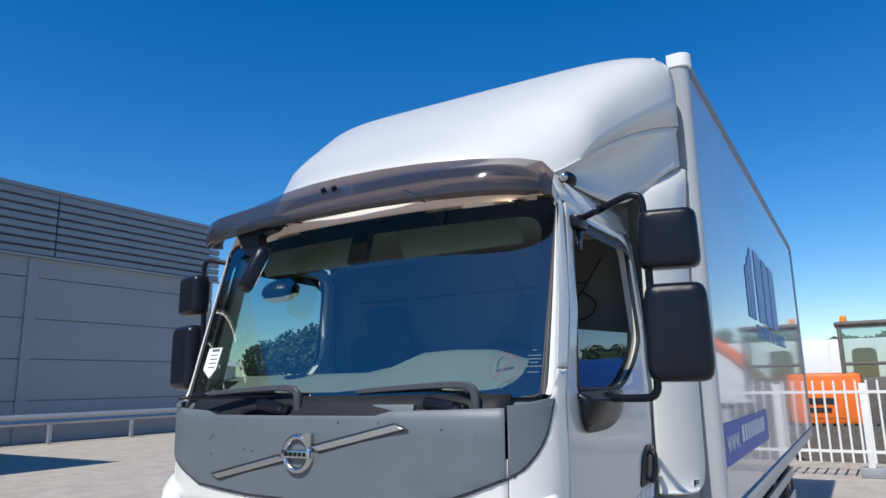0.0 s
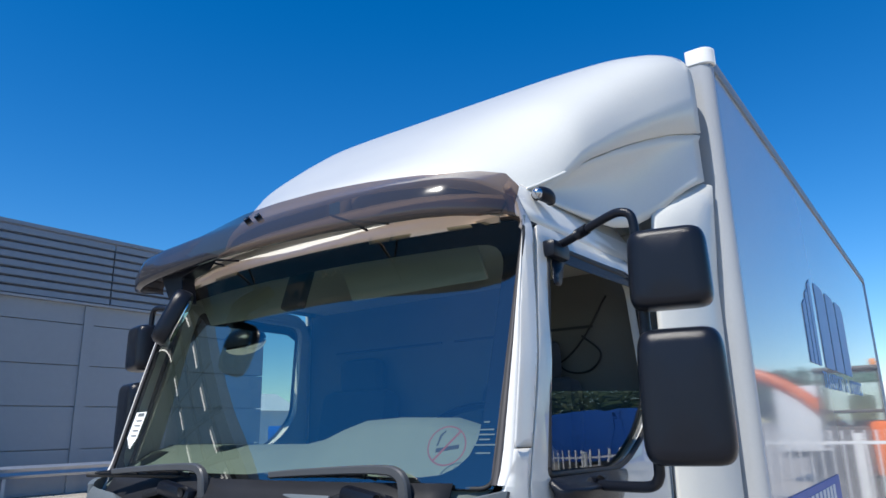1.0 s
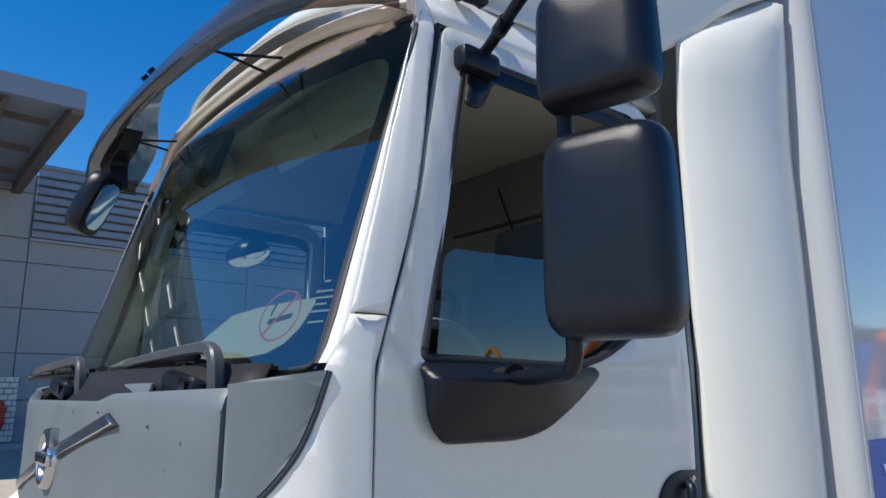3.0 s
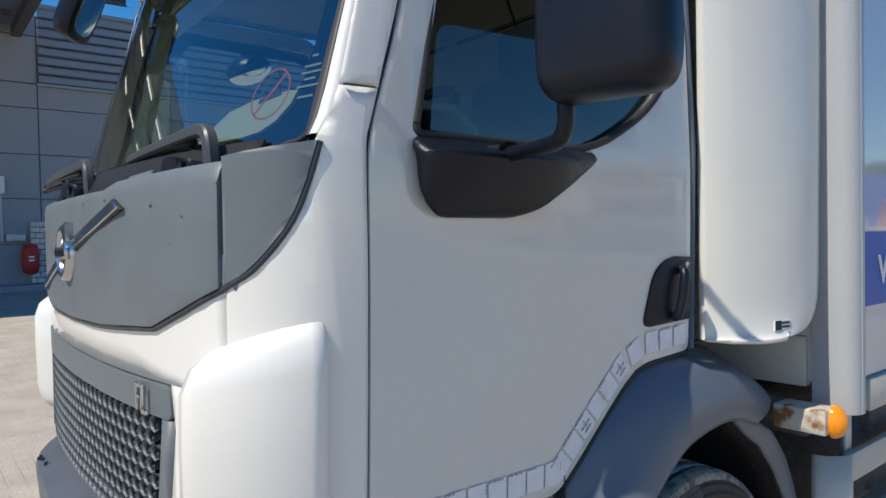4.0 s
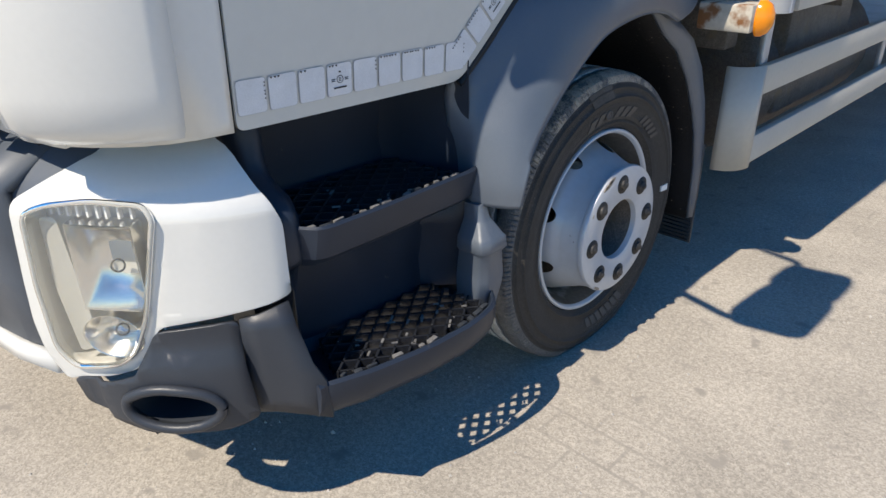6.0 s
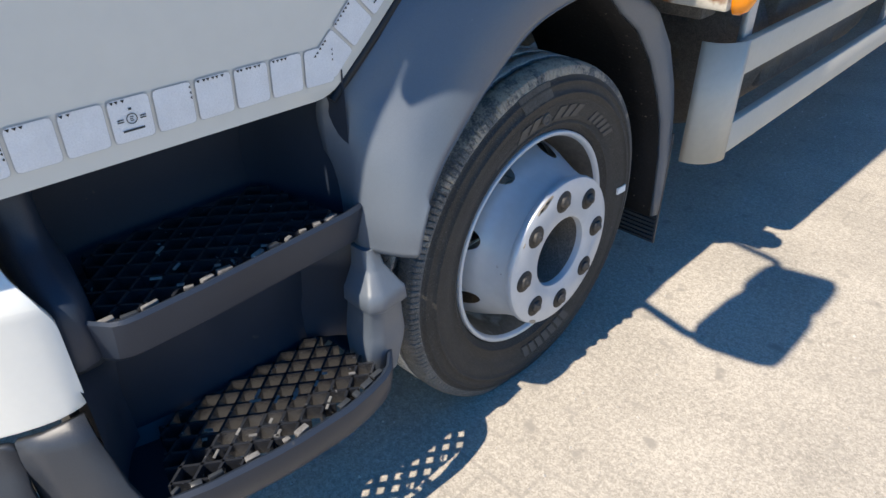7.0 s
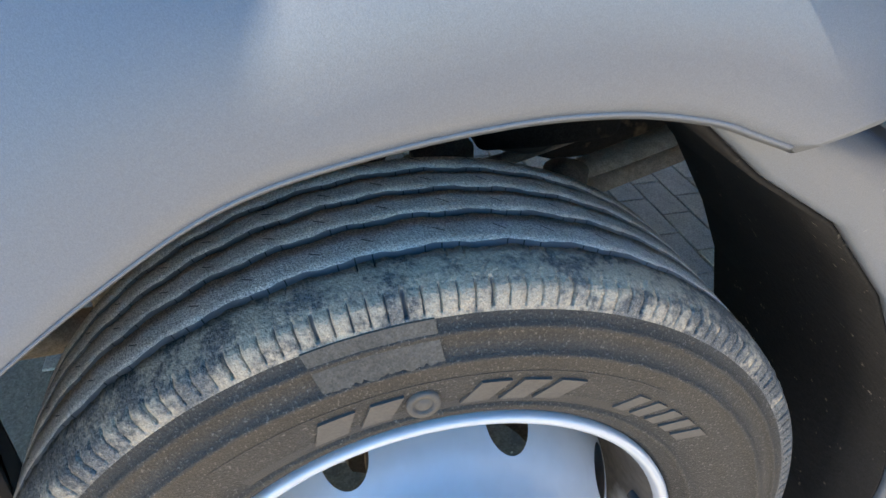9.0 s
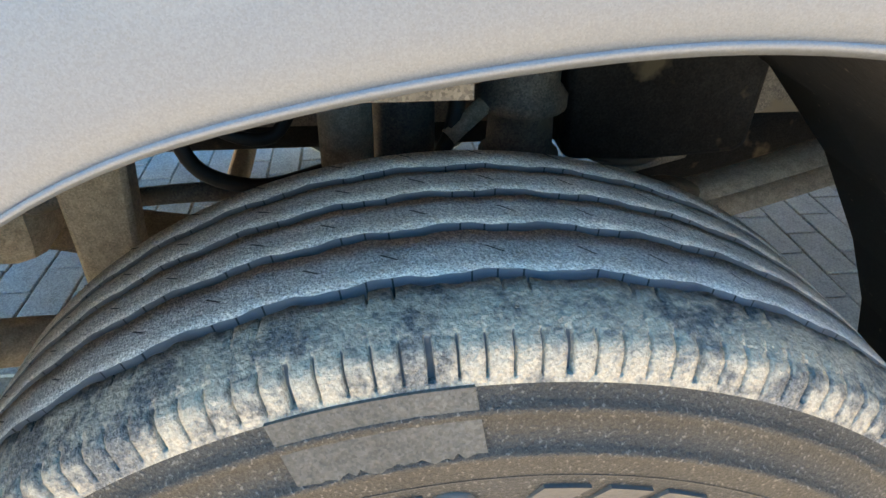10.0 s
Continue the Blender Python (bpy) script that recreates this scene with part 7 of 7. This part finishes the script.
for x in (0.50, -0.50):
    seat = part("seat", boxed((x, 1.0, 1.36), (0.48, 0.46, 0.16), 0.05), M_SEAT, truck, "dark cloth cab seat")
    part("backrest", boxed((x, 1.22, 1.70), (0.46, 0.14, 0.62), 0.055, Matrix.Rotation(-0.16, 4, "X")), M_SEAT, seat)
    part("headrest", boxed((x, 1.28, 2.08), (0.27, 0.10, 0.18), 0.045), M_SEAT, seat)
    part("interior_visor", boxed((x * 0.9, 0.50, 2.36), (0.62, 0.016, 0.15), 0.006, Matrix.Rotation(0.5, 4, "X")), M_LINER, truck)
part("roof_console", boxed((0.015, 0.365, 2.345), (0.105, 0.04, 0.19), 0.01, Matrix.Rotation(-0.30, 4, "X")), M_INT, truck)

for p in ([(0.30, 1.345, 2.36), (0.42, 1.335, 2.12), (0.56, 1.33, 2.06), (0.70, 1.33, 2.14), (0.84, 1.335, 2.34)], [(0.56, 1.335, 2.20), (0.62, 1.33, 2.05), (0.74, 1.325, 2.03), (0.80, 1.33, 2.10), (0.72, 1.33, 2.18)]):
    bm = bmesh.new()
    tube(bm, p, 0.0045, 6, n=6)
    part("loose_cable", bm, M_SEAL, truck)
for x in (-0.40, 0.40):
    part("locker_seam", boxed((x, 1.352, 2.22), (0.72, 0.012, 0.01)), M_INT, truck)

# ---------------------------------------------------------------- the hall opposite
WX = -22.0
hall = thing("hall", "long grey warehouse with slate cladding over concrete panels", "building")
part("rear_block", boxed((WX - 10.5, 3.0, 4.1), (19.6, 29, 8.2)), M_WALL, hall)
PAN = [(0.0, 1.40), (1.40, 2.78), (2.78, 4.14), (4.14, 5.55), (5.55, 6.30)]
part("core", boxed((WX - 0.4, 0.95, 4.2), (0.6, 33.9, 8.4)), M_WALL, hall)
for y0, y1 in ((-16, -9.4), (-9.4, -3.4), (-3.4, 3.05), (3.05, 10.4), (10.4, 18.1)):
    for z0, z1 in PAN + ([(6.30, 7.75), (7.75, 8.6)] if y1 < 3.1 else []):
        part("wall_panel", boxed((WX - 0.06, (y0 + y1) / 2, (z0 + z1) / 2), (0.12, y1 - y0 - 0.03, z1 - z0 - 0.03), 0.008), M_WALL, hall, sharp=20)
for y0, y1 in ((3.05, 11.02), (11.02, 18.3)):
    bm = bmesh.new()
    for i in range(8):
        z = 6.32 + i * 0.285
        prism(bm, [(WX + 0.02, z), (WX + 0.13, z + 0.035), (WX + 0.13, z + 0.225), (WX + 0.02, z + 0.25)], "y", y0 + 0.03, y1 - 0.03)
    part("cladding", bm, M_SLAT, hall, "ribbed slate-grey metal cladding", sharp=20)
part("coping", boxed((WX - 0.05, 10.68, 8.66), (0.45, 15.4, 0.12)), M_SLAT, hall)
part("cladding_sill", boxed((WX + 0.06, 10.68, 6.27), (0.2, 15.3, 0.08)), M_WALL, hall)
part("column", boxed((WX + 0.02, 10.4, 3.1), (0.08, 0.35, 6.2)), M_WALL, hall)
canopy = part("canopy", boxed((-18, -13.75, 8.12), (8.0, 32.6, 0.25)), M_SLAT, hall, "steel loading canopy with strip lamps")
part("fascia", boxed((-14.0, -13.75, 8.0), (0.15, 32.8, 0.45)), M_SLAT, canopy)
part("end_beam", boxed((-18, 2.53, 7.86), (8.0, 0.25, 0.40)), M_UNDER, canopy)
for i in range(12):
    part("rafter", boxed((-18, 1.2 - i * 2.6, 7.87), (7.9, 0.12, 0.28)), M_UNDER, canopy)
for j in range(3):
    part("purlin", boxed((-20.5 + j * 2.4, -13.75, 7.93), (0.1, 32, 0.16)), M_UNDER, canopy)
M_STRIP = bpy.data.materials.new("strip_lamp")
M_STRIP.use_nodes = True
M_STRIP.node_tree.nodes["Principled BSDF"].inputs["Emission Color"].default_value = (1, 0.98, 0.92, 1)
M_STRIP.node_tree.nodes["Principled BSDF"].inputs["Emission Strength"].default_value = 1.6
for i in range(9):
    for x in (-15.6, -19.6):
        lampbox = part("strip_light", boxed((x, 0.0 - i * 2.6, 7.69), (0.22, 1.5, 0.10), 0.02), M_WHITEPLAIN, canopy)
        part("tube", boxed((x, 0.0 - i * 2.6, 7.625), (0.09, 1.4, 0.04)), M_STRIP, lampbox)
guardrail = thing("guard_rail", "galvanised crash barrier along the hall wall", "crash barrier")
bm = bmesh.new()
prism(bm, [(WX + 0.9, 0.62), (WX + 0.98, 0.70), (WX + 0.92, 0.80), (WX + 0.98, 0.90), (WX + 0.9, 0.98), (WX + 0.88, 0.98), (WX + 0.88, 0.62)], "y", 3.6, 18.5)
part("beam", bm, M_STEEL, guardrail)
for y in range(5, 19, 3):
    part("post", boxed((WX + 0.82, y, 0.4), (0.12, 0.1, 0.8)), M_STEEL, guardrail)
meter = thing("meter_cabinet", "grey meter box with conduit on the hall wall", "electric box")
part("body", boxed((WX + 0.15, 1.72, 3.18), (0.25, 0.75, 0.52), 0.03), M_WHITEPLAIN, meter)
for y in (1.55, 1.70, 1.85):
    part("conduit", boxed((WX + 0.06, y, 3.6), (0.05, 0.04, 0.4)), M_STEEL, meter)
part("drop_pipe", boxed((WX + 0.06, 2.0, 2.2), (0.05, 0.05, 1.4)), M_STEEL, meter)
part("socket", boxed((WX + 0.1, 2.35, 1.6), (0.15, 0.5, 0.22), 0.02), M_STEEL, meter)
ext = thing("extinguisher_cover", "red extinguisher cover hung on the wall", "fire extinguisher")
bm = bmesh.new()
lathe(bm, [(0.02, 1.42), (0.18, 1.38), (0.24, 1.2), (0.24, 0.75), (0.19, 0.55), (0.05, 0.48)], (WX + 0.28, 2.69, 0), 20, "z")
part("cover", bm, M_RED, ext)
for z in (0.92, 1.02):
    part("sign", boxed((WX + 0.53, 2.69, z), (0.01, 0.14, 0.05)), M_PAPER, ext)
pier = thing("brick_pier", "short white brick pier on the hall wall", "brick pier")
for r in range(11):
    for c in range(2 if r % 2 else 3):
        w_ = 0.22 if r % 2 or c == 1 else 0.10
        y = 2.84 + (c * 0.235 if r % 2 else (0.0, 0.175, 0.35)[c]) - (0.06 if not r % 2 else 0)
        part("brick", boxed((WX + 0.12, y, 0.30 + r * 0.17), (0.24, w_, 0.145), 0.008), M_BRICK, pier)
plinth = tagged(link_mesh("kerb", boxed((WX + 0.5, -6, 0.10), (1.0, 19, 0.20), 0.02), M_WALL), "raised concrete kerb under the hall wall", "kerb", kind="structure")

# ---------------------------------------------------------------- fence, excavator, far things
fence = thing("picket_fence", "white steel picket fence at the yard's edge", "fence")
pk = bpy.data.meshes.new("picket")
bm = boxed((0, 0, 0), (0.034, 0.02, 1.40), 0.004)
bm.to_mesh(pk)
bm.free()
pk.materials.append(M_FENCE)
for i in range(-34, 130):
    ob = new("picket", pk)
    ob.parent, ob.location = fence, (1.83 + i * 0.165, 12.0, 0.93)
for z in (0.42, 1.43):
    part("rail", boxed((9.5, 12.03, z), (27, 0.03, 0.05)), M_FENCE, fence)
for i in range(-2, 9):
    post = part("fence_post", boxed((1.93 + i * 2.5, 12.06, 0.79), (0.11, 0.08, 1.58), 0.006), M_FENCE, fence)
    part("post_foot", boxed((1.93 + i * 2.5, 12.06, 0.08), (0.35, 0.35, 0.16), 0.02), M_WALL, post)
fence["label"] = "white steel picket fence at the edge of the yard"


def excavator(colour, label, m, boom):
    e = thing("excavator", label, "excavator", "machines behind the fence")
    base = part("undercarriage", boxed((0, 0, 0.55), (1.5, 1.6, 0.25), 0.04), M_UNDER, e)
    for s in (1, -1):
        bm = bmesh.new()
        out = []
        for a in range(16):
            t = 2 * math.pi * a / 16
            out.append((math.copysign(1.0, math.cos(t)) * 0.95 + 0.36 * math.cos(t), 0.36 + 0.36 * math.sin(t)))
        prism(bm, out, "y", s * 0.65, s * 1.12)
        tr = part("track", bm, M_UNDER, base)
        for i in range(13):
            part("track_shoe", boxed((-1.15 + i * 0.19, s * 0.885, 0.73), (0.14, 0.48, 0.05)), M_UNDER, tr)
    house = part("house", boxed((-0.65, 0, 1.25), (1.5, 2.15, 1.05), 0.10), colour, e, "painted engine house")
    part("deck", boxed((0.45, 0, 1.20), (0.74, 2.12, 0.95), 0.06), M_UNDER, e)
    part("rear_weight", boxed((-1.3, 0, 1.15), (0.5, 2.1, 0.8), 0.15), colour, house)
    part("side_door", boxed((-0.75, -1.08, 1.22), (0.95, 0.03, 0.72), 0.01), colour, house)
    for i, (w_, h_, z) in enumerate(((0.62, 0.13, 1.20), (0.50, 0.10, 1.02))):
        part("lettering_bar", boxed((-0.75, -1.10, z), (w_, 0.012, h_)), M_SEAL, house)
    cab_ = part("cab", boxed((0.35, -0.55, 1.95), (1.15, 0.95, 0.06), 0.02), M_UNDER, e)
    for x, y in ((-0.2, -1.0), (-0.2, -0.1), (0.88, -1.0), (0.88, -0.1)):
        part("pillar", boxed((x, y, 2.0), (0.08, 0.08, 1.5), 0.02), M_UNDER, cab_)
    part("roof", boxed((0.34, -0.55, 2.77), (1.25, 1.05, 0.10), 0.05), M_UNDER, cab_)
    part("glass", boxed((0.34, -1.0, 2.15), (1.0, 0.01, 1.1)), M_DGLASS, cab_)
    part("seat", boxed((0.2, -0.55, 1.9), (0.45, 0.5, 0.75), 0.1), M_SEAT, cab_)
    bm = bmesh.new()
    lathe(bm, [(0.07, 2.82), (0.07, 2.92), (0.05, 2.97), (0.0, 2.98)], (-0.1, -0.55, 0), 12, "z")
    part("beacon", bm, M_AMBER, cab_)
    bm = bmesh.new()
    tube(bm, boom, 0.16, 6, n=5)
    arm = part("boom", bm, colour, e)
    bm = bmesh.new()
    tube(bm, [boom[-1], (boom[-1][0] + 0.5, boom[-1][1], boom[-1][2] - 1.7)], 0.12, 6)
    part("stick", bm, colour, arm)
    bm = bmesh.new()
    q = boom[-1]
    prism(bm, [(q[0] + 0.2, q[2] - 1.6), (q[0] + 0.8, q[2] - 1.7), (q[0] + 0.7, q[2] - 2.3), (q[0] + 0.1, q[2] - 2.2)], "y", q[1] - 0.3, q[1] + 0.3)
    part("bucket", bm, M_UNDER, arm)
    e.matrix_world = m
    return e


excavator(M_ORANGE, "orange tracked excavator with a black cab", pose(1.85, 15.4, 0, 0, 0, 0), [(0.6, 0.3, 1.5), (1.5, 0.3, 2.4), (2.6, 0.3, 2.9), (3.6, 0.3, 2.6)])
excavator(M_ORANGE, "orange excavator with its boom raised", pose(16, 17.5, 0, 0, 0, 200), [(0.6, 0.3, 1.5), (1.6, 0.3, 3.4), (2.8, 0.3, 4.2), (4.0, 0.3, 3.6)])
M_YEL = mat("machine_yellow", (0.75, 0.36, 0.02), 0.4, vary=0.1)
excavator(M_YEL, "yellow excavator standing far back in the yard", pose(22, 20.5, 0, 0, 0, 20), [(0.6, 0.3, 1.5), (1.6, 0.3, 3.6), (2.8, 0.3, 4.6), (4.0, 0.3, 3.8)])


def trailer(name, label, c, size, colour):
    t = thing(name, label, "trailer")
    part("body", boxed((c[0], c[1], size[2] / 2 + 0.9), size, 0.05), colour, t)
    for i in range(int(size[0] / 1.2)):
        part("rib", boxed((c[0] - size[0] / 2 + 0.6 + i * 1.2, c[1] - size[1] / 2 - 0.01, size[2] / 2 + 0.9), (0.06, 0.03, size[2] - 0.2)), colour, t)
    for i in (-1, 1):
        bm = bmesh.new()
        lathe(bm, [(0.0, 0.0), (0.45, 0.0), (0.5, 0.05), (0.5, 0.25), (0.0, 0.25)], (c[0] + i * size[0] * 0.35, c[1] - size[1] / 2, 0.5), 20, "y")
        part("wheel", bm, M_TYRE, t)
    part("frame", boxed((c[0], c[1], 0.8), (size[0], 1.0, 0.2)), M_UNDER, t)
    return t


trailer("van_trailer", "white box trailer parked behind the machines", (1.0, 23, 0), (8.0, 2.4, 1.9), M_WHITEPLAIN)
trailer("van_trailer", "white box trailer in the far row", (24, 25, 0), (12.0, 2.4, 2.5), M_WHITEPLAIN)
trailer("blue_trailer", "blue lorry trailer in the far row", (12, 26, 0), (7.0, 2.4, 2.2), M_BLUE)
trailer("van_trailer", "low white trailer far across the yard", (-46, 52, 0), (9, 2.4, 1.6), M_WHITEPLAIN)
trailer("blue_trailer", "low blue trailer far across the yard", (-56, 50, 0), (5, 2.4, 1.5), M_BLUE)
shed = thing("shed", "white shed with a pale gable roof far off", "shed")
part("wall", boxed((-70, 56, 2.2), (9, 6, 4.4)), M_WHITEPLAIN, shed)
bm = bmesh.new()
prism(bm, [(-75, 4.3), (-65, 4.3), (-70, 6.6)], "y", 52.5, 59.5)
part("roof", bm, M_WHITEPLAIN, shed)


def tree(x, y, h, r, seed):
    rng = random.Random(seed)
    t = thing("tree", "leafy green tree with an uneven crown far off", "tree", "trees at the horizon")
    bm = bmesh.new()
    tube(bm, [(x, y, 0), (x + 0.1, y, h * 0.3), (x - 0.1, y, h * 0.6)], lambda q: 0.35 * (1 - 0.6 * q), 8)
    for i in range(5):
        a = rng.uniform(0, 6.28)
        tube(bm, [(x, y, h * 0.35), (x + math.cos(a) * r * 0.5, y + math.sin(a) * r * 0.5, h * 0.65)], lambda q: 0.15 * (1 - 0.6 * q), 6)
    part("trunk", bm, M_BARK, t)
    vs, fs = [], []
    for i in range(2600):
        a, b, c = rng.gauss(0, 1), rng.gauss(0, 1), rng.gauss(0, 1)
        q = math.sqrt(a * a + b * b + c * c) or 1
        s = rng.uniform(0.55, 1.0) * (0.82 + 0.3 * noise.noise((a / q * 1.6 + seed, b / q * 1.6, c / q * 1.6)))
        p = Vector((x + a / q * r * s, y + b / q * r * s, h * 0.62 + c / q * h * 0.40 * s))
        u = Vector((rng.uniform(-1, 1), rng.uniform(-1, 1), rng.uniform(-1, 1))).normalized()
        w_ = u.orthogonal().normalized()
        d = rng.uniform(0.16, 0.34)
        k = len(vs)
        vs += [p + u * d, p + w_ * d * 0.7, p - u * d, p - w_ * d * 0.7]
        fs.append((k, k + 1, k + 2, k + 3))
    me = bpy.data.meshes.new("crown")
    me.from_pydata([tuple(v) for v in vs], [], fs)
    me.materials.append(M_LEAF)
    ob = new("crown", me)
    ob.parent = t
    tagged(ob, kind="stuff")


for i, (x, y, h, r) in enumerate(((-58, 66, 10, 4.5), (-64, 68, 9.5, 4.5), (-50, 70, 10.5, 5), (-44, 74, 9, 4.5), (-72, 70, 8.5, 4), (-36, 78, 8, 4.5), (1.5, 60, 5.0, 3.5), (6, 58, 5.5, 4), (12, 60, 6, 4.5), (20, 55, 6.5, 4.5), (28, 50, 7, 5), (36, 44, 7, 5))):
    tree(x, y, h, r, i)


# ---------------------------------------------------------------- loose grit on the pavement
rng = random.Random(21)
vs, fs = [], []
for i in range(5200):
    x, y = rng.uniform(0.2, 4.4), rng.uniform(-1.2, 4.2)
    r_ = rng.choice((0.0015, 0.002, 0.002, 0.003, 0.003, 0.0045)) * rng.uniform(0.7, 1.3)
    if rng.random() < 0.006:
        r_ = rng.uniform(0.006, 0.010)
    a = rng.uniform(0, 6.28)
    k = len(vs)
    for q in range(4):
        vs.append((x + r_ * math.cos(a + q * 1.57) * rng.uniform(0.7, 1.3), y + r_ * math.sin(a + q * 1.57) * rng.uniform(0.7, 1.3), 0.0))
    vs.append((x, y, r_ * 0.9))
    fs += [(k + q, k + (q + 1) % 4, k + 4) for q in range(4)]
me = bpy.data.meshes.new("grit")
me.from_pydata(vs, [], fs)
me.materials.append(M_PEBBLE)
tagged(new("grit", me), "loose pale grit scattered on the dusty pavement", "gravel", kind="stuff")

# pavers that lie bare in the shelter of the truck
me = bpy.data.meshes.new("paver")
bm = boxed((0, 0, 0), (0.193, 0.093, 0.012), 0.003)
bm.to_mesh(me)
bm.free()
me.materials.append(M_PAVER)
rng = random.Random(8)
for j in range(26):
    for i in range(9):
        x, y = -1.25 + i * 0.20 + (0.10 if j % 2 else 0), 0.20 + j * 0.10
        if y < 0.85 and x > 0.15:
            continue
        ob = new("paver", me)
        ob.parent = ground
        ob.matrix_world = pose(x, y, 0.0015 + rng.uniform(-0.0015, 0.0015), rng.uniform(-0.6, 0.6), rng.uniform(-0.5, 0.5), rng.uniform(-1.2, 1.2))
